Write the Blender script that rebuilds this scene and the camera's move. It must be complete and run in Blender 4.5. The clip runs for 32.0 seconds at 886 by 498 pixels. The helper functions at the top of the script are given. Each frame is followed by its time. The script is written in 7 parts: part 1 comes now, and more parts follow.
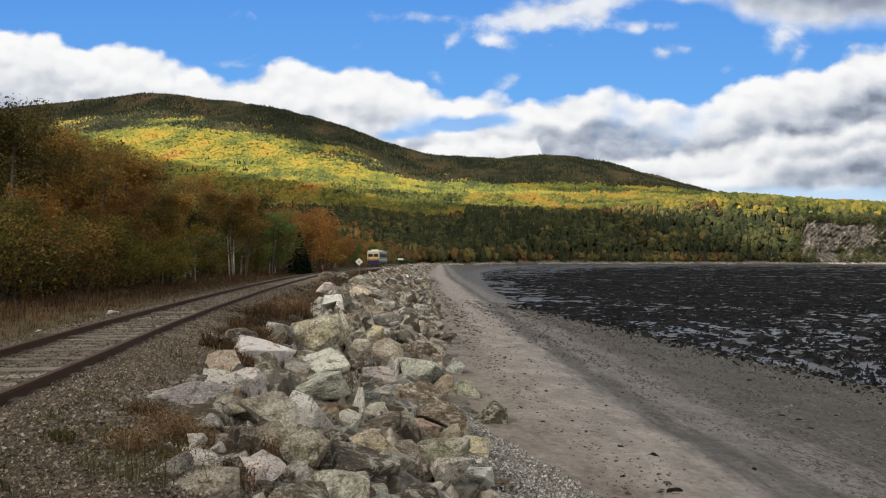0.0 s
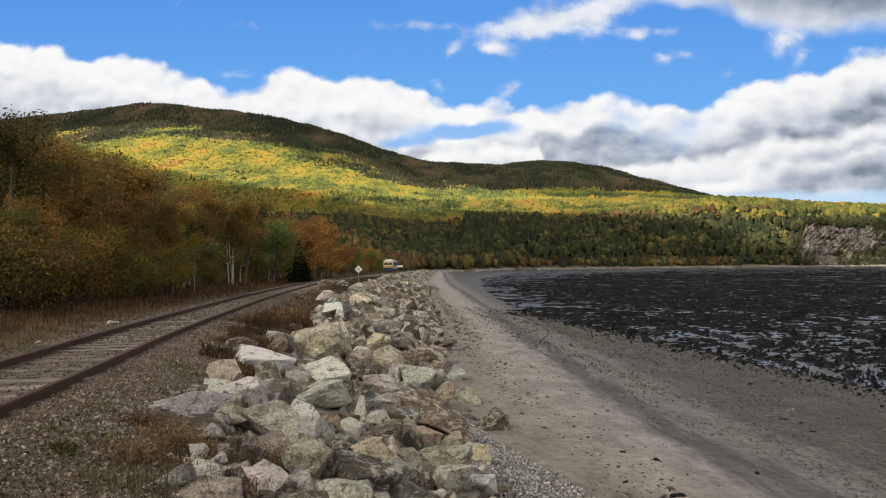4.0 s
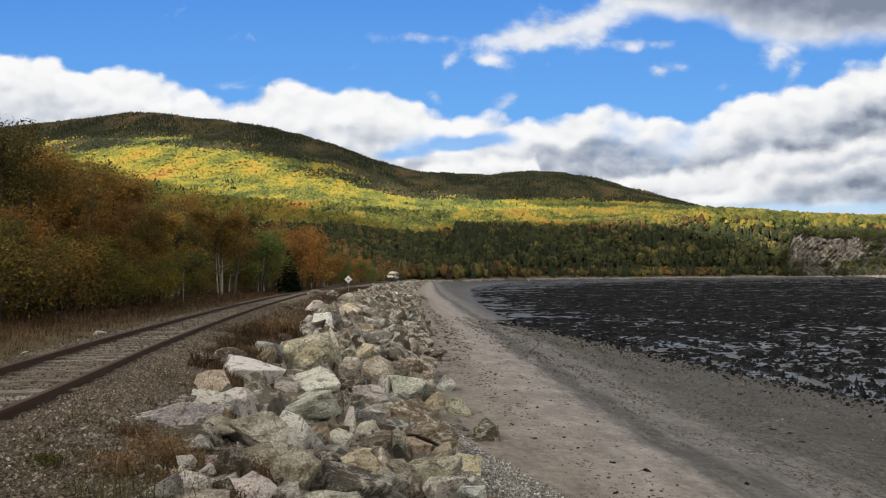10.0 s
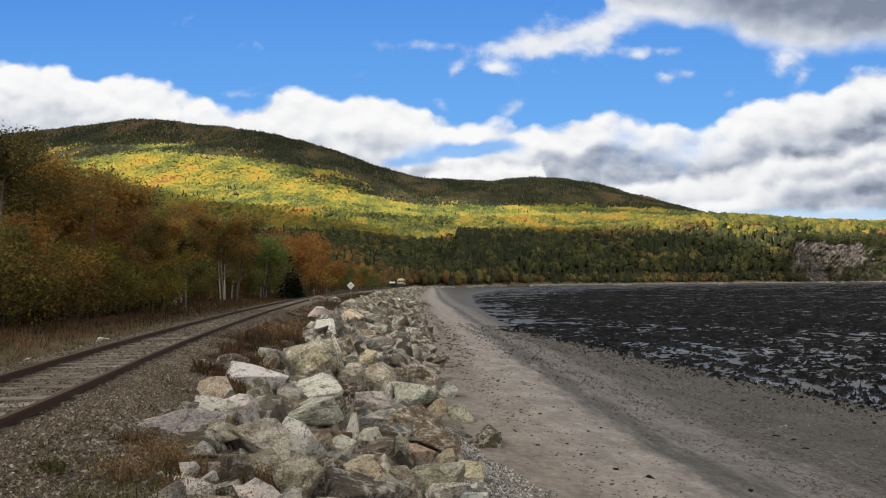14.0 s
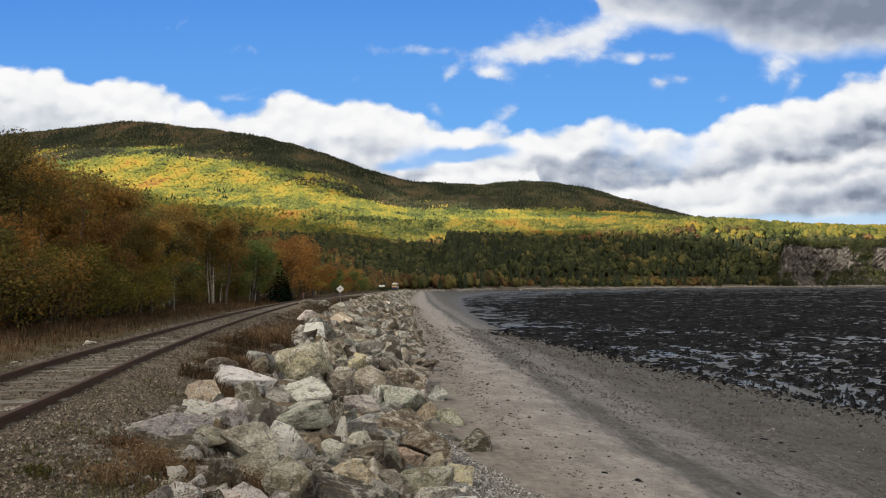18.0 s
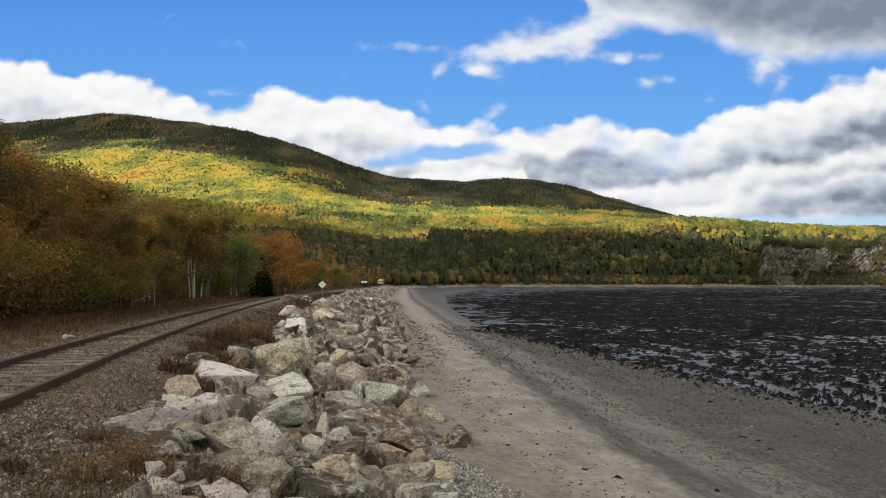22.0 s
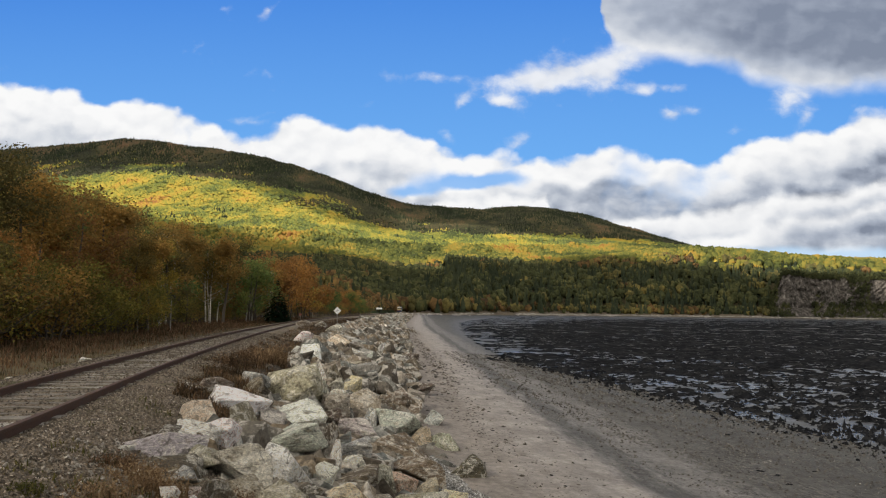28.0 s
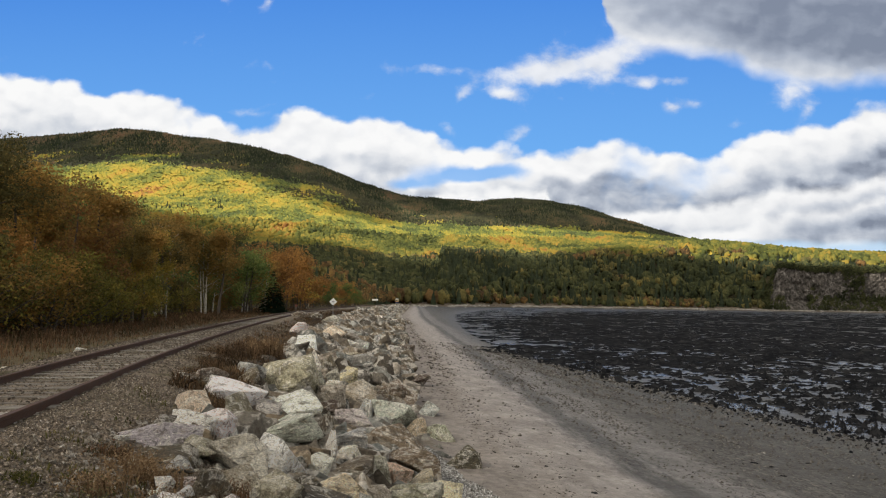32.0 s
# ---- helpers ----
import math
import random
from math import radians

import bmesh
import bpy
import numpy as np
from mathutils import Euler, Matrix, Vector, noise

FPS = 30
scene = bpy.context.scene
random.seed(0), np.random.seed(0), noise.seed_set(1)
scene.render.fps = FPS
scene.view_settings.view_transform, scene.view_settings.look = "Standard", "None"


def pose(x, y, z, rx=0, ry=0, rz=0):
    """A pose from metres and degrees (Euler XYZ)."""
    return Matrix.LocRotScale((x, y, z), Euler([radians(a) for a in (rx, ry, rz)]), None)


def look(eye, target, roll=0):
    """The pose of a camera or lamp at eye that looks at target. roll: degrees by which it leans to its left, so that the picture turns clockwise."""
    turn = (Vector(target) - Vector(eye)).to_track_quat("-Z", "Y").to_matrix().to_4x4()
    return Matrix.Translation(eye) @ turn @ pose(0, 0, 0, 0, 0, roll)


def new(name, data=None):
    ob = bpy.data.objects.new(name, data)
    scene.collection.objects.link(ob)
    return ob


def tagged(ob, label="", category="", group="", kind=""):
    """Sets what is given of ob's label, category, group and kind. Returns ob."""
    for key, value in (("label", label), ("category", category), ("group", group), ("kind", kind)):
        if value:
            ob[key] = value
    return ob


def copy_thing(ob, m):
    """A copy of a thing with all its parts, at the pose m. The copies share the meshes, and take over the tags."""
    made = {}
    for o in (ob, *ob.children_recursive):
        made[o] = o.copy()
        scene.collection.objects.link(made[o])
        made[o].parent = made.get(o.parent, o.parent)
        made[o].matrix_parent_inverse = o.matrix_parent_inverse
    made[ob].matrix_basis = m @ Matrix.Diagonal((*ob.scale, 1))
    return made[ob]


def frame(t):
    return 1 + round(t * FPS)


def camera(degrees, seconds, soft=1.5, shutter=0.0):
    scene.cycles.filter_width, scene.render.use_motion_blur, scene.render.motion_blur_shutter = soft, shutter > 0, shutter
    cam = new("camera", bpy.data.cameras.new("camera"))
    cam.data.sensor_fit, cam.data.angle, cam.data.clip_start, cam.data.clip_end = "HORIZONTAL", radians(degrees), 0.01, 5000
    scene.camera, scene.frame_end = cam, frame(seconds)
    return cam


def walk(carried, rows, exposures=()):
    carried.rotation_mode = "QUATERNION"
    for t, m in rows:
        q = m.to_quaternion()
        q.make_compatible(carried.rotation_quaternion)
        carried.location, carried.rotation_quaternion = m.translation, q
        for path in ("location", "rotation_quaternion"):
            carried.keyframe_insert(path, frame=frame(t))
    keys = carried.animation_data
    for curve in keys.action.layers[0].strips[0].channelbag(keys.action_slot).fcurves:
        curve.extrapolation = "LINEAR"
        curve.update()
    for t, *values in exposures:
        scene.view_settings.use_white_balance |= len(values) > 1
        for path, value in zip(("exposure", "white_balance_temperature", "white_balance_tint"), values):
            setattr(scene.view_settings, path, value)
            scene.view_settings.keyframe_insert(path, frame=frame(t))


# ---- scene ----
cam = camera(59, 32.0, soft=1.15)
PATH = [
    (0, (0.016, -0.024, 1.263), (0.01, 99.96, 2.81), 0.03),
    (0.5, (0.010, 0.005, 1.260), (3.33, 99.93, 2.99), 0.04),
    (1, (0.001, -0.000, 1.257), (1.92, 99.97, 2.59), -0.08),
    (1.5, (-0.003, 0.004, 1.260), (0.40, 99.99, 2.81), 0.18),
    (2, (-0.009, -0.006, 1.261), (-1.23, 99.97, 3.12), 0.13),
    (2.5, (-0.001, -0.005, 1.264), (-1.68, 99.96, 3.06), 0.06),
    (3, (0.008, -0.010, 1.261), (-0.95, 99.97, 3.15), -0.28),
    (3.5, (0.003, -0.018, 1.266), (-0.21, 99.96, 3.35), -0.37),
    (5.5, (0.011, 0.002, 1.269), (1.11, 99.95, 4.41), -1.15),
    (6, (0.008, 0.012, 1.265), (1.11, 99.97, 3.99), -1.44),
    (6.5, (0.009, 0.006, 1.264), (1.08, 99.97, 3.78), -1.55),
    (7, (0.000, -0.011, 1.264), (0.82, 99.95, 3.91), -1.19),
    (7.5, (-0.005, -0.008, 1.272), (0.43, 99.95, 4.16), -0.82),
    (8, (-0.002, -0.014, 1.268), (0.35, 99.94, 4.43), -0.52),
    (8.5, (-0.003, -0.032, 1.272), (0.76, 99.91, 4.47), -0.45),
    (9, (-0.004, -0.003, 1.270), (1.28, 99.93, 4.62), -0.39),
    (9.5, (0.002, -0.004, 1.269), (1.45, 99.92, 4.78), -0.47),
    (10, (0.003, -0.005, 1.269), (1.39, 99.92, 4.94), -0.49),
    (10.5, (-0.001, -0.022, 1.269), (1.10, 99.89, 5.22), -0.45),
    (11, (-0.001, -0.020, 1.269), (0.41, 99.90, 5.31), -0.50),
    (11.5, (0.006, -0.032, 1.273), (0.36, 99.89, 5.20), -0.79),
    (12, (0.004, -0.003, 1.266), (0.66, 99.92, 5.20), -1.05),
    (12.5, (0.006, -0.015, 1.272), (0.90, 99.90, 5.25), -1.07),
    (13, (0.004, -0.019, 1.271), (1.19, 99.88, 5.61), -0.89),
    (13.5, (-0.002, -0.011, 1.269), (1.07, 99.89, 5.68), -0.71),
    (14, (-0.001, -0.012, 1.272), (1.10, 99.88, 5.72), -0.54),
    (14.5, (-0.004, -0.031, 1.266), (1.01, 99.87, 5.60), -0.38),
    (16.5, (-0.003, -0.007, 1.272), (1.69, 99.89, 5.58), -0.01),
    (17, (0.000, -0.008, 1.273), (1.63, 99.87, 5.89), -0.10),
    (17.5, (0.005, -0.019, 1.269), (2.16, 99.84, 6.14), -0.36),
    (18, (0.003, -0.013, 1.271), (2.42, 99.84, 6.16), -0.46),
    (18.5, (0.009, 0.003, 1.265), (2.59, 99.85, 6.24), -0.66),
    (19, (0.008, 0.003, 1.269), (2.66, 99.85, 6.12), -0.78),
    (19.5, (0.010, -0.030, 1.272), (2.17, 99.83, 6.14), -0.77),
    (20, (0.006, -0.014, 1.267), (2.32, 99.85, 5.93), -0.54),
    (20.5, (0.010, -0.008, 1.266), (3.08, 99.84, 5.81), -0.36),
    (21, (0.011, -0.012, 1.263), (4.16, 99.80, 5.73), -0.18),
    (21.5, (-0.000, -0.017, 1.268), (4.84, 99.77, 5.61), -0.01),
    (22, (-0.000, 0.004, 1.266), (4.61, 99.80, 5.72), 0.02),
    (22.5, (-0.001, -0.025, 1.273), (4.52, 99.73, 6.52), -0.06),
    (23, (-0.003, -0.015, 1.273), (4.35, 99.73, 6.95), 0.05),
    (23.5, (-0.006, -0.014, 1.273), (4.42, 99.72, 7.08), 0.07),
    (24, (-0.002, -0.032, 1.278), (4.38, 99.69, 7.37), 0.01),
    (24.5, (-0.001, -0.030, 1.278), (4.40, 99.66, 7.86), 0.09),
    (25, (-0.007, -0.030, 1.271), (4.21, 99.64, 8.17), 0.24),
    (25.5, (-0.008, -0.020, 1.276), (3.46, 99.67, 8.38), 0.39),
    (27.5, (-0.007, -0.031, 1.275), (2.61, 99.63, 9.04), 0.70),
    (28, (-0.010, -0.031, 1.277), (2.60, 99.62, 9.19), 0.74),
    (28.5, (-0.002, -0.038, 1.277), (2.43, 99.60, 9.37), 0.76),
    (29, (-0.003, -0.031, 1.276), (2.57, 99.60, 9.43), 0.83),
    (29.5, (-0.009, -0.026, 1.275), (2.73, 99.62, 9.27), 0.97),
    (30, (-0.006, -0.034, 1.274), (2.75, 99.60, 9.31), 0.99),
    (30.5, (-0.003, -0.049, 1.276), (2.76, 99.61, 9.04), 1.05),
    (31, (-0.011, -0.022, 1.269), (2.75, 99.67, 8.65), 0.98),
    (31.5, (-0.005, -0.022, 1.271), (3.11, 99.68, 8.34), 0.93),
    (32, (-0.009, -0.019, 1.271), (3.12, 99.70, 8.13), 0.95),
]
walk(cam, [(t, look(eye, target, roll)) for t, eye, target, roll in PATH])

# ---- world, sun, exposure ----
SUN_AZ, SUN_EL = radians(-128), radians(36)   # clockwise from +y; the sun stands behind, to the left
TO_SUN = Vector((math.sin(SUN_AZ) * math.cos(SUN_EL), math.cos(SUN_AZ) * math.cos(SUN_EL), math.sin(SUN_EL)))
scene.view_settings.exposure = 0.0


def build_world():
    w = bpy.data.worlds.new("sky")
    scene.world = w
    w.use_nodes = True
    nt = w.node_tree
    nt.nodes.clear()
    out = nt.nodes.new("ShaderNodeOutputWorld")
    sky = nt.nodes.new("ShaderNodeTexSky")
    sky.sky_type = "NISHITA"
    sky.sun_disc = False
    sky.sun_elevation = SUN_EL
    sky.sun_rotation = SUN_AZ
    bg = nt.nodes.new("ShaderNodeBackground")
    bg.inputs["Strength"].default_value = 0.07
    nt.links.new(sky.outputs[0], bg.inputs[0])
    # broken cloud all round
    tc = nt.nodes.new("ShaderNodeTexCoord")
    no = nt.nodes.new("ShaderNodeTexNoise")
    no.inputs["Scale"].default_value = 2.2
    no.inputs["Detail"].default_value = 5
    nt.links.new(tc.outputs["Generated"], no.inputs["Vector"])
    ra = nt.nodes.new("ShaderNodeMapRange")
    ra.inputs[1].default_value, ra.inputs[2].default_value = 0.34, 0.54
    nt.links.new(no.outputs[0], ra.inputs[0])
    cl = nt.nodes.new("ShaderNodeBackground")
    cl.inputs[0].default_value = (1.0, 0.955, 0.87, 1)
    cl.inputs[1].default_value = 0.98
    mix = nt.nodes.new("ShaderNodeMixShader")
    nt.links.new(ra.outputs[0], mix.inputs[0])
    nt.links.new(bg.outputs[0], mix.inputs[1])
    nt.links.new(cl.outputs[0], mix.inputs[2])
    nt.links.new(mix.outputs[0], out.inputs[0])


build_world()
sun_data = bpy.data.lights.new("sun", "SUN")
sun_data.energy, sun_data.angle, sun_data.color = 4.9, radians(0.6), (1.0, 0.93, 0.80)
sun = new("sun", sun_data)
sun.matrix_world = look((0, 0, 0), tuple(-TO_SUN))

# ---- materials ----


class Nodes:
    """A short way to write node materials."""

    def __init__(self, name):
        self.mat = bpy.data.materials.new(name)
        self.mat.use_nodes = True
        self.nt = self.mat.node_tree
        self.nt.nodes.clear()
        self.out = self.nt.nodes.new("ShaderNodeOutputMaterial")

    def add(self, kind, **sockets):
        n = self.nt.nodes.new("ShaderNode" + kind)
        for k, v in sockets.items():
            self.put(n, k, v)
        return n

    def put(self, n, k, v):
        s = n.inputs[int(k[1:])] if k[0] == "i" and k[1:].isdigit() else n.inputs[k.replace("_", " ")]
        if isinstance(v, bpy.types.NodeSocket):
            self.nt.links.new(v, s)
        elif isinstance(v, (tuple, list)) and len(v) == 3 and s.type == "RGBA":
            s.default_value = (*v, 1)
        else:
            s.default_value = v

    def math(self, op, a, b=0.0, c=0.0, clamp=False):
        n = self.add("Math", i0=a, i1=b, i2=c)
        n.operation, n.use_clamp = op, clamp
        return n.outputs[0]

    def noise(self, vec, scale, detail=4.0, rough=0.55, distort=0.0):
        n = self.add("TexNoise", Scale=scale, Detail=detail, Roughness=rough, Distortion=distort)
        if vec is not None:
            self.put(n, "Vector", vec)
        return n.outputs[0]

    def ramp(self, fac, stops, smooth=False):
        n = self.add("ValToRGB", Fac=fac)
        r = n.color_ramp
        r.interpolation = "EASE" if smooth else "LINEAR"
        while len(r.elements) > 1:
            r.elements.remove(r.elements[-1])
        for k, (p, c) in enumerate(stops):
            e = r.elements[0] if k == 0 else r.elements.new(p)
            e.position = p
            e.color = (*c, 1) if len(c) == 3 else c
        return n.outputs[0]

    def span(self, v, a, b, c=0.0, d=1.0):
        n = self.add("MapRange", i0=v, i1=a, i2=b, i3=c, i4=d)
        return n.outputs[0]

    def mix(self, f, a, b, mode="MIX"):
        n = self.add("Mix")
        n.data_type, n.blend_type = "RGBA", mode
        self.put(n, "i0", f)
        self.put(n, "i6", a)
        self.put(n, "i7", b)
        return n.outputs[2]

    def pos(self):
        return self.add("NewGeometry").outputs["Position"]

    def obj(self):
        return self.add("TexCoord").outputs["Object"]

    def island(self):
        return self.add("NewGeometry").outputs["Random Per Island"]

    def rand(self):
        return self.add("ObjectInfo").outputs["Random"]

    def bump(self, h, strength=0.5, dist=0.02):
        return self.add("Bump", Height=h, Strength=strength, Distance=dist).outputs[0]

    def stretch(self, vec, sx, sy, sz, loc=(0, 0, 0)):
        n = self.add("Mapping", Vector=vec)
        n.inputs["Scale"].default_value = (sx, sy, sz)
        n.inputs["Location"].default_value = loc
        return n.outputs[0]

    def surface(self, color, rough=0.8, normal=None, metal=0.0, spec=0.3, **more):
        p = self.add("BsdfPrincipled")
        self.put(p, "Base Color", color)
        self.put(p, "Roughness", rough)
        self.put(p, "Metallic", metal)
        self.put(p, "Specular IOR Level", spec)
        for k, v in more.items():
            self.put(p, k, v)
        if normal is not None:
            self.put(p, "Normal", normal)
        self.nt.links.new(p.outputs[0], self.out.inputs[0])
        return self.mat


def leaf_material(name, stops, through_light=0.4, spread=0.34):
    """Foliage: every leaf or clump takes its own shade; patches of one shade in the crown."""
    m = Nodes(name)
    v = m.math("MULTIPLY_ADD", m.island(), spread, 0.25 - 0.5 * spread)
    v = m.math("ADD", v, m.math("MULTIPLY", m.rand(), 0.45))
    v = m.math("ADD", v, m.math("MULTIPLY", m.math("SUBTRACT", m.noise(m.pos(), 0.5, 2), 0.5), 0.8))
    col = m.ramp(v, stops)
    d = m.add("BsdfDiffuse", Color=col)
    t = m.add("BsdfTranslucent", Color=col)
    mx = m.add("MixShader", i0=through_light, i1=d.outputs[0], i2=t.outputs[0])
    m.nt.links.new(mx.outputs[0], m.out.inputs[0])
    return m.mat


def far_forest_material(name, stops, patch=0.010):
    m = Nodes(name)
    p = m.pos()
    v = m.math("MULTIPLY_ADD", m.math("SUBTRACT", m.noise(m.stretch(p, 1.0, 0.30, 1.0), patch, 4, 0.6), 0.5), 1.9, 0.41)
    v = m.math("ADD", v, m.math("MULTIPLY", m.math("SUBTRACT", m.island(), 0.5), 0.28))
    v = m.math("ADD", v, m.math("MULTIPLY", m.math("SUBTRACT", m.noise(m.stretch(p, 1.0, 0.35, 1.0), 0.045, 3), 0.5), 0.50))
    v = m.math("ADD", v, m.math("MULTIPLY", m.math("SUBTRACT", m.noise(m.stretch(p, 1.0, 0.32, 1.0, (90, 40, 0)), patch * 0.40, 3, 0.55), 0.5), 0.85))
    col = m.ramp(v, stops)
    geo = m.add("NewGeometry")
    part_up = m.add("VectorMath", i0=geo.outputs["Normal"], i1=(0.55, 0.55, 0.55))
    part_up.operation = "MULTIPLY"
    up = m.add("VectorMath", i0=part_up.outputs[0], i1=(0.0, -0.30, 0.62))
    unit = m.add("VectorMath", i0=up.outputs[0])
    unit.operation = "NORMALIZE"
    n = unit.outputs[0]
    return m.surface(col, 0.9, n, spec=0.05)


def plain_material(name, color, rough=0.6, metal=0.0, var=0.25, scale=6.0, bump=0.15, spec=0.4):
    """Paint, metal or wood with slight wear at two scales."""
    m = Nodes(name)
    o = m.obj()
    f = m.math("ADD", m.math("MULTIPLY", m.noise(o, scale, 4), 0.6), m.math("MULTIPLY", m.noise(o, scale * 9, 3), 0.4))
    dark = tuple(c * (1 - var) for c in color)
    lite = tuple(min(1, c * (1 + var * 0.7)) for c in color)
    col = m.ramp(f, [(0.3, dark), (0.7, lite)])
    n = m.bump(m.noise(o, scale * 9, 3), bump, 0.01)
    return m.surface(col, m.span(f, 0.3, 0.7, rough * 0.85, min(1, rough * 1.15)), n, metal, spec)


def rock_material(name):
    """Blasted granite and gneiss: grey, pinkish, brown and greenish blocks, pale breaks, veins and dark stains."""
    m = Nodes(name)
    o, r = m.obj(), m.rand()
    off = m.add("VectorMath", i0=o)
    sc = m.add("CombineXYZ", X=m.math("MULTIPLY", r, 37.0), Y=m.math("MULTIPLY", r, 91.0), Z=m.math("MULTIPLY", r, 13.0))
    m.put(off, "i1", sc.outputs[0])
    v = off.outputs[0]
    base = m.add("ObjectInfo").outputs["Color"]
    big = m.noise(v, 1.25, 8, 0.70, 0.6)
    patch = m.noise(m.stretch(v, 1.0, 1.0, 1.5, (3, 9, 5)), 2.3, 7, 0.72, 0.8)
    fine = m.noise(v, 11, 6, 0.75)
    vein = m.noise(m.stretch(v, 1.0, 2.6, 1.7), 1.3, 6, 0.68, 0.9)
    col = m.mix(m.math("MULTIPLY", m.span(big, 0.535, 0.575), 0.50), base, (0.74, 0.70, 0.63))
    col = m.mix(m.math("MULTIPLY", m.span(big, 0.455, 0.42), 0.58), col, (0.105, 0.083, 0.060))
    col = m.mix(m.math("MULTIPLY", m.span(patch, 0.555, 0.59), 0.45), col, (0.70, 0.66, 0.57))
    col = m.mix(m.math("MULTIPLY", m.span(patch, 0.435, 0.40), 0.50), col, (0.085, 0.068, 0.050))
    col = m.mix(m.math("MULTIPLY", m.span(vein, 0.57, 0.61), 0.42), col, (0.68, 0.65, 0.59))
    col = m.mix(m.math("MULTIPLY", m.span(vein, 0.43, 0.40), 0.55), col, (0.065, 0.055, 0.045))
    col = m.mix(m.math("MULTIPLY", m.span(m.noise(v, 2.6, 5, 0.7), 0.55, 0.63), 0.34), col, (0.30, 0.235, 0.135))
    crack = m.add("TexVoronoi", Vector=m.mix(0.22, v, m.add("TexNoise", Vector=v, Scale=2.5, Detail=4.0).outputs["Color"], "ADD"), Scale=1.1)
    crack.feature = "DISTANCE_TO_EDGE"
    seam = m.span(crack.outputs["Distance"], 0.03, 0.0)
    col = m.mix(m.math("MULTIPLY", seam, 0.12), col, (0.045, 0.038, 0.03))
    col = m.mix(1.0, col, m.ramp(fine, [(0.32, (0.60, 0.60, 0.60)), (0.68, (2.0, 2.0, 2.0))]), "MULTIPLY")
    col = m.mix(1.0, col, m.ramp(m.noise(v, 42, 4, 0.75), [(0.35, (0.66, 0.65, 0.64)), (0.65, (1.40, 1.40, 1.40))]), "MULTIPLY")
    h = m.math("ADD", m.noise(v, 2.6, 7, 0.68), m.math("MULTIPLY", fine, 0.42))
    h = m.math("SUBTRACT", h, m.math("MULTIPLY", seam, 0.10))
    return m.surface(col, 0.88, m.bump(h, 1.0, 0.20), spec=0.15)


AUTUMN = [(0.10, (0.071, 0.085, 0.038)), (0.35, (0.176, 0.135, 0.050)), (0.55, (0.300, 0.190, 0.062)), (0.75, (0.400, 0.235, 0.068)), (0.95, (0.560, 0.360, 0.095))]
ORANGE = [(0.10, (0.154, 0.096, 0.046)), (0.4, (0.282, 0.148, 0.055)), (0.7, (0.400, 0.205, 0.062)), (0.95, (0.520, 0.310, 0.085))]
YELLOW = [(0.10, (0.143, 0.121, 0.033)), (0.4, (0.363, 0.264, 0.055)), (0.7, (0.528, 0.374, 0.077)), (0.95, (0.638, 0.484, 0.121))]
GREEN = [(0.10, (0.051, 0.084, 0.036)), (0.45, (0.120, 0.172, 0.056)), (0.75, (0.194, 0.239, 0.075)), (0.95, (0.329, 0.314, 0.098))]
SPRUCE = [(0.10, (0.010, 0.019, 0.012)), (0.6, (0.024, 0.040, 0.020)), (0.95, (0.045, 0.062, 0.028))]
HILL = [(0.06, (0.072, 0.088, 0.038)), (0.24, (0.130, 0.158, 0.050)), (0.40, (0.230, 0.235, 0.054)), (0.55, (0.370, 0.312, 0.060)),
        (0.70, (0.470, 0.335, 0.061)), (0.84, (0.430, 0.235, 0.058)), (0.97, (0.310, 0.150, 0.056))]

MAT = {
    "rock": rock_material("riprap_rock"),
    "autumn": leaf_material("autumn_leaves", AUTUMN),
    "orange": leaf_material("orange_leaves", ORANGE),
    "yellow": leaf_material("yellow_leaves", YELLOW),
    "green": leaf_material("green_leaves", GREEN),
    "spruce": leaf_material("spruce_needles", SPRUCE, 0.05),
    "hill": far_forest_material("hill_broadleaf", HILL),
    "bench": far_forest_material("bench_broadleaf", [(0.06, (0.045, 0.054, 0.022)), (0.24, (0.085, 0.098, 0.030)), (0.40, (0.145, 0.145, 0.038)), (0.53, (0.225, 0.190, 0.042)), (0.66, (0.310, 0.215, 0.044)), (0.80, (0.300, 0.165, 0.042)), (0.95, (0.220, 0.100, 0.036))], 0.014),
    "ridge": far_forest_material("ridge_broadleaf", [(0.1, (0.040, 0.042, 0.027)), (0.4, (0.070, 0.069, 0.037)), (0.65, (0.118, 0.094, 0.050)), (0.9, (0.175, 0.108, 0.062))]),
    "conifer": far_forest_material("hill_conifer", [(0.1, (0.028, 0.036, 0.022)), (0.6, (0.046, 0.056, 0.031)), (0.9, (0.078, 0.082, 0.042))], 0.02),
    "rust": plain_material("rusty_rail", (0.070, 0.036, 0.024), 0.85, 0.0, 0.45, 5.0, 0.4),
    "white_paint": plain_material("white_paint", (0.78, 0.78, 0.75), 0.45),
    "cream": plain_material("cream_paint", (0.64, 0.53, 0.30), 0.45),
    "orange_paint": plain_material("orange_paint", (0.60, 0.26, 0.04), 0.45),
    "blue_paint": plain_material("blue_paint", (0.022, 0.03, 0.085), 0.4),
    "grey_paint": plain_material("blue_grey_paint", (0.24, 0.29, 0.32), 0.4),
    "dark": plain_material("dark_steel", (0.03, 0.03, 0.03), 0.6),
    "post": plain_material("galvanised_post", (0.30, 0.29, 0.27), 0.55, 0.5),
    "red_paint": plain_material("faded_red_paint", (0.26, 0.10, 0.07), 0.5),
    "bark": plain_material("grey_bark", (0.075, 0.062, 0.05), 0.95, 0, 0.5, 3.0, 0.8),
}


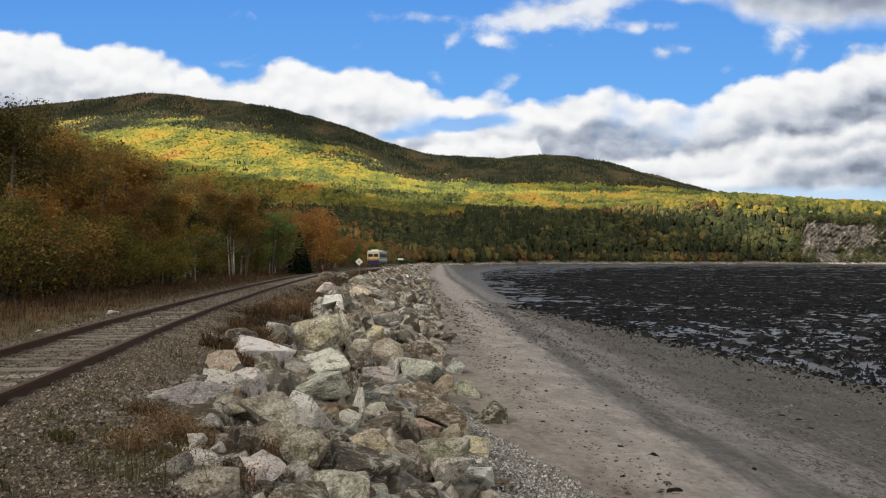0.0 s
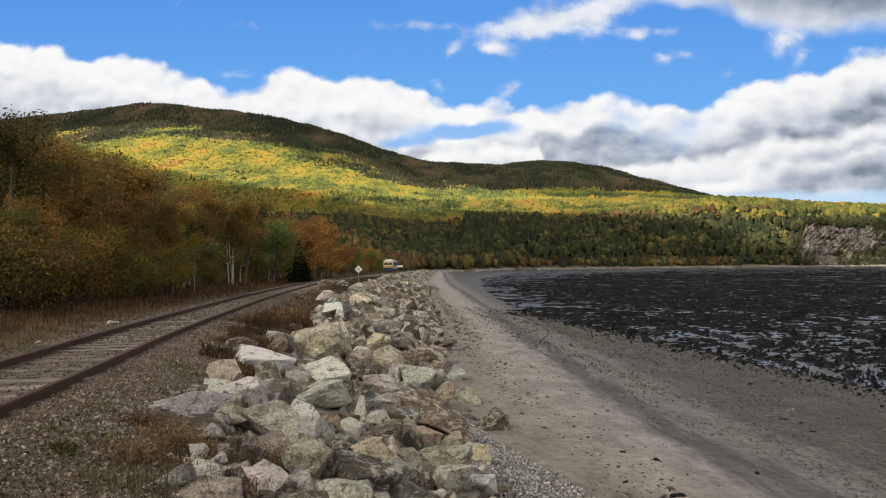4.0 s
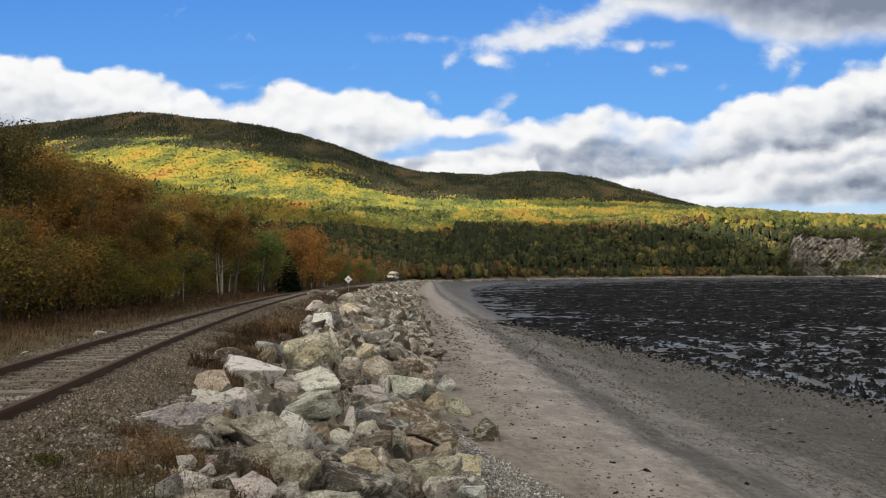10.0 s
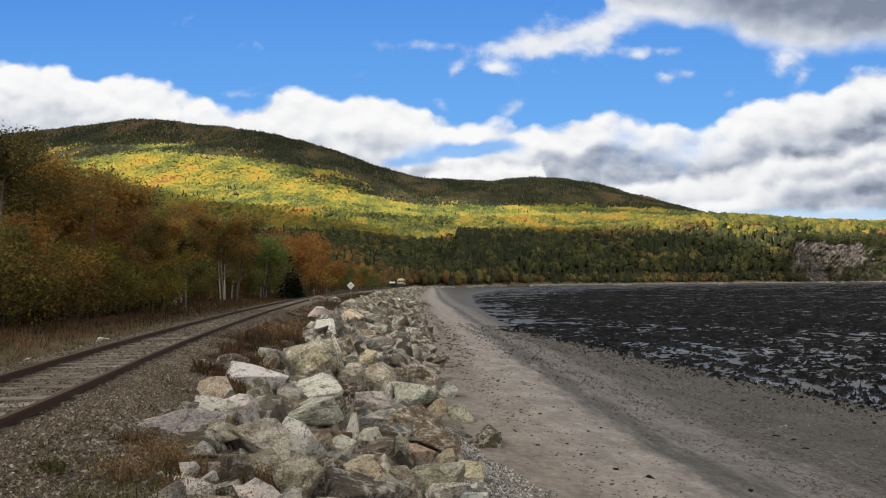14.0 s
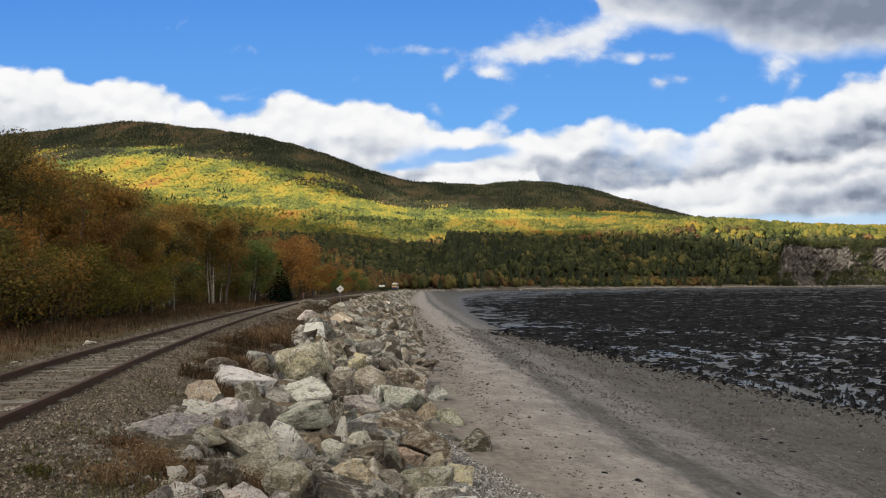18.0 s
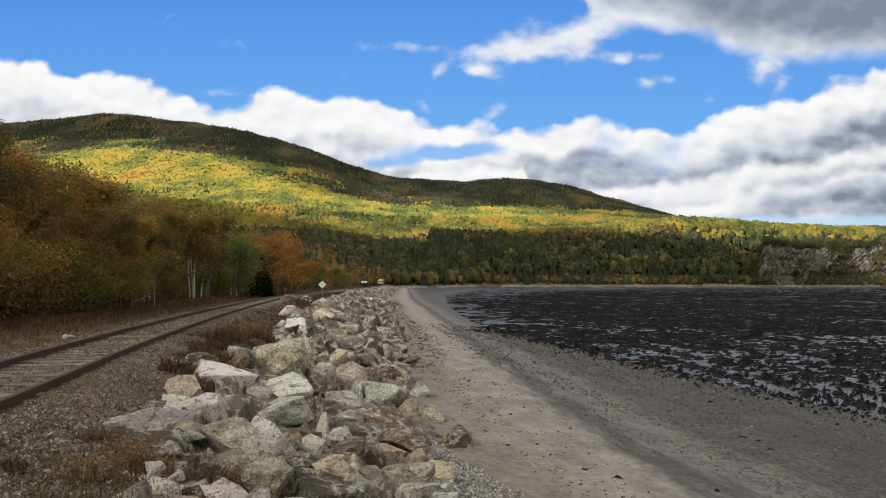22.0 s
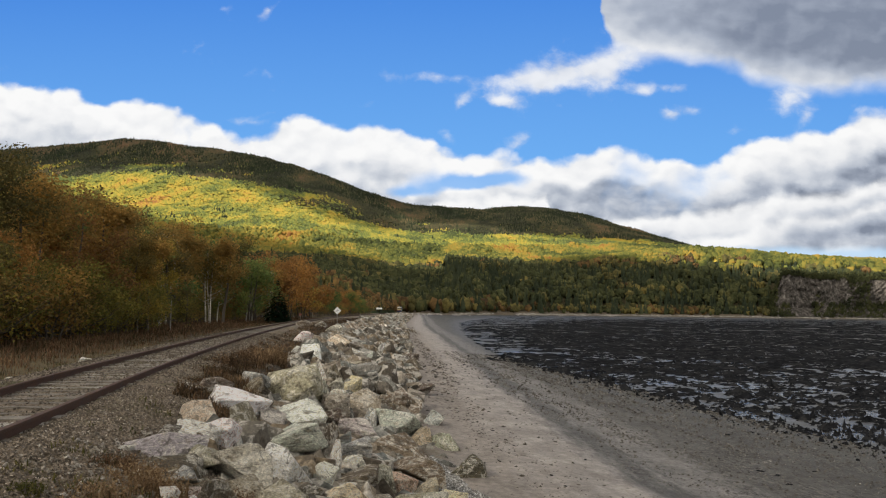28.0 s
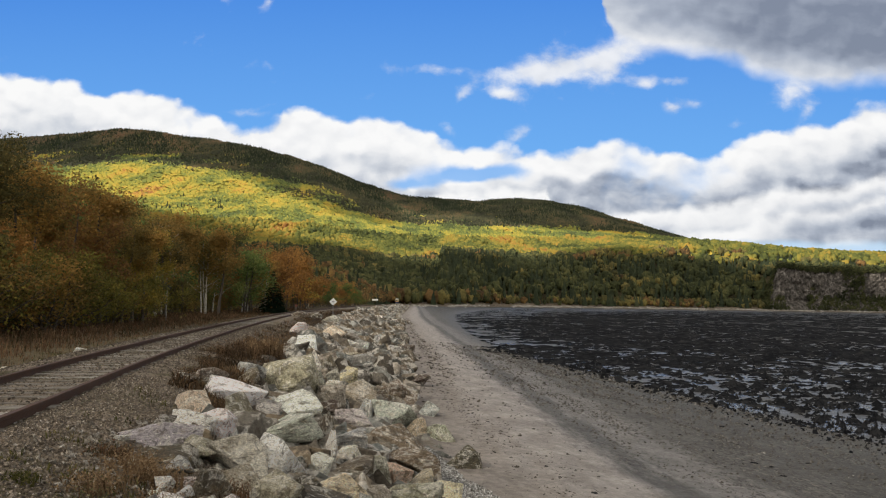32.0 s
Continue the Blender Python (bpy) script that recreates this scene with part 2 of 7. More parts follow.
def wood_material():
    m = Nodes("weathered_tie")
    o, r = m.obj(), m.rand()
    g = m.noise(m.stretch(o, 3.0, 40.0, 40.0), 1.0, 4, 0.6)
    base = m.ramp(r, [(0.0, (0.17, 0.145, 0.12)), (0.5, (0.33, 0.305, 0.27)), (1.0, (0.46, 0.435, 0.39))])
    col = m.mix(m.span(g, 0.35, 0.65), (0.10, 0.085, 0.07), base)
    return m.surface(col, 0.92, m.bump(g, 0.7, 0.01), spec=0.1)


def birch_material():
    m = Nodes("birch_bark")
    o = m.obj()
    g = m.noise(m.stretch(o, 3.0, 3.0, 14.0), 1.5, 4, 0.6)
    col = m.ramp(g, [(0.36, (0.06, 0.05, 0.045)), (0.46, (0.40, 0.37, 0.32)), (0.72, (0.58, 0.55, 0.49))])
    return m.surface(col, 0.85, m.bump(g, 0.4, 0.01), spec=0.15)


MAT["tie"] = wood_material()
MAT["birch"] = birch_material()

# ---- plan ----
# Railhead is z = 0; the eye stands 1.25 m above it beside the line. The track leaves to the left, then runs straight along +y.
TRACK_Y = (-300, -40, 0, 7.6, 16.6, 27.3, 40, 60, 82, 110, 150, 190, 260, 400, 600, 700, 900)
TRACK_X = (20, -0.4, -4.10, -5.01, -6.40, -7.80, -9.25, -11.15, -12.95, -14.6, -16.0, -16.4, -16.4, -16.2, -16.0, -19.0, -34.0)
CREST_Y, CREST_S = (0, 5, 8, 15, 27, 50, 94, 190, 500), (3.3, 2.75, 2.13, 2.52, 3.35, 4.22, 5.07, 5.2, 5.0)
TOE_Y, TOE_S = (0, 10, 15, 25, 45, 70, 118, 257, 500), (6.9, 6.98, 6.97, 7.63, 9.55, 11.2, 13.2, 12.0, 11.0)
FLAT_Y = (-200, 10, 25, 30, 34, 40, 48, 57, 67, 85, 124, 175, 260, 360, 500, 600)
FLAT_X = (19, 17, 14.4, 13.4, 12.8, 12.1, 11.0, 9.2, 8.3, 7.5, 7.7, 9.3, 13.0, 22.0, 45.0, 68.0)
BAND_Y, BAND_W = (0, 20, 25, 33, 48, 70, 110, 300), (10.75, 10.75, 11.4, 11.2, 11.3, 13.0, 13.0, 15.0)


def smooth_interp(v, xs, ys):
    """Monotone cubic through a few plan numbers."""
    xs, ys, v = np.asarray(xs, float), np.asarray(ys, float), np.asarray(v, float)
    h, d = np.diff(xs), np.diff(ys) / np.diff(xs)
    m = np.r_[d[0], np.where(d[1:] * d[:-1] > 0, 2 * d[1:] * d[:-1] / (d[1:] + d[:-1] + 1e-12), 0), d[-1]]
    k = np.clip(np.searchsorted(xs, v) - 1, 0, len(h) - 1)
    t = np.clip((v - xs[k]) / h[k], 0, 1)
    return ((1 + 2 * t) * (1 - t) ** 2 * ys[k] + t * (1 - t) ** 2 * h[k] * m[k] + t * t * (3 - 2 * t) * ys[k + 1] + t * t * (t - 1) * h[k] * m[k + 1])


def track_x(y):
    return smooth_interp(y, TRACK_Y, TRACK_X)


def wave(x, y, seed, scale, octaves=4):
    """Cheap smooth noise for the plan, about -1 to 1."""
    rng = np.random.RandomState(seed)
    out, amp = 0.0, 1.0
    for o in range(octaves):
        part = 0.0
        for _ in range(4):
            a, p = rng.uniform(0, 6.283), rng.uniform(0, 6.283)
            k = 6.283 / (scale / 1.9 ** o) * rng.uniform(0.7, 1.3)
            part = part + np.sin((x * np.cos(a) + y * np.sin(a)) * k + p)
        out, amp = out + part * amp / 3.2, amp * 0.52
    return out / 1.6


# Hill country: height over the eye as a slope (rise over depth), by bearing (side over depth) and depth.
BEARING = (-0.85, -0.566, -0.457, -0.371, -0.277, -0.205, -0.133, -0.061, -0.003, 0.062, 0.12, 0.192, 0.264, 0.365, 0.459, 0.566, 0.85)
SHORE = (260, 260, 260, 260, 260, 270, 340, 600, 640, 700, 790, 860, 890, 900, 900, 900, 900)
BENCH = (45, 60, 66, 74, 80, 82, 82, 82, 84, 84, 84, 86, 94, 104, 99, 93, 85)
MID = (125, 158, 170, 176, 172, 164, 154, 138, 126, 120, 122, 124, 123, 112, 98, 86, 76)
UPPER = (186, 228, 241, 247, 236, 226, 208, 178, 160, 160, 164, 161, 146, 112, 92, 82, 75)
TOP = (236, 268, 283, 294, 282, 266, 240, 202, 183, 182, 185, 176, 151, 110, 88, 78, 70)
SLOPE_UNIT = 1 / 1386.0


def hill_z(x, y):
    b = np.clip(x / np.maximum(y, 1.0), -0.85, 0.85)
    cols = [smooth_interp(b, BEARING, c) for c in (SHORE, BENCH, MID, UPPER, TOP)]
    rs = cols[0]
    z0 = np.where(b > -0.02, -1.9, -0.3)
    depth = np.stack([rs, rs + 45, 0 * rs + 1180, 0 * rs + 1700, 0 * rs + 2200, 0 * rs + 2600, 0 * rs + 3300, 0 * rs + 5200])
    zz = np.stack([z0, 2.0 + 4 * (b > 0.05), *[1.25 + c * SLOPE_UNIT * d for c, d in zip(cols[1:], (1180, 1700, 2200, 2600))],
                   1.25 + (cols[4] - 60) * SLOPE_UNIT * 3300, 60 + 0 * rs])
    # the shore slope is steep at first, then eases on to the bench
    out = np.array(z0, float) * np.ones_like(y)
    for k in range(7):
        t = np.clip((y - depth[k]) / (depth[k + 1] - depth[k]), 0, 1)
        if k == 1:
            t = np.where(b > 0.03, 1 - (1 - t) ** 1.7, t ** 1.15)
        elif k >= 2:
            t = 0.75 * t + 0.25 * t * t * (3 - 2 * t)
        out = np.where(y > depth[k], zz[k] + (zz[k + 1] - zz[k]) * t, out)
    lift = np.clip((y - rs - 60) / 500, 0, 1)
    return out + lift * (7 * wave(x, y, 3, 420) + 3.0 * wave(x, y, 4, 120)), rs


def ground_z(x, y):
    x, y = np.asarray(x, float), np.asarray(y, float)
    s = x - track_x(y)
    crest, toe = np.interp(y, CREST_Y, CREST_S), np.interp(y, TOE_Y, TOE_S)
    flat = np.maximum(smooth_interp(y, FLAT_Y, FLAT_X) - track_x(y), toe + 3)
    rough = wave(x, y, 7, 3.0, 3)
    land = -0.42 + 0.05 * rough + np.clip(-s - 16, 0, 400) * 0.02
    bed = -0.128
    bed = bed + 0.028 * np.clip((np.abs(s) - 0.80) / 0.12, 0, 1)
    z = np.where(s < -1.6, bed + (land - bed) * np.clip((-s - 1.6) / 1.1, 0, 1), bed)
    shoulder = -0.30 + 0.03 * rough
    z = np.where(s > 1.5, bed + (shoulder - bed) * np.clip((s - 1.5) / 0.8, 0, 1), z)
    t = np.clip((s - crest) / (toe - crest), 0, 1)
    z = np.where(s > crest, shoulder + (-1.9 - shoulder) * t, z)
    tb = np.clip((s - toe) / (flat - toe), 0, 1)
    z = np.where(s > toe, -1.9 - 0.95 * tb + 0.05 * wave(x, y, 9, 5.0, 2) * np.minimum(tb * 6, 1) * (1 - tb), z)
    hz, rs = hill_z(x, y)
    z = np.where(y > rs, np.maximum(hz, np.where(s > toe, -1.9, z)), z)
    return z


# ---- mesh helpers ----


def mesh_from(name, verts, faces, mats, smooth=False, index=None):
    """A mesh from arrays; faces all of one size."""
    verts, faces = np.asarray(verts, np.float32), np.asarray(faces, np.int32)
    me = bpy.data.meshes.new(name)
    me.vertices.add(len(verts))
    me.vertices.foreach_set("co", verts.ravel())
    n = faces.shape[1]
    me.loops.add(faces.size)
    me.loops.foreach_set("vertex_index", faces.ravel())
    me.polygons.add(len(faces))
    me.polygons.foreach_set("loop_start", np.arange(0, faces.size, n, dtype=np.int32))
    me.polygons.foreach_set("loop_total", np.full(len(faces), n, np.int32))
    me.polygons.foreach_set("use_smooth", np.full(len(faces), smooth))
    for m in mats:
        me.materials.append(m)
    if index is not None:
        me.polygons.foreach_set("material_index", np.asarray(index, np.int32))
    me.update(calc_edges=True)
    return me


def scatter(base_v, base_f, places, scales, turns, jitter=0.0, rng=None):
    """Many copies of one small shape as arrays of one mesh."""
    n, k = len(places), len(base_v)
    c, s = np.cos(turns), np.sin(turns)
    v = np.repeat(base_v[None], n, 0) * scales[:, None, :]
    if jitter and rng is not None:
        v = v * (1 + jitter * rng.uniform(-1, 1, (n, k, 1)))
    x, y = v[..., 0] * c[:, None] - v[..., 1] * s[:, None], v[..., 0] * s[:, None] + v[..., 1] * c[:, None]
    v = np.stack([x, y, v[..., 2]], -1) + places[:, None, :]
    f = base_f[None] + (np.arange(n) * k)[:, None, None]
    return v.reshape(-1, 3), f.reshape(-1, base_f.shape[1])


def bm_mesh(name, bm, mat, smooth=False):
    me = bpy.data.meshes.new(name)
    bm.to_mesh(me)
    bm.free()
    me.materials.append(mat)
    if smooth:
        me.polygons.foreach_set("use_smooth", np.full(len(me.polygons), True))
    return me


def part(name, bm, material, parent, label="", smooth=False):
    ob = new(name, bm_mesh(name, bm, material, smooth) if isinstance(bm, bmesh.types.BMesh) else bm)
    ob.parent = parent
    if label:
        ob["label"] = label
    return ob


def box_bm(*boxes, bevel=0.0):
    """Boxes (x0, y0, z0, x1, y1, z1) in one bmesh."""
    bm = bmesh.new()
    for x0, y0, z0, x1, y1, z1 in boxes:
        m = Matrix.LocRotScale(((x0 + x1) / 2, (y0 + y1) / 2, (z0 + z1) / 2), None, (x1 - x0, y1 - y0, z1 - z0))
        bmesh.ops.create_cube(bm, size=1, matrix=m)
    if bevel:
        bmesh.ops.bevel(bm, geom=bm.edges[:], offset=bevel, segments=2, affect="EDGES", profile=0.6)
    return bm


def tube_arrays(path, radii, sides=6):
    """A tapered tube along points."""
    path = np.asarray(path, float)
    v, f = [], []
    for k, (p, r) in enumerate(zip(path, radii)):
        d = path[min(k + 1, len(path) - 1)] - path[max(k - 1, 0)]
        d = d / (np.linalg.norm(d) + 1e-9)
        a = np.cross(d, (0.31, 0.95, 0.05))
        a /= np.linalg.norm(a) + 1e-9
        b = np.cross(d, a)
        for q in range(sides):
            w = 2 * math.pi * q / sides
            v.append(p + r * (a * math.cos(w) + b * math.sin(w)))
    for k in range(len(path) - 1):
        for q in range(sides):
            q2 = (q + 1) % sides
            f.append((k * sides + q, k * sides + q2, (k + 1) * sides + q2, (k + 1) * sides + q))
    return np.array(v), np.array(f)


# ---- ground ----


def ground_material():
    m = Nodes("shore_ground")
    p = m.pos()
    side = m.add("Attribute")
    side.attribute_name = "across"
    s = side.outputs["Fac"]
    sep = m.add("SeparateXYZ", Vector=p)
    z, y = sep.outputs[2], sep.outputs[1]
    n1, n2, n3 = m.noise(p, 0.6, 5, 0.6), m.noise(p, 6.0, 5, 0.65), m.noise(p, 34.0, 5, 0.8)
    gravel = m.ramp(m.math("ADD", m.math("MULTIPLY", n2, 0.45), m.math("MULTIPLY", n3, 0.55)),
                    [(0.36, (0.050, 0.038, 0.026)), (0.5, (0.165, 0.128, 0.093)), (0.62, (0.34, 0.285, 0.225))])
    moss = m.mix(m.span(n1, 0.50, 0.66), gravel, (0.085, 0.075, 0.035))
    soil = m.ramp(n2, [(0.3, (0.06, 0.048, 0.028)), (0.7, (0.15, 0.115, 0.06))])
    share = m.add("Attribute")
    share.attribute_name = "beach_share"
    along = m.stretch(p, 1.0, 0.11, 1.0)
    a1, a2 = m.noise(along, 0.45, 4, 0.6), m.noise(along, 2.6, 5, 0.65)
    grain = m.math("ADD", m.math("MULTIPLY", n2, 0.5), m.math("MULTIPLY", n3, 0.5))
    at = m.math("ADD", share.outputs["Fac"], m.math("MULTIPLY", m.math("SUBTRACT", a1, 0.5), 0.13))
    at = m.math("ADD", at, m.math("MULTIPLY", m.math("SUBTRACT", a2, 0.5), 0.17))
    beach = m.ramp(at, [(0.0, (0.255, 0.222, 0.196)), (0.10, (0.294, 0.258, 0.229)), (0.18, (0.350, 0.314, 0.288)), (0.30, (0.341, 0.310, 0.289)), (0.345, (0.221, 0.208, 0.201)), (0.375, (0.132, 0.127, 0.125)), (0.415, (0.132, 0.127, 0.125)),
                        (0.445, (0.221, 0.210, 0.204)), (0.54, (0.211, 0.199, 0.191)), (0.61, (0.124, 0.118, 0.112)), (0.80, (0.108, 0.103, 0.098)), (0.97, (0.092, 0.089, 0.085))])
    beach = m.mix(1.0, beach, m.ramp(grain, [(0.34, (0.62, 0.62, 0.62)), (0.66, (1.32, 1.32, 1.32))]), "MULTIPLY")
    mid = m.noise(m.stretch(p, 1.0, 0.5, 1.0), 1.4, 5, 0.7)
    beach = m.mix(1.0, beach, m.ramp(mid, [(0.35, (0.72, 0.72, 0.72)), (0.65, (1.2, 1.2, 1.2))]), "MULTIPLY")
    streak = m.noise(m.stretch(p, 1.0, 0.16, 1.0, (31, 5, 0)), 0.8, 4, 0.6)
    stony = m.math("MULTIPLY", m.span(share.outputs["Fac"], 0.25, 0.5, 0.06, 1.0), m.span(streak, 0.40, 0.60, 0.25, 1.0))
    speck = m.math("MULTIPLY", m.span(m.noise(m.stretch(p, 1.0, 0.45, 1.0), 9.0, 3, 0.85), 0.53, 0.58), stony)
    beach = m.mix(m.math("MULTIPLY", speck, 0.85), beach, (0.035, 0.03, 0.026))
    pale = m.math("MULTIPLY", m.span(m.noise(m.stretch(p, 1.0, 0.45, 1.0, (7, 3, 0)), 11.0, 3, 0.85), 0.56, 0.61), stony)
    beach = m.mix(m.math("MULTIPLY", pale, 0.7), beach, (0.26, 0.235, 0.20))
    wet = m.add("Attribute")
    wet.attribute_name = "wet_share"
    damp = m.span(m.math("ADD", wet.outputs["Fac"], m.math("MULTIPLY", m.math("SUBTRACT", a2, 0.5), 0.35)), 0.66, 1.0)
    beach = m.mix(m.math("MULTIPLY", damp, 0.7), beach, m.ramp(n2, [(0.35, (0.046, 0.044, 0.040)), (0.65, (0.150, 0.141, 0.128))]))
    flat = m.ramp(n2, [(0.4, (0.045, 0.042, 0.038)), (0.6, (0.11, 0.10, 0.085))])
    beach = m.mix(m.span(z, -2.78, -2.845), beach, flat)
    col = m.mix(m.span(s, -2.6, -1.8), soil, moss)
    col = m.mix(m.span(m.math("ADD", z, m.math("MULTIPLY", n1, 0.3)), -1.55, -1.72), col, beach)
    # dark ground colour paints in the shade under and between the boulders
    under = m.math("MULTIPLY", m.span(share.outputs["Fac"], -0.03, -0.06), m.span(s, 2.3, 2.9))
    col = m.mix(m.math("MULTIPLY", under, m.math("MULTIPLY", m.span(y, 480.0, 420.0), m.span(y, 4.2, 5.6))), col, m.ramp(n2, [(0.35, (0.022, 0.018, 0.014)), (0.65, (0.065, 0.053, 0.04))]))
    far = m.ramp(m.noise(p, 0.02, 4), [(0.35, (0.15, 0.16, 0.045)), (0.65, (0.32, 0.28, 0.065))])
    floor = m.ramp(n1, [(0.35, (0.030, 0.026, 0.014)), (0.65, (0.085, 0.070, 0.032))])
    far = m.mix(m.span(y, 1150.0, 1350.0), floor, far)
    col = m.mix(m.span(z, 1.2, 3.0), col, far)
    h = m.math("ADD", m.math("MULTIPLY", n2, 0.5), m.math("MULTIPLY", n3, 0.5))
    rough = m.span(z, -2.4, -2.84, 0.92, 0.55)
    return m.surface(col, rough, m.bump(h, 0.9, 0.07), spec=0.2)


def build_ground():
    az = np.radians(np.r_[np.arange(-180, -44, 4.0), np.arange(-44, 44, 0.25), np.arange(44, 180, 4.0)])
    r = np.geomspace(0.8, 4650, 330)
    A, R = np.meshgrid(az, r)
    X, Y = R * np.sin(A), R * np.cos(A)
    Z = ground_z(X, Y)
    S = X - track_x(Y)
    lo, hi = np.interp(Y, CREST_Y, CREST_S), np.interp(Y, TOE_Y, TOE_S)
    inside = np.clip((S - lo - 0.15) / 0.6, 0, 1) * np.clip((hi - 0.25 - S) / 0.8, 0, 1) * np.clip((Y - 4.0) / 1.5, 0, 1) * (Y < 460)
    Z = Z - 0.42 * inside
    n, k = len(r), len(az)
    v = np.stack([X, Y, Z], -1).reshape(-1, 3)
    i, j = np.meshgrid(np.arange(n - 1), np.arange(k), indexing="ij")
    j2 = (j + 1) % k
    f = np.stack([i * k + j, i * k + j2, (i + 1) * k + j2, (i + 1) * k + j], -1).reshape(-1, 4)[:, ::-1]
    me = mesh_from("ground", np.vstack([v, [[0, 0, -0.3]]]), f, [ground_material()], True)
    toe = np.interp(Y, TOE_Y, TOE_S)
    width = np.maximum(smooth_interp(Y, FLAT_Y, FLAT_X) - track_x(Y), toe + 3) - toe
    share = me.attributes.new("beach_share", "FLOAT", "POINT")
    share.data.foreach_set("value", np.r_[((X - track_x(Y) - toe) / np.interp(Y, BAND_Y, BAND_W)).ravel(), 0.0].astype(np.float32))
    wet = me.attributes.new("wet_share", "FLOAT", "POINT")
    wet.data.foreach_set("value", np.r_[((X - track_x(Y) - toe) / width).ravel(), 0.0].astype(np.float32))
    at = me.attributes.new("across", "FLOAT", "POINT")
    at.data.foreach_set("value", np.r_[(X - track_x(Y)).ravel(), 5.0].astype(np.float32))
    # close the small hole under the eye
    bm = bmesh.new()
    bm.from_mesh(me)
    bm.verts.ensure_lookup_table()
    c = bm.verts[n * k]
    for q in range(k):
        bm.faces.new((c, bm.verts[(q + 1) % k], bm.verts[q]))
    bmesh.ops.recalc_face_normals(bm, faces=bm.faces[:])
    bm.to_mesh(me)
    bm.free()
    return tagged(new("ground", me), "gravel railway bank, grey sand beach and forested hill ground", "ground", kind="structure")


build_ground()

# ---- sky: far backdrop with the cloud field, slowly drifting ----


def sky_material():
    m = Nodes("cloudy_sky")
    sep = m.add("SeparateXYZ", Vector=m.obj())
    yy = m.math("MAXIMUM", sep.outputs[1], 1.0)
    u = m.math("DIVIDE", sep.outputs[0], yy)          # to the right, as tangent
    v = m.math("DIVIDE", sep.outputs[2], yy)          # upward
    flat = m.add("CombineXYZ", X=u, Y=m.math("MULTIPLY", v, 1.3), Z=2.0).outputs[0]

    def step(x, a, b):
        n = m.add("MapRange", i0=x, i1=a, i2=b, i3=0.0, i4=1.0)
        n.interpolation_type = "SMOOTHSTEP"
        return n.outputs[0]

    def drift(scale, detail, rough, amount, shift):
        """Noise that pushes the outlines about, right and up."""
        n = m.add("TexNoise", Vector=m.stretch(flat, 1, 1, 1, (shift, shift, 0)), Scale=scale, Detail=detail, Roughness=rough)
        c = m.add("SeparateColor", Color=n.outputs["Color"])
        return [m.math("MULTIPLY", m.math("SUBTRACT", c.outputs[q], 0.5), amount) for q in (0, 1)]

    big, small = drift(9.0, 3, 0.55, 0.030, 0.0), drift(26.0, 5, 0.52, 0.020, 5.0)
    wu = m.math("ADD", u, m.math("ADD", big[0], small[0]))
    wv = m.math("ADD", v, m.math("ADD", m.math("MULTIPLY", big[1], 0.42), m.math("MULTIPLY", small[1], 0.75)))
    warped = m.add("CombineXYZ", X=m.math("ADD", u, small[0]), Y=m.math("MULTIPLY", m.math("ADD", v, small[1]), 1.3), Z=2.0).outputs[0]

    def heaped(du, dv):
        """Rounded heads of cumulus at three sizes."""
        p = m.stretch(warped, 1, 1, 1, (du, dv * 1.3, 0))
        total = m.math("MULTIPLY", m.noise(p, 60.0, 4, 0.55), 0.15)
        for scale, amount in ((9.0, 0.50), (21.0, 0.30), (47.0, 0.16)):
            w = m.add("TexVoronoi", Vector=p, Scale=scale)
            w.feature = "SMOOTH_F1"
            w.inputs["Smoothness"].default_value = 0.6
            total = m.math("ADD", total, m.math("MULTIPLY", m.math("SUBTRACT", 1.0, w.outputs["Distance"]), amount))
        return total

    h0, h1 = heaped(0.0, 0.0), heaped(-0.005, 0.012)
    relief = m.math("SUBTRACT", h1, h0)
    soft_n = m.noise(flat, 7.0, 4, 0.5)
    streak = m.noise(m.stretch(warped, 1.6, 6.0, 1.0), 2.4, 4, 0.55, 0.2)
    ramp_stops = [(0.0, (0.955, 0.955, 0.955)), (0.22, (0.84, 0.85, 0.87)), (0.45, (0.62, 0.655, 0.715)), (0.72, (0.40, 0.445, 0.53)), (1.0, (0.225, 0.26, 0.335))]

    def profile(points, x=None):
        curve = m.add("FloatCurve", Value=m.span(wu if x is None else x, -0.75, 0.75))
        c = curve.mapping.curves[0]
        spot = [((a + 0.75) / 1.5, h) for a, h in points]
        c.points[0].location, c.points[1].location = spot[0], spot[-1]
        for q in spot[1:-1]:
            c.points.new(*q)
        curve.mapping.update()
        return curve.outputs[0]

    def blob(cu, cv, ru, rv, amount, slant=0.0):
        a = m.math("SUBTRACT", wu, cu)
        b = m.math("SUBTRACT", m.math("SUBTRACT", wv, cv), m.math("MULTIPLY", a, slant))
        e = m.math("ADD", m.math("POWER", m.math("DIVIDE", a, ru), 2.0), m.math("POWER", m.math("DIVIDE", b, rv), 2.0))
        return m.math("MULTIPLY", m.math("EXPONENT", m.math("MULTIPLY", e, -1.0)), amount)

    def lay(col, depth, edge, grey_from, grey_at, grey, share=None, rough=1.0):
        """One bank over what lies behind it: depth under its top, softness of the edge, depth and amount of the grey base."""
        cover = step(depth, 0.0, edge)
        if share is not None:
            cover = m.math("MULTIPLY", cover, share)
        base = m.math("MULTIPLY", step(m.math("ADD", depth, m.math("MULTIPLY", m.math("SUBTRACT", soft_n, 0.5), 0.05)), grey_from, grey_at), grey)
        shade = m.math("ADD", base, m.math("MULTIPLY", relief, m.math("MULTIPLY_ADD", base, 1.1 * rough, 1.25 * rough)))
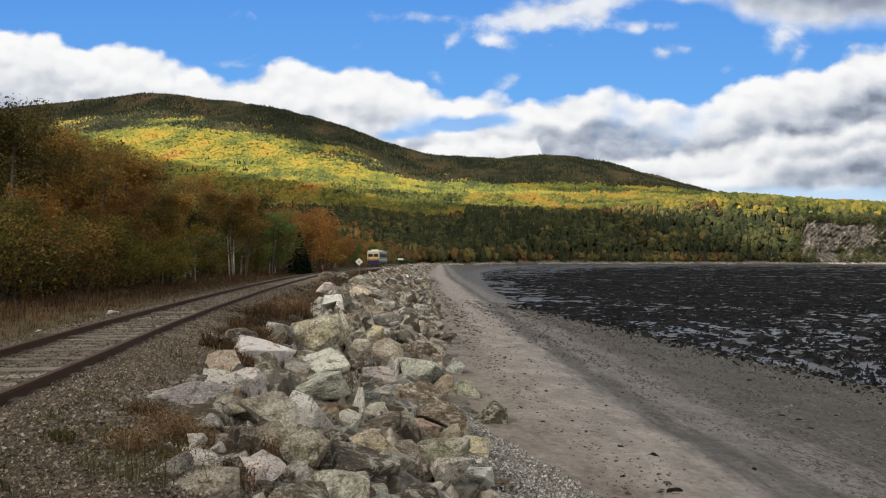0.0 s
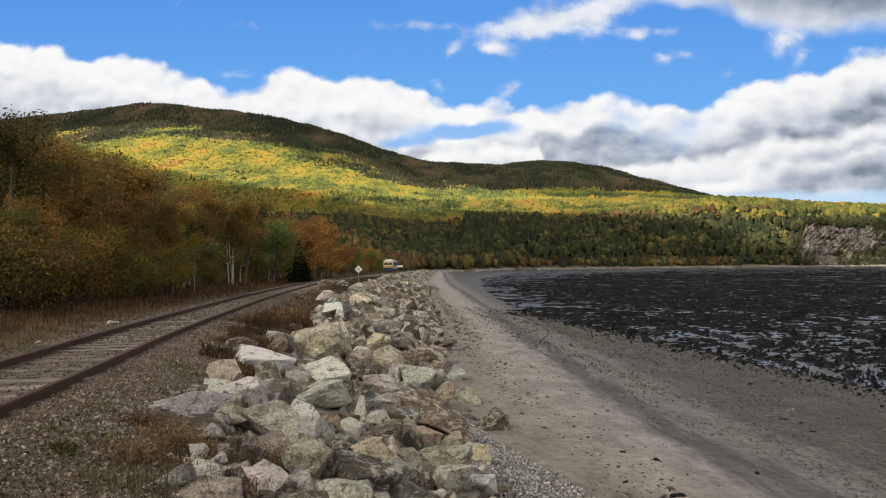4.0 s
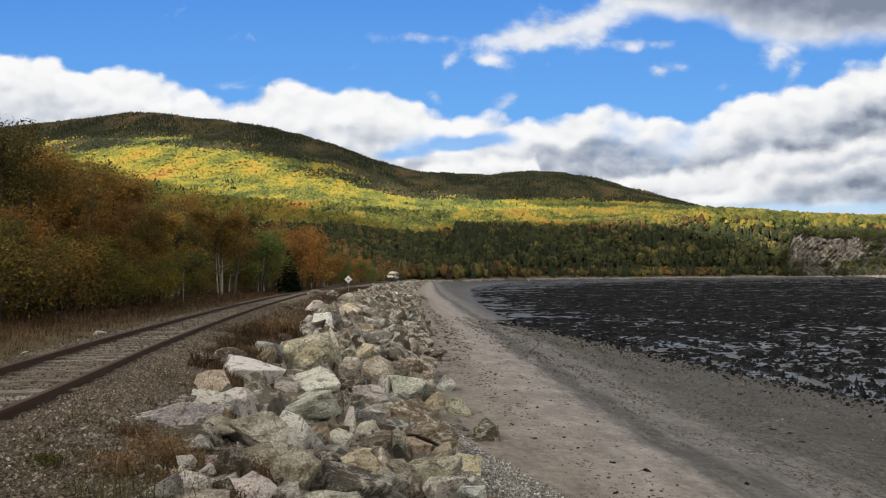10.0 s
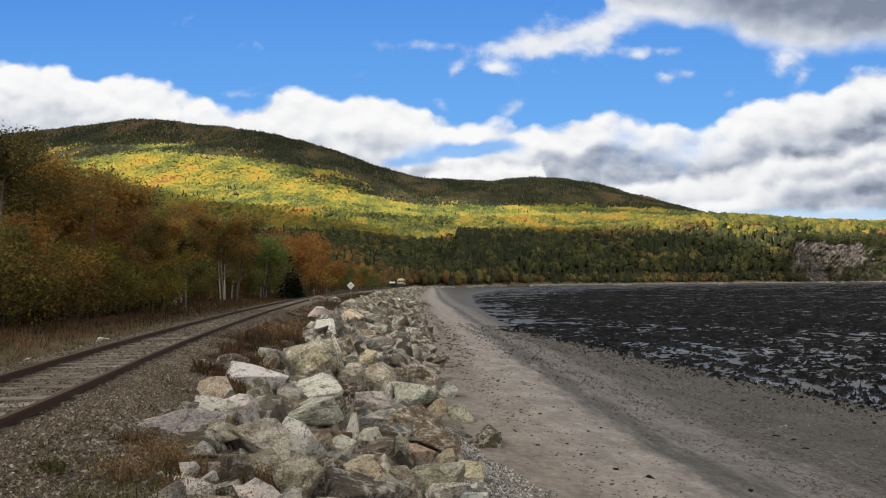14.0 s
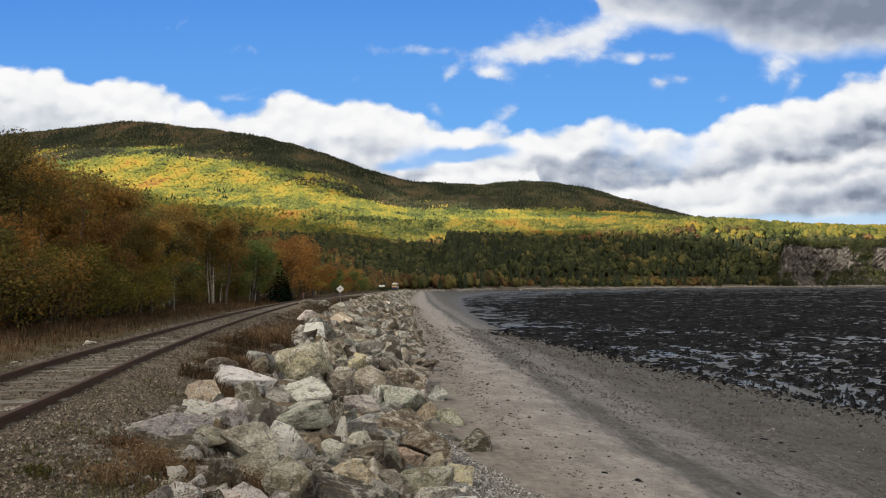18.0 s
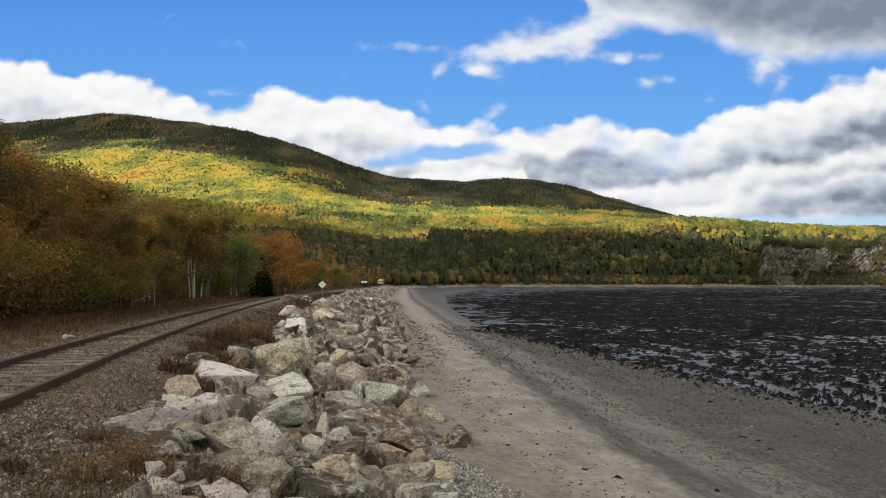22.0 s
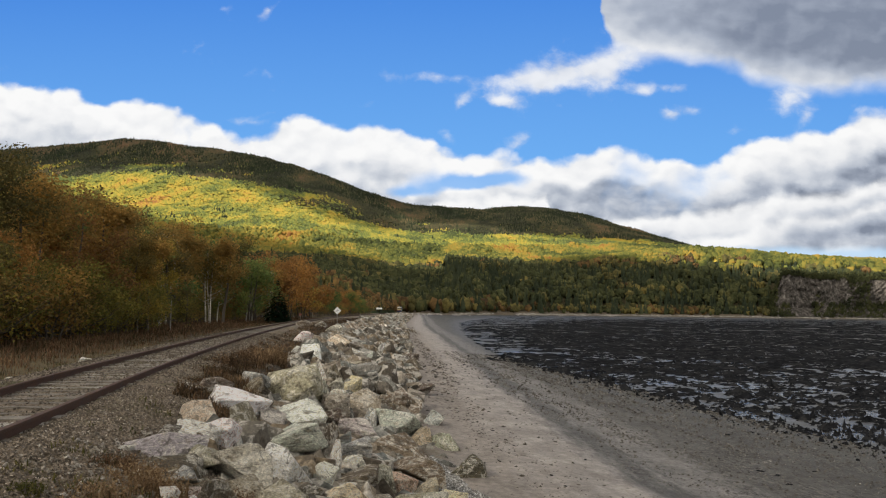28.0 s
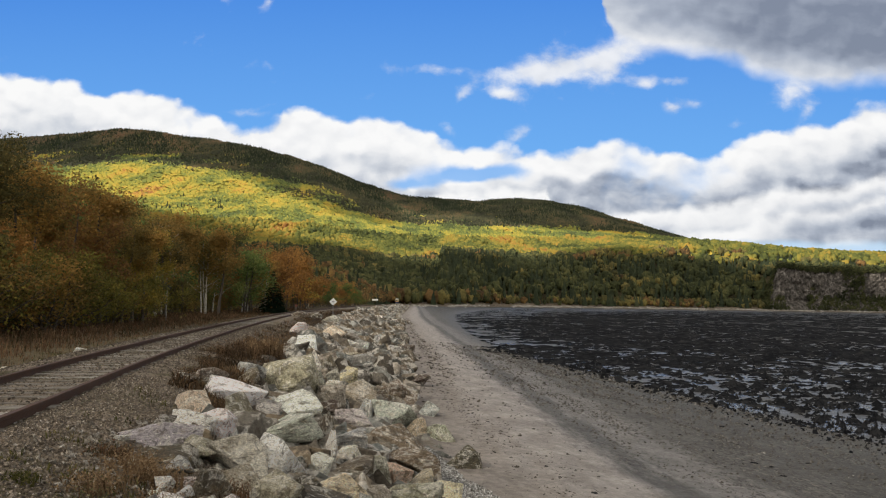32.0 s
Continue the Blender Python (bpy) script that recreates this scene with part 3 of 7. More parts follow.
        shade = m.math("ADD", shade, m.math("MULTIPLY", m.math("SUBTRACT", streak, 0.5), m.math("MULTIPLY_ADD", base, 0.9, 0.24)))
        return m.mix(cover, col, m.ramp(m.math("ADD", shade, 0.05), ramp_stops))

    col = m.ramp(m.span(v, 0.05, 0.42), [(0.0, (0.42, 0.66, 0.93)), (0.35, (0.165, 0.44, 0.90)), (1.0, (0.075, 0.265, 0.76))])
    lumps = m.math("SUBTRACT", h0, 0.66)
    # scattered scraps high up, and the ragged tail of the dark cloud
    scraps = m.math("ADD", m.math("MULTIPLY", lumps, 1.5), m.math("MULTIPLY", m.math("SUBTRACT", m.noise(warped, 26.0, 6, 0.6), 0.5), 1.6))
    for args in ((0.140, 0.319, 0.060, 0.024, 1.10, 0.32), (0.215, 0.343, 0.045, 0.018, 0.85, 0.25), (0.06, 0.310, 0.060, 0.017, 0.95, 0.15), (-0.03, 0.314, 0.050, 0.012, 0.95, 0.0), (0.066, 0.281, 0.020, 0.010, 0.95),
                 (0.014, 0.279, 0.018, 0.012, 0.75, 0.5), (0.250, 0.298, 0.020, 0.010, 0.90), (0.290, 0.303, 0.016, 0.008, 0.75), (0.307, 0.272, 0.022, 0.010, 0.95), (0.280, 0.265, 0.011, 0.008, 0.75),
                 (0.20, 0.312, 0.030, 0.024, 0.55, 0.4), (0.437, 0.292, 0.030, 0.017, 1.0), (0.460, 0.268, 0.02, 0.010, 0.6, 0.5), (0.080, 0.228, 0.016, 0.012, 0.62, 0.3), (-0.013, 0.239, 0.020, 0.014, 0.65, -0.4),
                 (-0.293, 0.255, 0.035, 0.010, 0.7), (-0.111, 0.275, 0.016, 0.010, 0.7), (-0.245, 0.400, 0.020, 0.010, 0.8, 0.6), (0.36, 0.245, 0.02, 0.01, 0.75)):
        scraps = m.math("ADD", scraps, blob(*args))
    thin = step(scraps, 0.18, 1.25)
    tint = m.math("ADD", m.math("MULTIPLY", relief, 1.0), m.math("MULTIPLY_ADD", step(scraps, 0.95, 0.40), 0.08, 0.17))
    col = m.mix(m.math("MULTIPLY", thin, 0.90), col, m.ramp(tint, ramp_stops))
    # the long bank over the hills
    tops = ((-0.75, 0.335), (-0.60, 0.312), (-0.565, 0.310), (-0.537, 0.298), (-0.500, 0.301), (-0.481, 0.289), (-0.433, 0.292), (-0.36, 0.282), (-0.323, 0.269), (-0.287, 0.247), (-0.232, 0.248), (-0.220, 0.263),
            (-0.15, 0.262), (-0.09, 0.267), (-0.038, 0.252), (0.005, 0.227), (0.049, 0.219), (0.114, 0.214), (0.165, 0.222), (0.190, 0.240), (0.220, 0.246), (0.255, 0.230), (0.295, 0.224), (0.362, 0.231), (0.40, 0.240),
            (0.443, 0.246), (0.490, 0.258), (0.514, 0.270), (0.564, 0.283), (0.75, 0.33))
    depth = m.math("ADD", m.math("SUBTRACT", profile(tops), wv), m.math("MULTIPLY", lumps, 0.060))
    # a rift with pale sky behind
    rift = m.math("ADD", blob(0.025, 0.176, 0.062, 0.011, 1.0, 0.08), blob(-0.055, 0.162, 0.030, 0.008, 0.7))
    rift = m.math("SUBTRACT", 1.0, m.math("MULTIPLY", step(m.math("ADD", rift, m.math("MULTIPLY", lumps, -1.2)), 0.25, 0.85), 0.85))
    grey = profile(((-0.75, 0.74), (-0.30, 0.66), (-0.10, 0.55), (0.06, 0.42), (0.12, 0.64), (0.26, 0.74), (0.40, 0.76), (0.75, 0.80)), u)
    col = lay(col, depth, 0.013, profile(((-0.75, 0.030), (-0.10, 0.030), (0.12, 0.030), (0.21, 0.040), (0.30, 0.028), (0.75, 0.035)), u), profile(((-0.75, 0.12), (-0.05, 0.10), (0.12, 0.060), (0.30, 0.066), (0.75, 0.085)), u), grey, rift)
    # lower banks in front of it, each with bright heads and a grey base
    tops = ((-0.75, 0.0), (-0.10, 0.0), (-0.06, 0.135), (-0.03, 0.157), (0.00, 0.160), (0.03, 0.152), (0.06, 0.163), (0.10, 0.168), (0.118, 0.166), (0.130, 0.128), (0.20, 0.135), (0.24, 0.146), (0.30, 0.154), (0.37, 0.161),
            (0.474, 0.172), (0.554, 0.192), (0.75, 0.20))
    depth = m.math("ADD", m.math("SUBTRACT", profile(tops), wv), m.math("MULTIPLY", lumps, 0.045))
    col = lay(col, depth, 0.016, 0.014, 0.048, profile(((-0.75, 0.3), (0.10, 0.3), (0.18, 0.58), (0.75, 0.62)), u), 0.96)
    tops = ((-0.75, 0.0), (0.05, 0.06), (0.10, 0.112), (0.156, 0.108), (0.22, 0.110), (0.27, 0.114), (0.32, 0.124), (0.38, 0.134), (0.46, 0.146), (0.56, 0.162), (0.75, 0.165))
    depth = m.math("ADD", m.math("SUBTRACT", profile(tops), wv), m.math("MULTIPLY", lumps, 0.045))
    col = lay(col, depth, 0.016, 0.010, 0.040, 0.66, 0.95)
    tops = ((-0.75, 0.0), (0.18, 0.05), (0.26, 0.090), (0.36, 0.099), (0.42, 0.094), (0.48, 0.103), (0.56, 0.100), (0.75, 0.10))
    low = m.math("ADD", m.math("SUBTRACT", profile(tops), wv), m.math("MULTIPLY", lumps, 0.030))
    col = lay(col, low, 0.012, 0.02, 0.08, 0.35, 0.90)
    col = m.mix(m.math("MULTIPLY", step(wv, 0.101, 0.089), m.span(u, 0.30, 0.42, 0.0, 0.85)), col, (0.50, 0.70, 0.91))
    # the dark cloud coming over from above, pale along its foot
    foot = ((-0.75, 0.95), (0.13, 0.90), (0.17, 0.62), (0.188, 0.43), (0.197, 0.375), (0.215, 0.338), (0.25, 0.327), (0.30, 0.324), (0.357, 0.319), (0.385, 0.303), (0.42, 0.291), (0.56, 0.291), (0.75, 0.30))
    over = m.math("ADD", m.math("SUBTRACT", wv, profile(foot)), m.math("MULTIPLY", lumps, 0.035))
    core = m.math("SUBTRACT", wv, profile(((-0.75, 0.395), (0.19, 0.375), (0.25, 0.365), (0.32, 0.358), (0.37, 0.335), (0.56, 0.316), (0.75, 0.31))))
    gloom = m.math("MULTIPLY", step(m.math("ADD", core, m.math("MULTIPLY", m.math("SUBTRACT", soft_n, 0.5), 0.04)), -0.022, 0.030), m.span(u, 0.20, 0.42, 0.46, 0.76))
    gloom = m.math("ADD", gloom, m.math("MULTIPLY_ADD", m.math("SUBTRACT", streak, 0.5), 0.40, 0.20))
    gloom = m.math("ADD", gloom, m.math("MULTIPLY", relief, 0.75))
    col = m.mix(m.math("MULTIPLY", step(over, 0.0, 0.028), 0.97), col, m.ramp(gloom, ramp_stops))
    e = m.add("Emission", Color=col, Strength=1.0)
    m.nt.links.new(e.outputs[0], m.out.inputs[0])
    m.mat.cycles.emission_sampling = "NONE"
    return m.mat


def build_sky():
    az, el = np.radians(np.linspace(-48, 48, 97)), np.radians(np.linspace(-3, 40, 44))
    A, E = np.meshgrid(az, el)
    R = 4750.0
    v = np.stack([R * np.cos(E) * np.sin(A), R * np.cos(E) * np.cos(A), R * np.sin(E)], -1).reshape(-1, 3)
    n, k = A.shape
    i, j = np.meshgrid(np.arange(n - 1), np.arange(k - 1), indexing="ij")
    f = np.stack([i * k + j, (i + 1) * k + j, (i + 1) * k + j + 1, i * k + j + 1], -1).reshape(-1, 4)
    return tagged(new("backdrop", mesh_from("backdrop", v, f, [sky_material()], True)), "blue autumn sky with white and grey cumulus clouds", "sky", kind="structure")


SKY = build_sky()


def cloud_material(name, low, top, clear=0.0):
    m = Nodes(name)
    c = m.ramp(m.noise(m.pos(), 0.006, 4), [(0.3, low), (0.7, top)])
    t, d = m.add("BsdfTranslucent", Color=c), m.add("BsdfDiffuse", Color=c)
    x = m.add("MixShader", i0=0.15, i1=t.outputs[0], i2=d.outputs[0])
    body = m.add("Attribute")
    body.attribute_name = "body"
    thin = m.math("SUBTRACT", 1.0, m.math("MULTIPLY", body.outputs["Fac"], 1.0 - clear))
    y = m.add("MixShader", i0=thin, i1=x.outputs[0], i2=m.add("BsdfTransparent").outputs[0])
    m.nt.links.new(y.outputs[0], m.out.inputs[0])
    return m.mat


THIN_CLOUD = cloud_material("thin_cloud", (0.85, 0.83, 0.78), (0.96, 0.94, 0.88), 0.56)
HIGH_CLOUD = cloud_material("high_cloud", (0.40, 0.40, 0.395), (0.55, 0.55, 0.54), 0.50)
THICK_CLOUD = cloud_material("thick_cloud", (0.32, 0.32, 0.315), (0.45, 0.45, 0.44), 0.27)


def build_cloud(density, x0, x1, y0, y1, step, label, mat=None, base=1300.0, fringe=0.5):
    """A cloud above and behind the eye: a lumpy sheet with an uneven edge; density(x, y) > 0 is cloud, in ground places that it shades."""
    off = TO_SUN * (base / TO_SUN.z)
    xs, ys = np.arange(x0, x1, step), np.arange(y0, y1, step)
    X, Y = np.meshgrid(xs, ys)
    D = density(X, Y)
    inside = D > -0.2
    D = np.where(inside, D, -0.2)
    top = base + 6 + 30 * np.sqrt(np.clip(D, 0, 1)) * (0.8 + 0.4 * wave(X, Y, 21, 260, 3))
    n, k = X.shape
    low = np.stack([X + off.x, Y + off.y, np.full_like(X, base)], -1).reshape(-1, 3)
    up = np.stack([X + off.x, Y + off.y, top], -1).reshape(-1, 3)
    i, j = np.nonzero(inside[:-1, :-1] & inside[1:, :-1] & inside[:-1, 1:] & inside[1:, 1:])
    f = np.stack([i * k + j, i * k + j + 1, (i + 1) * k + j + 1, (i + 1) * k + j], -1)
    me = mesh_from("cloud", np.vstack([low, up]), np.vstack([f[:, ::-1], f + n * k]), [mat or THICK_CLOUD], True)
    soft = np.clip((D + 0.08) / fringe, 0, 1)
    at = me.attributes.new("body", "FLOAT", "POINT")
    at.data.foreach_set("value", np.r_[soft.ravel(), soft.ravel()].astype(np.float32))
    return tagged(new("cloud", me), label, "cloud", "clouds over the bay")


HILL_EDGE_X = (-1400, -900, -492, -315, -200, -60, 20, 60, 120, 250, 400, 900)
HILL_EDGE_Y = (2780, 2600, 2190, 1830, 1660, 1530, 1360, 1020, 870, 840, 830, 830)


def near_cloud(x, y):
    # shades the shore, the track and the left foot of the hills
    edge = np.interp(x, HILL_EDGE_X, HILL_EDGE_Y)
    return np.minimum((edge - y) / 150 + 0.30 * wave(x, y, 31, 300, 4), (700 - y) / 150)


def hill_cloud(x, y):
    edge = np.interp(x, HILL_EDGE_X, HILL_EDGE_Y)
    return np.minimum((edge - y) / 150 + 0.30 * wave(x, y, 31, 300, 4), (y - 640) / 150)


def foot_cloud(x, y):
    # a smaller cloud whose shadow crosses the slope over the bay
    edge = np.interp(x, (-60, 20, 125, 190, 280, 340, 400, 460, 620), (1180, 1300, 1370, 1220, 1200, 1110, 990, 820, 680))
    return np.minimum((edge - y) / 150, (y - 640) / 150) + 0.25 * wave(x, y, 34, 220, 4)


def far_cloud_left(x, y):
    edge = np.interp(x, (-1500, -900, -552, -345, -196, -126, -47, 44, 110, 180), (2500, 2600, 2650, 2740, 2580, 2380, 2130, 2120, 2260, 2900))
    return (y - edge) / 150 + 0.32 * wave(x, y, 32, 280, 4)


def far_cloud_right(x, y):
    edge = np.interp(x, (60, 120, 152, 266, 381, 509, 600, 900), (2720, 2180, 2040, 2070, 1790, 1670, 1500, 1480))
    return (y - edge) / 150 + 0.32 * wave(x, y, 33, 280, 4)


CLOUD_NEAR = build_cloud(near_cloud, -1400, 1500, -500, 720, 24, "broad pale cloud shading the shore and the railway", THIN_CLOUD)
CLOUD_HILL = build_cloud(hill_cloud, -1400, 1000, 600, 2600, 24, "grey cloud shading the wooded foot of the hill", THICK_CLOUD, 1360.0)
CLOUD_FOOT = build_cloud(foot_cloud, -250, 800, 560, 1700, 16, "small grey cloud shading the slope over the bay", fringe=0.6)
CLOUD_LEFT = build_cloud(far_cloud_left, -2000, 400, 1600, 4000, 26, "grey cumulus cloud shading the high hilltop", HIGH_CLOUD)
CLOUD_RIGHT = build_cloud(far_cloud_right, -100, 2600, 1200, 4000, 26, "grey cumulus cloud shading the lower hilltop", HIGH_CLOUD)

# ---- far hills: woods ----
ICO = (1 + 5 ** 0.5) / 2
BLOB_V = np.array([(-1, ICO, 0), (1, ICO, 0), (-1, -ICO, 0), (1, -ICO, 0), (0, -1, ICO), (0, 1, ICO), (0, -1, -ICO), (0, 1, -ICO), (ICO, 0, -1), (ICO, 0, 1), (-ICO, 0, -1), (-ICO, 0, 1)]) / 1.9
BLOB_F = np.array([(0, 11, 5), (0, 5, 1), (0, 1, 7), (0, 7, 10), (0, 10, 11), (1, 5, 9), (5, 11, 4), (11, 10, 2), (10, 7, 6), (7, 1, 8),
                   (3, 9, 4), (3, 4, 2), (3, 2, 6), (3, 6, 8), (3, 8, 9), (4, 9, 5), (2, 4, 11), (6, 2, 10), (8, 6, 7), (9, 8, 1)])


OCTA_V = np.array([(1, 0, -0.15), (0.3, 0.95, 0.1), (-0.85, 0.55, -0.1), (-0.8, -0.6, 0.1), (0.35, -0.95, -0.1), (0.05, 0.0, 0.95)])
OCTA_F = np.array([(0, 1, 5), (1, 2, 5), (2, 3, 5), (3, 4, 5), (4, 0, 5), (4, 2, 0), (2, 1, 0), (4, 3, 2)])


def cone_shape(tiers=3, sides=6):
    v, f = [], []
    for t in range(tiers):
        z0, z1 = t / tiers * 0.85, min(1.0, (t + 1.7) / tiers * 0.85 + 0.12)
        r = (1 - t / tiers) * 0.5
        n = len(v)
        for q in range(sides):
            w = 2 * math.pi * (q + 0.5 * t) / sides
            v.append((r * math.cos(w), r * math.sin(w), z0))
        v.append((0, 0, z1))
        for q in range(sides):
            f.append((n + q, n + (q + 1) % sides, n + sides))
    return np.array(v), np.array(f)


def leafy_arrays(places, heights, widths, per, leaf, rng):
    """Crowns of small leaf faces for trees some way off."""
    n = len(places)
    d = rng.normal(0, 1, (n, per, 3))
    d /= np.linalg.norm(d, axis=-1, keepdims=True)
    lump = 0.72 + 0.28 * np.sin(d[..., :1] * 5 + rng.uniform(0, 6, (n, 1, 1))) * np.cos(d[..., 2:] * 4 + rng.uniform(0, 6, (n, 1, 1)))
    p = d * lump * rng.uniform(0.55, 1.0, (n, per, 1)) ** 0.5
    p = p * np.stack([widths, widths, heights * 0.5], -1)[:, None] * (1.0, 1.0, 1.0)
    taper = 1.05 - 0.35 * np.clip(p[..., 2:] / (heights[:, None, None] * 0.5), -1, 1)
    p[..., :2] *= taper
    p += places[:, None] + np.array([0, 0, 1.0]) * (heights * 0.52)[:, None, None]
    nrm = d + rng.normal(0, 0.22, (n, per, 3)) + (0, 0, 0.25)
    nrm /= np.linalg.norm(nrm, axis=-1, keepdims=True)
    a = np.cross(nrm, rng.normal(0, 1, (n, per, 3)))
    a /= np.linalg.norm(a, axis=-1, keepdims=True)
    c = np.cross(nrm, a)
    w = leaf[:, None, None] * rng.uniform(0.6, 1.4, (n, per, 1))
    v = np.stack([p - a * w * 0.6, p - c * w * 0.42, p + a * w * 0.6, p + c * w * 0.42], 2).reshape(-1, 3)
    return v, np.arange(len(v)).reshape(-1, 4)


def lump_arrays(places, heights, widths, rng, lumps=6):
    """Rounded crowns for trees far off: a body and smaller lumps round its top."""
    n = len(places)
    turn = rng.uniform(0, 6.283, n)
    vs, fs = [], []
    for q in range(lumps):
        a = turn + q * 6.283 / max(1, lumps - 1)
        off = 0.0 if q == 0 else rng.uniform(0.35, 0.75, n)
        at = places + np.stack([off * widths * np.cos(a), off * widths * np.sin(a), heights * (0.48 if q == 0 else 0.56 + 0.22 * rng.uniform(-1, 1, n))], -1)
        r = widths * (0.85 if q == 0 else 0.42) * rng.uniform(0.85, 1.15, n)
        tall = heights * (0.48 if q == 0 else 0.20) * rng.uniform(0.85, 1.15, n)
        v, f = scatter(BLOB_V, BLOB_F, at, np.stack([r, r, tall], -1), rng.uniform(0, 6.28, n), 0.38, rng)
        fs.append(f + sum(len(u) for u in vs))
        vs.append(v)
    return np.concatenate(vs), np.concatenate(fs)


def build_hill_woods():
    rng = np.random.RandomState(5)
    n = 560000
    b = rng.uniform(-0.70, 0.66, n)
    y = 1080 + (2650 - 1080) * rng.uniform(0, 1, n) ** 0.8
    x = b * y
    keep = rng.uniform(0, 1, n) < np.clip(y / 2600, 0.2, 1.0) * 0.31
    keep &= ~((b < -0.1) & (y < 1150) & (rng.uniform(0, 1, n) < 0.5))
    x, y, b = x[keep], y[keep], b[keep]
    z = ground_z(x, y)
    ever = 0.5 * wave(x, y * 0.4, 41, 330, 4) + 0.6 * wave(x, y * 0.35, 42, 75, 3)
    crown_line = smooth_interp(b, BEARING, TOP)
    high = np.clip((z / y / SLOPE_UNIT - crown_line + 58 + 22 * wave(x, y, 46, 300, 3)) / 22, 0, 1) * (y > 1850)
    stand = np.clip(0.35 + 1.5 * wave(x, y * 0.4, 47, 230, 4), 0, 1)
    conifer = rng.uniform(0, 1, len(x)) < np.clip(0.85 * (ever - 0.42), 0.0015, 0.42) + 0.70 * high * stand
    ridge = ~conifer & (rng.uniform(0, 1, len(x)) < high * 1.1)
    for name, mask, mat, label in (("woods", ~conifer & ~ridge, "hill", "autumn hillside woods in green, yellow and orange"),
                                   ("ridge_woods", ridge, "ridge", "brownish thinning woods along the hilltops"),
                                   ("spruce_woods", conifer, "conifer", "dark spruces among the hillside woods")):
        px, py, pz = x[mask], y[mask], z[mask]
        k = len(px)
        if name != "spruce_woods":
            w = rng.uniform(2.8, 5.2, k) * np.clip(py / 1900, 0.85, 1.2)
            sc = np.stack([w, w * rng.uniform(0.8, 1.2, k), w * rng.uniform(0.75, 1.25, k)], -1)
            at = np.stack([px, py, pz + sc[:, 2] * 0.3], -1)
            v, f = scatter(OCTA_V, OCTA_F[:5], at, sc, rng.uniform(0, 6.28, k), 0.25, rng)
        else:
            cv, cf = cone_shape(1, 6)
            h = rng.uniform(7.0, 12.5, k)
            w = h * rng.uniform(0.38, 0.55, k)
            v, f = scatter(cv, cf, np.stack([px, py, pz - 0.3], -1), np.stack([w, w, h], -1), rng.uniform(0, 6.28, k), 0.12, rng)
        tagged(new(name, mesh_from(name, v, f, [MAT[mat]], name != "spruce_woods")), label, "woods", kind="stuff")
    print("hill trees", len(x))


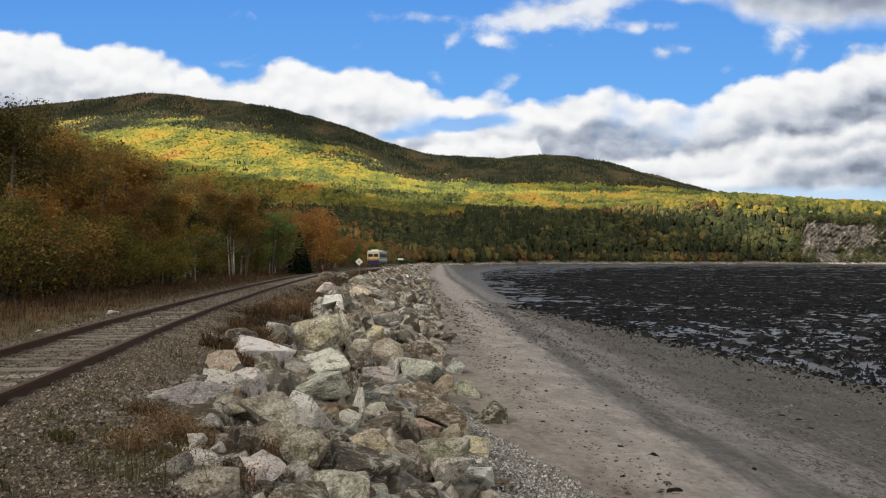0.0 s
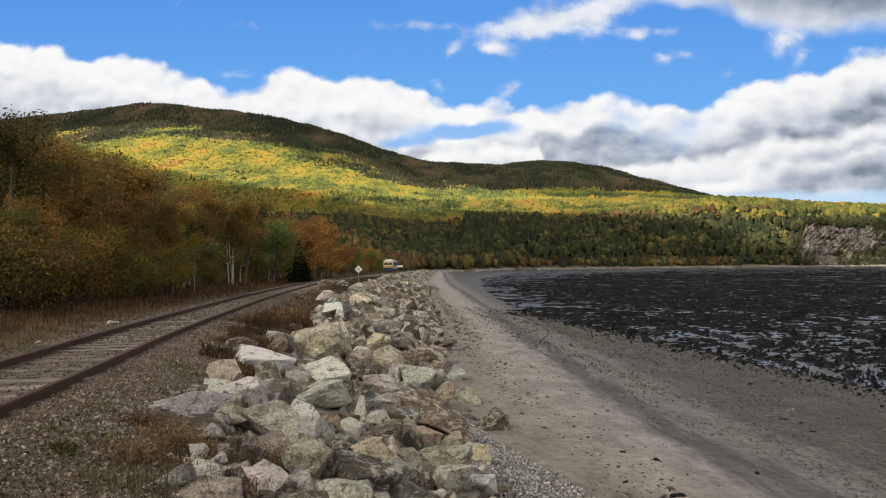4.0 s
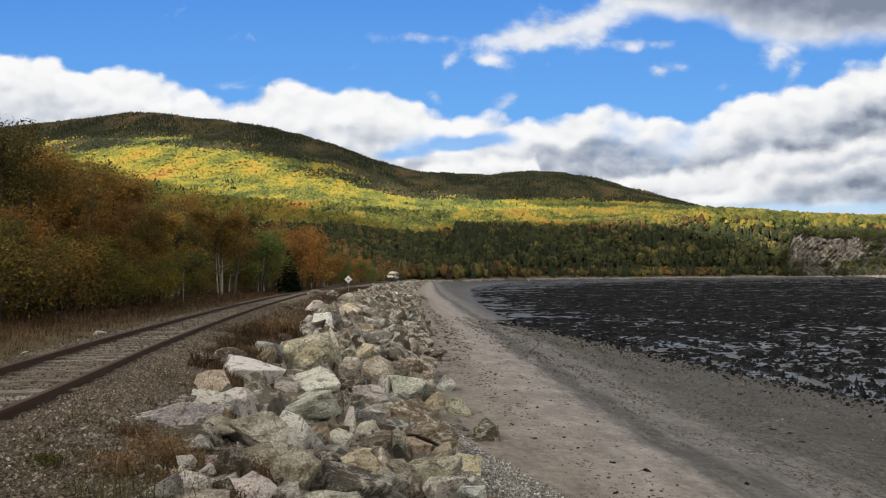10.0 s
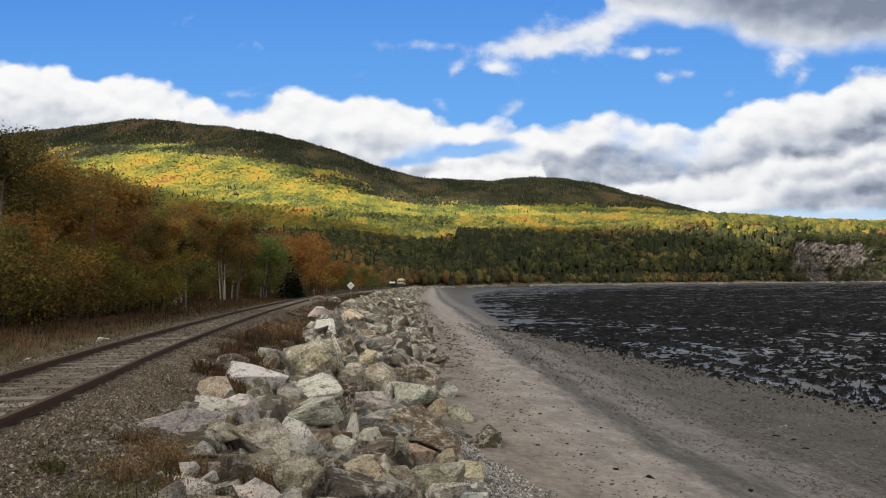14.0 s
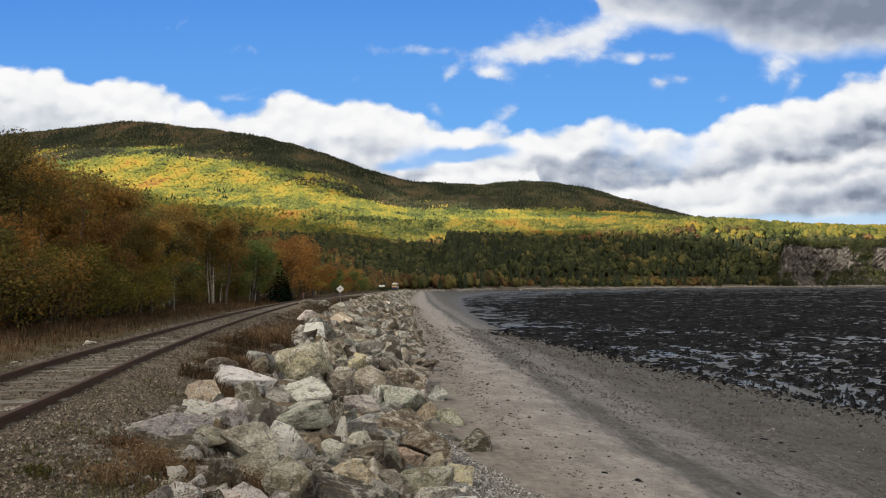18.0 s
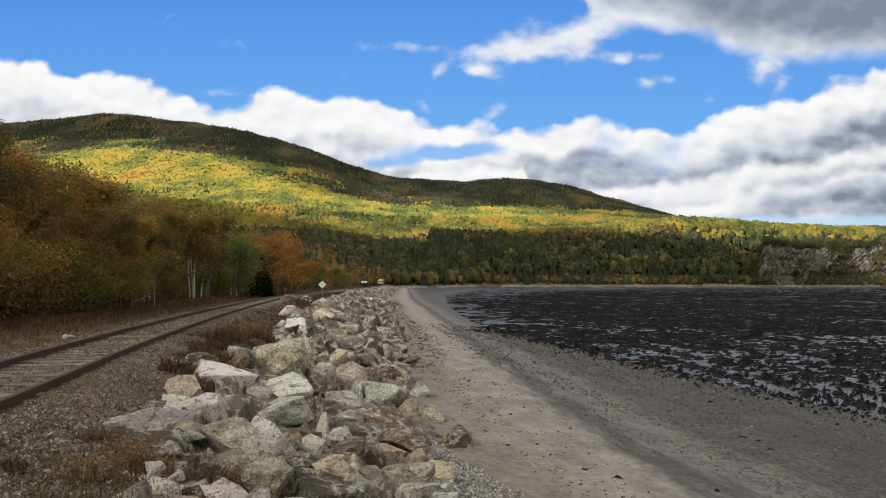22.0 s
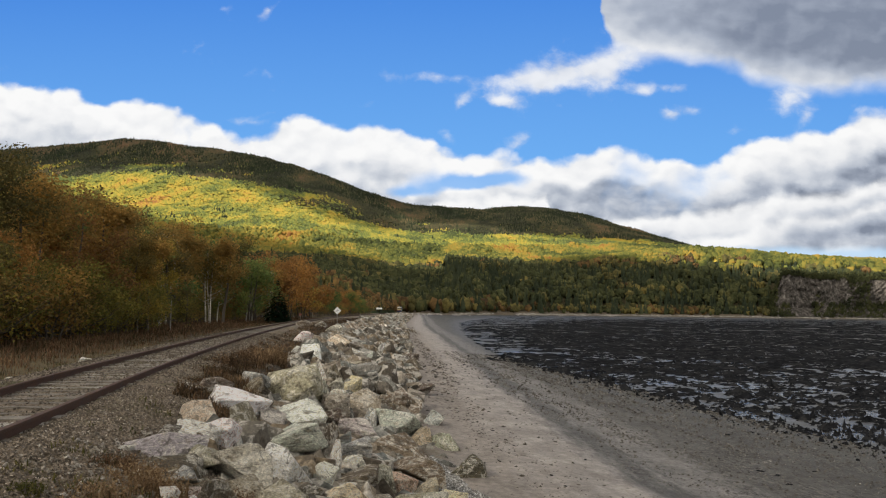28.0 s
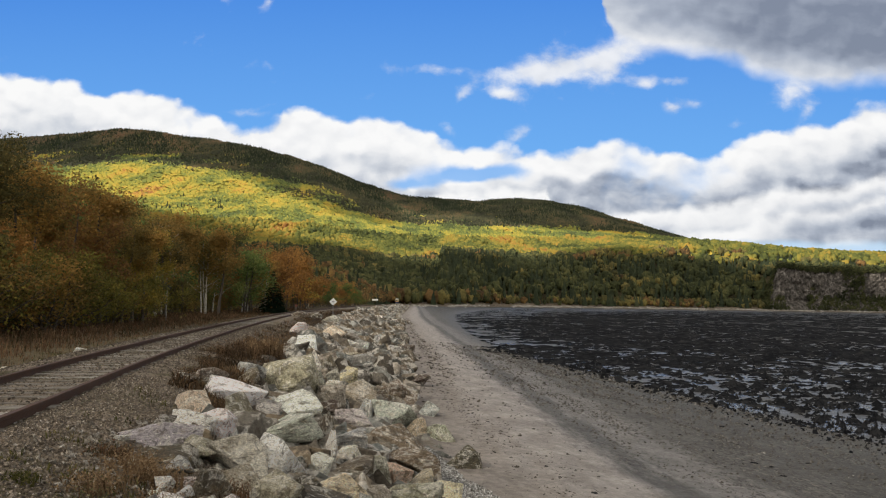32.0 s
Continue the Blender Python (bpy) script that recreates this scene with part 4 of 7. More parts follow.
def build_slope_woods():
    """Woods on the slope over the far shore and behind the line, near enough to show single crowns."""
    rng = np.random.RandomState(15)
    n = 78000
    b = rng.uniform(-0.62, 0.70, n)
    y = 230 + (1460 - 230) * rng.uniform(0, 1, n) ** 0.7
    x = b * y
    _, rs = hill_z(x, y)
    s = x - track_x(y)
    left = s < -np.interp(y, (230, 330, 600, 700), (9, 6.5, 6.0, 5.0))
    shore = (y > rs + 14) & (y > 560)
    keep = (left & (b < 0.03)) | shore
    keep &= rng.uniform(0, 1, n) < np.clip(y / 1100, 0.12, 1.0) * np.where(b < -0.12, 0.35, 0.62)
    keep &= ~((b > 0.448) & (b < 0.60) & (y < 1010))
    x, y, b, rs = x[keep], y[keep], b[keep], rs[keep]
    z = ground_z(x, y)
    near_shore = (y < rs + 48) & (b > -0.10)
    ever = 0.5 * wave(x, y, 43, 260, 3) + 0.4 * wave(x, y, 44, 70, 2)
    conifer = rng.uniform(0, 1, len(x)) < np.where(b > 0.0, np.clip(0.58 + 0.95 * ever - 0.42 * near_shore - 0.38 * (y > 1090), 0.03, 0.92), np.clip(0.12 + 0.2 * ever, 0.02, 0.5)) * np.where(y > 1130, 0.45, 1.0)
    kind = 0.34 + 0.75 * rng.uniform(0, 1, len(x)) + 0.40 * wave(x, y, 45, 160, 3)
    kind = np.where((y < 1060) & (b > -0.05), kind + 0.14, kind)
    kind = np.where(near_shore & (wave(x, y, 48, 70, 3) > -0.25), kind * 0.34, kind)
    kind = np.where(y > 1060, kind * np.where(b > 0.2, 0.45, 0.70), kind)
    kind = np.where((b < 0.02) & (y < 700), kind * 0.55, kind)
    bench = ~conifer & (y + 60 * wave(x, y, 49, 90, 3) > np.where(b > 0.35, 1060, 1100))
    lower = ~conifer & ~bench
    groups = (("bench_woods", bench, "bench", "sunlit yellow and green woods on the bench over the bay"),
              ("shore_woods", lower & (kind < 0.22), "slope_orange", "orange and brown autumn woods by the far shore"),
              ("mixed_woods", lower & (kind >= 0.22) & (kind < 0.48), "slope_yellow", "yellow and olive autumn woods on the slope"),
              ("green_woods", lower & (kind >= 0.48), "slope_green", "green broadleaf woods on the slope over the bay"))
    for name, mask, mat, label in groups:
        k = int(mask.sum())
        h = rng.uniform(8.5, 15, k) * np.where(near_shore[mask], np.where(b[mask] < 0.09, 1.0, 0.6), 1.0)
        w = h * rng.uniform(0.32, 0.46, k)
        at = np.stack([x[mask], y[mask], z[mask] - 0.3], -1)
        close = y[mask] < 620
        if close.any():
            v, f = leafy_arrays(at[close], h[close], w[close] * 1.15, 40, np.clip(y[mask][close] / 620, 0.5, 1.7), rng)
            tagged(new(name, mesh_from(name, v, f, [MAT[mat]])), label, "woods", kind="stuff")
        v, f = lump_arrays(at[~close], h[~close], w[~close], rng)
        tagged(new(name, mesh_from(name, v, f, [MAT[mat]], True)), label, "woods", kind="stuff")
    px, py, pz = x[conifer], y[conifer], z[conifer]
    k = len(px)
    cv, cf = cone_shape(5, 7)
    h = rng.uniform(9, 19, k) * np.where(py > 1040, 0.6, 1.0)
    w = h * rng.uniform(0.34, 0.50, k)
    v, f = scatter(cv, cf, np.stack([px, py, pz - 0.3], -1), np.stack([w, w, h], -1), rng.uniform(0, 6.28, k), 0.16, rng)
    tagged(new("slope_spruces", mesh_from("slope_spruces", v, f, [MAT["conifer"]])), "dark spruces on the slope over the bay", "woods", kind="stuff")
    print("slope trees", len(x))


def slope_material(name, stops):
    """Crowns some way off: one shade a crown, lit from above as a whole."""
    m = Nodes(name)
    p = m.pos()
    vor = m.add("TexVoronoi", Vector=m.stretch(p, 1.0, 1.0, 0.55), Scale=1.0 / 7.5)
    tint = m.add("SeparateColor", Color=vor.outputs["Color"])
    v = m.math("ADD", m.math("MULTIPLY_ADD", tint.outputs[0], 0.46, 0.10), m.math("MULTIPLY", m.island(), 0.08))
    v = m.math("ADD", v, m.math("MULTIPLY", m.math("SUBTRACT", m.noise(p, 0.03, 3), 0.5), 0.9))
    v = m.math("ADD", v, m.math("MULTIPLY", m.math("SUBTRACT", m.noise(p, 0.35, 4, 0.7), 0.5), 0.8))
    geo = m.add("NewGeometry")
    own = m.add("VectorMath", i0=geo.outputs["Normal"], i1=(1.0, 1.0, 1.0))
    own.operation = "MULTIPLY"
    up = m.add("VectorMath", i0=own.outputs[0], i1=(0.0, -0.25, 0.45))
    unit = m.add("VectorMath", i0=up.outputs[0])
    unit.operation = "NORMALIZE"
    return m.surface(m.ramp(v, stops), 0.9, unit.outputs[0], spec=0.05)


MAT["slope_orange"] = slope_material("slope_orange", [(0.1, (0.060, 0.040, 0.022)), (0.5, (0.160, 0.096, 0.040)), (0.95, (0.330, 0.200, 0.066))])
MAT["slope_yellow"] = slope_material("slope_yellow", [(0.1, (0.054, 0.052, 0.024)), (0.5, (0.145, 0.123, 0.044)), (0.95, (0.330, 0.245, 0.072))])
MAT["slope_green"] = slope_material("slope_green", [(0.1, (0.028, 0.034, 0.017)), (0.5, (0.072, 0.077, 0.033)), (0.95, (0.175, 0.155, 0.056))])
build_hill_woods()
build_slope_woods()


def build_cliff():
    """Bare rock face over the far shore, with a pale scree at its foot."""
    m = Nodes("cliff_rock")
    p = m.pos()
    n1, n2 = m.noise(m.stretch(p, 1.8, 1.0, 0.6), 0.13, 6, 0.72), m.noise(p, 0.35, 5, 0.7)
    col = m.ramp(m.math("ADD", m.math("MULTIPLY", n1, 0.6), m.math("MULTIPLY", n2, 0.4)),
                 [(0.40, (0.030, 0.029, 0.024)), (0.49, (0.090, 0.079, 0.070)), (0.57, (0.19, 0.170, 0.152)), (0.66, (0.38, 0.345, 0.31))])
    mat = m.surface(col, 0.9, m.bump(n2, 1.0, 1.5), spec=0.1)
    bs, ts = np.linspace(0.445, 0.64, 120), np.linspace(0, 1, 46)
    B, T = np.meshgrid(bs, ts)
    side = np.clip((B - 0.445) / 0.02, 0, 1)
    zc = np.where(T < 0.75, T / 0.75, 1.0)
    back = np.where(T < 0.18, T / 0.18 * 22, np.where(T < 0.75, 22 + (T - 0.18) * 26, 37 + (T - 0.75) * 420))
    high = 50 + 5 * wave(B * 900, 0 * B, 61, 60, 2)
    Y = 908 + back + (7 * wave(B * 900, zc * 60, 62, 46, 4) + 3 * wave(B * 900, zc * 60, 63, 11, 2)) * np.clip(T * 6, 0, 1)
    Z = -1.0 + zc * high * (0.25 + 0.75 * side) + 1.2 * wave(B * 900, zc * 60, 64, 9, 2) * np.clip(T * 6, 0, 1)
    v = np.stack([B * Y, Y, Z], -1).reshape(-1, 3)
    k = len(bs)
    i, j = np.meshgrid(np.arange(len(ts) - 1), np.arange(k - 1), indexing="ij")
    f = np.stack([i * k + j, i * k + j + 1, (i + 1) * k + j + 1, (i + 1) * k + j], -1).reshape(-1, 4)
    tagged(new("cliff", mesh_from("cliff", v, f, [mat])), "grey and pinkish bare rock cliff above the far shore", "cliff")
    # bushes on ledges and along the brow
    rng = np.random.RandomState(66)
    n = 3000
    bb = rng.uniform(0.446, 0.635, n)
    tt = np.where(rng.uniform(0, 1, n) < 0.35, rng.uniform(0.70, 0.84, n), rng.uniform(0.0, 0.72, n))
    bare = np.clip(1.5 - np.abs(bb - 0.482) / 0.020, 0, 1) + np.clip(1.5 - np.abs(bb - 0.527) / 0.020, 0, 1) + np.clip(1.3 - np.abs(bb - 0.60) / 0.02, 0, 1)
    bare = np.where(tt < 0.28, np.clip(1.4 - np.abs(bb - 0.492) / 0.013, 0, 1), bare)
    gaps = (wave(bb * 900, tt * 60, 67, 34, 3) > np.where(tt > 0.72, -0.7, -0.30 + 1.2 * np.clip(bare, 0, 1)))
    bb, tt = bb[gaps], tt[gaps]
    ii = np.clip((tt * 45).astype(int), 0, 45)
    jj = np.clip(((bb - 0.445) / 0.195 * 119).astype(int), 0, 119)
    q = v.reshape(len(ts), k, 3)[ii, jj]
    h = rng.uniform(3, 8.5, len(bb)) * np.where(tt > 0.7, 1.3, 0.9)
    lv, lf = leafy_arrays(q - (0, 1.5, 0.8), h, h * 0.34, 30, np.full(len(bb), 1.0), rng)
    tagged(new("cliff_bushes", mesh_from("cliff_bushes", lv, lf, [MAT["slope_green"]])), "dark green bushes on the ledges of the cliff", "bushes", kind="stuff")


build_cliff()

# ---- tidal flat: standing water and dark weed ----


def water_material():
    m = Nodes("shallow_water")
    p = m.pos()
    n = m.noise(m.stretch(p, 1.0, 1.6, 1.0), 5.0, 4, 0.6)
    n2 = m.noise(p, 0.35, 4, 0.6)
    col = m.ramp(n2, [(0.4, (0.032, 0.031, 0.030)), (0.6, (0.080, 0.077, 0.071))])
    y = m.add("SeparateXYZ", Vector=p).outputs[1]
    wet = m.span(y, 60.0, 110.0)
    rough = m.math("ADD", m.span(n2, 0.35, 0.65, 0.12, 0.55), m.math("MULTIPLY", wet, 0.28))
    return m.surface(col, rough, m.bump(n, 0.7, 0.04), spec=0.5)


def weed_material():
    m = Nodes("wet_seaweed")
    p = m.pos()
    n = m.noise(p, 7.0, 5, 0.7)
    v = m.math("ADD", m.math("MULTIPLY", n, 0.6), m.math("MULTIPLY", m.island(), 0.4))
    col = m.ramp(v, [(0.25, (0.009, 0.0095, 0.011)), (0.55, (0.020, 0.0205, 0.023)), (0.85, (0.046, 0.045, 0.044))])
    return m.surface(col, m.span(n, 0.3, 0.7, 0.6, 0.9), m.bump(n, 1.0, 0.08), spec=0.0)


WEED = weed_material()


def build_flat():
    # water sheet a little above the mud, from the weed line to the far shore
    ys = np.geomspace(12, 960, 60)
    left = smooth_interp(np.minimum(ys, 600), FLAT_Y, FLAT_X) - 0.5
    rows = []
    for y, l in zip(ys, left):
        r = 0.9 * y + 60
        rows.append(np.stack([np.linspace(l, r, 40), np.full(40, y), np.full(40, -2.835)], -1))
    v = np.concatenate(rows)
    i, j = np.meshgrid(np.arange(59), np.arange(39), indexing="ij")
    f = np.stack([i * 40 + j, i * 40 + j + 1, (i + 1) * 40 + j + 1, (i + 1) * 40 + j], -1).reshape(-1, 4)
    tagged(new("water", mesh_from("water", v, f, [water_material()], True)), "shallow grey water left on the tidal flat", "water", kind="structure")
    # weed mats
    rng = np.random.RandomState(8)
    n = 120000
    y = np.exp(rng.uniform(np.log(14), np.log(900), n))
    x = rng.uniform(-0.05, 0.72, n) * y + 6
    edge = smooth_interp(np.minimum(y, 600), FLAT_Y, FLAT_X)
    edge = np.where(y > 175, np.interp(y, (175, 185, 242, 407, 503, 752, 900), (9.3, 10.5, 21.6, 59.5, 99.5, 216, 330)), edge)
    patch = 0.50 * wave(x / y * 42, np.log(y) * 12, 51, 1.4, 4) + 0.45 * wave(x * 0.6, y, 52, 26.0, 4) + 0.25 * wave(x * 0.5, y, 53, 140.0, 2)
    band = np.clip((x - edge - 0.5) / (7.0 + 0.07 * y), 0, 1) * np.interp(y, (20, 32, 50, 75, 250, 900), (0.20, 0.30, 0.52, 0.84, 0.86, 0.80)) * (1 - 0.42 * np.clip((x / y - 0.22) / 0.35, 0, 1))
    wide = smooth_interp(np.minimum(y, 600), FLAT_Y, FLAT_X)
    strip = (x > wide) & (x <= edge) & (rng.uniform(0, 1, n) < 0.16 + 0.3 * (patch > 0.2))
    stray = (y < 90) & (x > edge - 2.6 - 0.02 * y) & (patch > 0.42) & (rng.uniform(0, 1, n) < 0.30)
    keep = strip | stray | (x > edge - 0.5) & (rng.uniform(-0.6, 0.6, n) < patch - 0.30 - 0.12 * np.clip((44 - y) / 20, 0, 1) + 0.72 * band) & (y < np.interp(x / y, (-0.05, 0.0, 0.06, 0.12, 0.8), (380, 450, 640, 770, 860)))
    x, y = x[keep], y[keep]
    k = len(x)
    w = np.clip(0.0050 * y, 0.11, 1.7) * np.interp(y, (20, 60), (0.55, 1.0)) * np.exp(rng.normal(0, 0.45, k))
    high = np.interp(y, (15, 40, 120, 400, 900), (0.12, 0.10, 0.07, 0.06, 0.06))
    sc = np.stack([w * rng.uniform(0.8, 2.0, k), w * rng.uniform(0.5, 1.1, k), high * np.exp(rng.normal(-0.2, 0.5, k))], -1)
    v, f = scatter(OCTA_V, OCTA_F[:5], np.stack([x, y, np.maximum(-2.84, ground_z(x, y) - 0.004)], -1), sc, rng.uniform(-0.9, 0.9, k), 0.35, rng)
    tagged(new("seaweed", mesh_from("seaweed", v, f, [WEED], True)), "black wet seaweed mats on the tidal flat", "seaweed", kind="stuff")
    print("weed", k)


build_flat()


def build_shore_stones():
    rng = np.random.RandomState(58)
    n = 5200
    b = rng.uniform(-0.02, 0.62, n)
    y = smooth_interp(b, BEARING, SHORE) + rng.normal(3.0, 3.5, n)
    x = b * y
    keep = wave(b * 300, 0 * b, 59, 22, 3) > -0.35
    x, y = x[keep], y[keep]
    size = rng.uniform(0.35, 1.0, len(x))
    v, f = scatter(OCTA_V, OCTA_F[:5], np.stack([x, y, ground_z(x, y) + 0.05], -1), np.stack([size * 1.5, size, size * 0.75], -1), rng.uniform(-0.6, 0.6, len(x)), 0.3, rng)
    m = Nodes("shore_stone")
    mat = m.surface(m.ramp(m.island(), [(0.0, (0.16, 0.14, 0.12)), (0.6, (0.34, 0.31, 0.27)), (1.0, (0.55, 0.52, 0.47))]), 0.9, spec=0.15)
    tagged(new("shore_stones", mesh_from("shore_stones", v, f, [mat])), "pale stones along the far shore of the bay", "stones", kind="stuff")


build_shore_stones()

# ---- railway ----


def build_track():
    track = tagged(new("railway_track"), "single railway track with rusty rails and weathered wooden ties", "railway track")
    ys = np.r_[np.arange(-60, 40, 1.0), np.arange(40, 320, 3.0), np.arange(320, 720, 10.0)]
    xs = track_x(ys)
    dx = np.gradient(xs, ys)
    nx, ny = 1 / np.sqrt(1 + dx * dx), -dx / np.sqrt(1 + dx * dx)
    prof = np.array([(-0.036, 0), (0.036, 0), (0.036, -0.035), (0.010, -0.048), (0.010, -0.135), (0.068, -0.150), (0.068, -0.172), (-0.068, -0.172),
                     (-0.068, -0.150), (-0.010, -0.135), (-0.010, -0.048), (-0.036, -0.035)])
    for side in (-0.7525, 0.7525):
        v = np.stack([xs[:, None] + nx[:, None] * (side + prof[None, :, 0]), ys[:, None] + ny[:, None] * (side + prof[None, :, 0]),
                      np.broadcast_to(prof[None, :, 1], (len(ys), len(prof)))], -1).reshape(-1, 3)
        n, k = len(ys), len(prof)
        i, j = np.meshgrid(np.arange(n - 1), np.arange(k), indexing="ij")
        j2 = (j + 1) % k
        f = np.stack([i * k + j, (i + 1) * k + j, (i + 1) * k + j2, i * k + j2], -1).reshape(-1, 4)
        part("rail", mesh_from("rail", v, f, [MAT["rust"]]), None, track, "brown rusty steel rail")
    # ties: a few meshes with chipped ends, shared
    rng = random.Random(4)
    meshes = []
    for q in range(5):
        bm = box_bm((-1.22, -0.11, -0.17, 1.22, 0.11, 0))
        bmesh.ops.subdivide_edges(bm, edges=[e for e in bm.edges if abs(e.verts[0].co.x - e.verts[1].co.x) > 1], cuts=5)
        for vtx in bm.verts:
            vtx.co += Vector((rng.uniform(-0.03, 0.03), rng.uniform(-0.014, 0.014), rng.uniform(-0.016, 0.006)))
        meshes.append(bm_mesh("tie", bm, MAT["tie"]))
    y = -6.0
    for q in range(298):
        x = float(track_x(y))
        d = float(track_x(y + 0.5) - track_x(y - 0.5))
        ob = new("tie", meshes[q % 5])
        ob.parent = track
        ob.matrix_basis = pose(x + rng.uniform(-0.05, 0.05), y, -0.108 + rng.uniform(-0.014, 0.008), 0, 0, math.degrees(math.atan2(-d, 1)) + rng.uniform(-2.5, 2.5))
        y += 0.56 + rng.uniform(-0.04, 0.04)
    return track


build_track()


# ---- riprap ----


def stone_mesh(name, seed, points=16, mat="rock", cuts=1, rough=0.05, flat=1.0, split=None):
    """A broken block: hull of random points, edges knocked off, faces roughened."""
    rng = random.Random(seed)
    bm = bmesh.new()
    for _ in range(points):
        d = Vector((rng.gauss(0, 1), rng.gauss(0, 1), rng.gauss(0, 1))).normalized() * rng.uniform(0.82, 1.08)
        # squared-off blocks
        d = Vector([math.copysign(abs(c) ** 0.78, c) for c in d])
        bm.verts.new((d.x, d.y, d.z * flat))
    got = bmesh.ops.convex_hull(bm, input=bm.verts[:])
    bmesh.ops.delete(bm, geom=[g for g in got["geom_interior"] if isinstance(g, bmesh.types.BMVert)], context="VERTS")
    bmesh.ops.dissolve_limit(bm, angle_limit=radians(14), verts=bm.verts[:], edges=bm.edges[:])
    if cuts:
        bmesh.ops.bevel(bm, geom=bm.edges[:], offset=0.028, segments=1, affect="EDGES", profile=0.5)
    bmesh.ops.triangulate(bm, faces=bm.faces[:])
    for _ in range(cuts if split is None else split):
        bmesh.ops.subdivide_edges(bm, edges=[e for e in bm.edges if e.calc_length() > 0.25], cuts=1, use_grid_fill=True)
        bmesh.ops.triangulate(bm, faces=bm.faces[:])
    o = Vector((seed * 3.1, seed * 1.7, 0))
    for v in bm.verts:
        n = noise.noise(v.co * 2.1 + o) * 1.0 + noise.noise(v.co * 5.0 + o) * 0.5
        v.co *= 1 + rough * n
    # every block fills the same unit box
    lo = Vector([min(v.co[q] for v in bm.verts) for q in range(3)])
    hi = Vector([max(v.co[q] for v in bm.verts) for q in range(3)])
    for v in bm.verts:
        v.co = Vector([(v.co[q] - lo[q]) / (hi[q] - lo[q]) * 2 - 1 for q in range(3)])
    bmesh.ops.recalc_face_normals(bm, faces=bm.faces[:])
    return bm_mesh(name, bm, MAT[mat])


STONES = [stone_mesh("boulder", 100 + q, 9 + q % 5, cuts=2, rough=0.06, flat=0.85) for q in range(22)]


def berm_frame(y):
    x0 = float(track_x(y))
    return x0 + float(np.interp(y, CREST_Y, CREST_S)), x0 + float(np.interp(y, TOE_Y, TOE_S))


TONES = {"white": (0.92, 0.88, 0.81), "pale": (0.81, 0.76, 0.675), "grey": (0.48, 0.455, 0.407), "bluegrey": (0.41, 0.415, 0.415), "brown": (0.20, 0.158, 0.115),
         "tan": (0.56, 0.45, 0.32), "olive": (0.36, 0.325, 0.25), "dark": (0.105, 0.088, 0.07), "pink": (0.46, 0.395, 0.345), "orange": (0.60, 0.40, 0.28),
         "lichen": (0.45, 0.415, 0.335), "yellow": (0.66, 0.55, 0.37), "cream": (0.78, 0.64, 0.47)}
TONE_WORDS = {"bluegrey": "blue-grey", "lichen": "lichen-stained grey", "cream": "pale cream", "yellow": "yellowish"}
STONE_RNG = random.Random(12)
STONES_MADE = []


def boulder(x, y, z, half, high, tone):
    """One riprap block: place of its middle, half its width, half its height, colour."""
    rng = STONE_RNG
    ob = new("boulder", STONES[rng.randrange(len(STONES))])
    ob.matrix_basis = Matrix.LocRotScale((x, y, z), Euler((rng.uniform(-0.25, 0.25), rng.uniform(-0.2, 0.2), rng.choice((0, 1.57, 3.14, 4.71)) + rng.uniform(-0.25, 0.25))),
                                         (half * 1.13, half * rng.uniform(1.0, 1.15), max(high * 1.15, half * 0.55)))
    ob.color = (*[c * rng.uniform(0.93, 1.07) for c in TONES[tone]], 1)
    STONES_MADE.append(ob)
    return tagged(ob, "rough %s riprap boulder in the shore bank" % TONE_WORDS.get(tone, tone), "boulder", "riprap boulders")


boulder(-3.21, 13.52, -0.35, 0.51, 0.23, "white")
boulder(-3.24, 11.52, -0.24, 0.28, 0.15, "tan")
boulder(-2.60, 11.88, -0.47, 0.22, 0.29, "brown")
boulder(-2.53, 13.69, -0.57, 0.23, 0.16, "grey")
boulder(-2.21, 14.90, -0.73, 0.43, 0.29, "pale")
boulder(-1.97, 12.26, -0.72, 0.50, 0.23, "grey")
boulder(-2.91, 10.26, -0.32, 0.31, 0.14, "pale")
boulder(-3.10, 9.18, -0.18, 0.11, 0.08, "dark")
boulder(-3.06, 9.75, -0.23, 0.13, 0.08, "dark")
boulder(-2.67, 10.58, -0.40, 0.22, 0.19, "white")
boulder(-2.81, 8.97, -0.32, 0.39, 0.15, "bluegrey")
boulder(-2.41, 8.83, -0.42, 0.21, 0.16, "olive")
boulder(-2.07, 9.05, -0.55, 0.39, 0.25, "lichen")
boulder(-1.66, 9.94, -0.72, 0.33, 0.27, "pale")
boulder(-2.37, 8.10, -0.40, 0.14, 0.08, "bluegrey")
boulder(-1.89, 7.40, -0.51, 0.15, 0.18, "brown")
boulder(-1.77, 8.09, -0.62, 0.21, 0.16, "olive")
boulder(-1.41, 8.06, -0.73, 0.26, 0.19, "olive")
boulder(-2.20, 7.06, -0.36, 0.08, 0.06, "white")
boulder(-1.88, 6.26, -0.37, 0.16, 0.09, "white")
boulder(-2.02, 5.95, -0.29, 0.12, 0.09, "bluegrey")
boulder(-2.01, 7.06, -0.42, 0.07, 0.05, "white")
boulder(-1.54, 6.84, -0.56, 0.17, 0.12, "pale")
boulder(-1.72, 6.53, -0.46, 0.10, 0.08, "dark")
boulder(-1.96, 17.91, -0.91, 0.33, 0.26, "olive")
boulder(-1.78, 16.11, -0.93, 0.31, 0.17, "dark")
boulder(-1.49, 19.90, -1.12, 0.46, 0.39, "olive")
boulder(-1.14, 18.32, -1.20, 0.18, 0.20, "white")
boulder(-0.55, 18.62, -1.44, 0.53, 0.33, "grey")
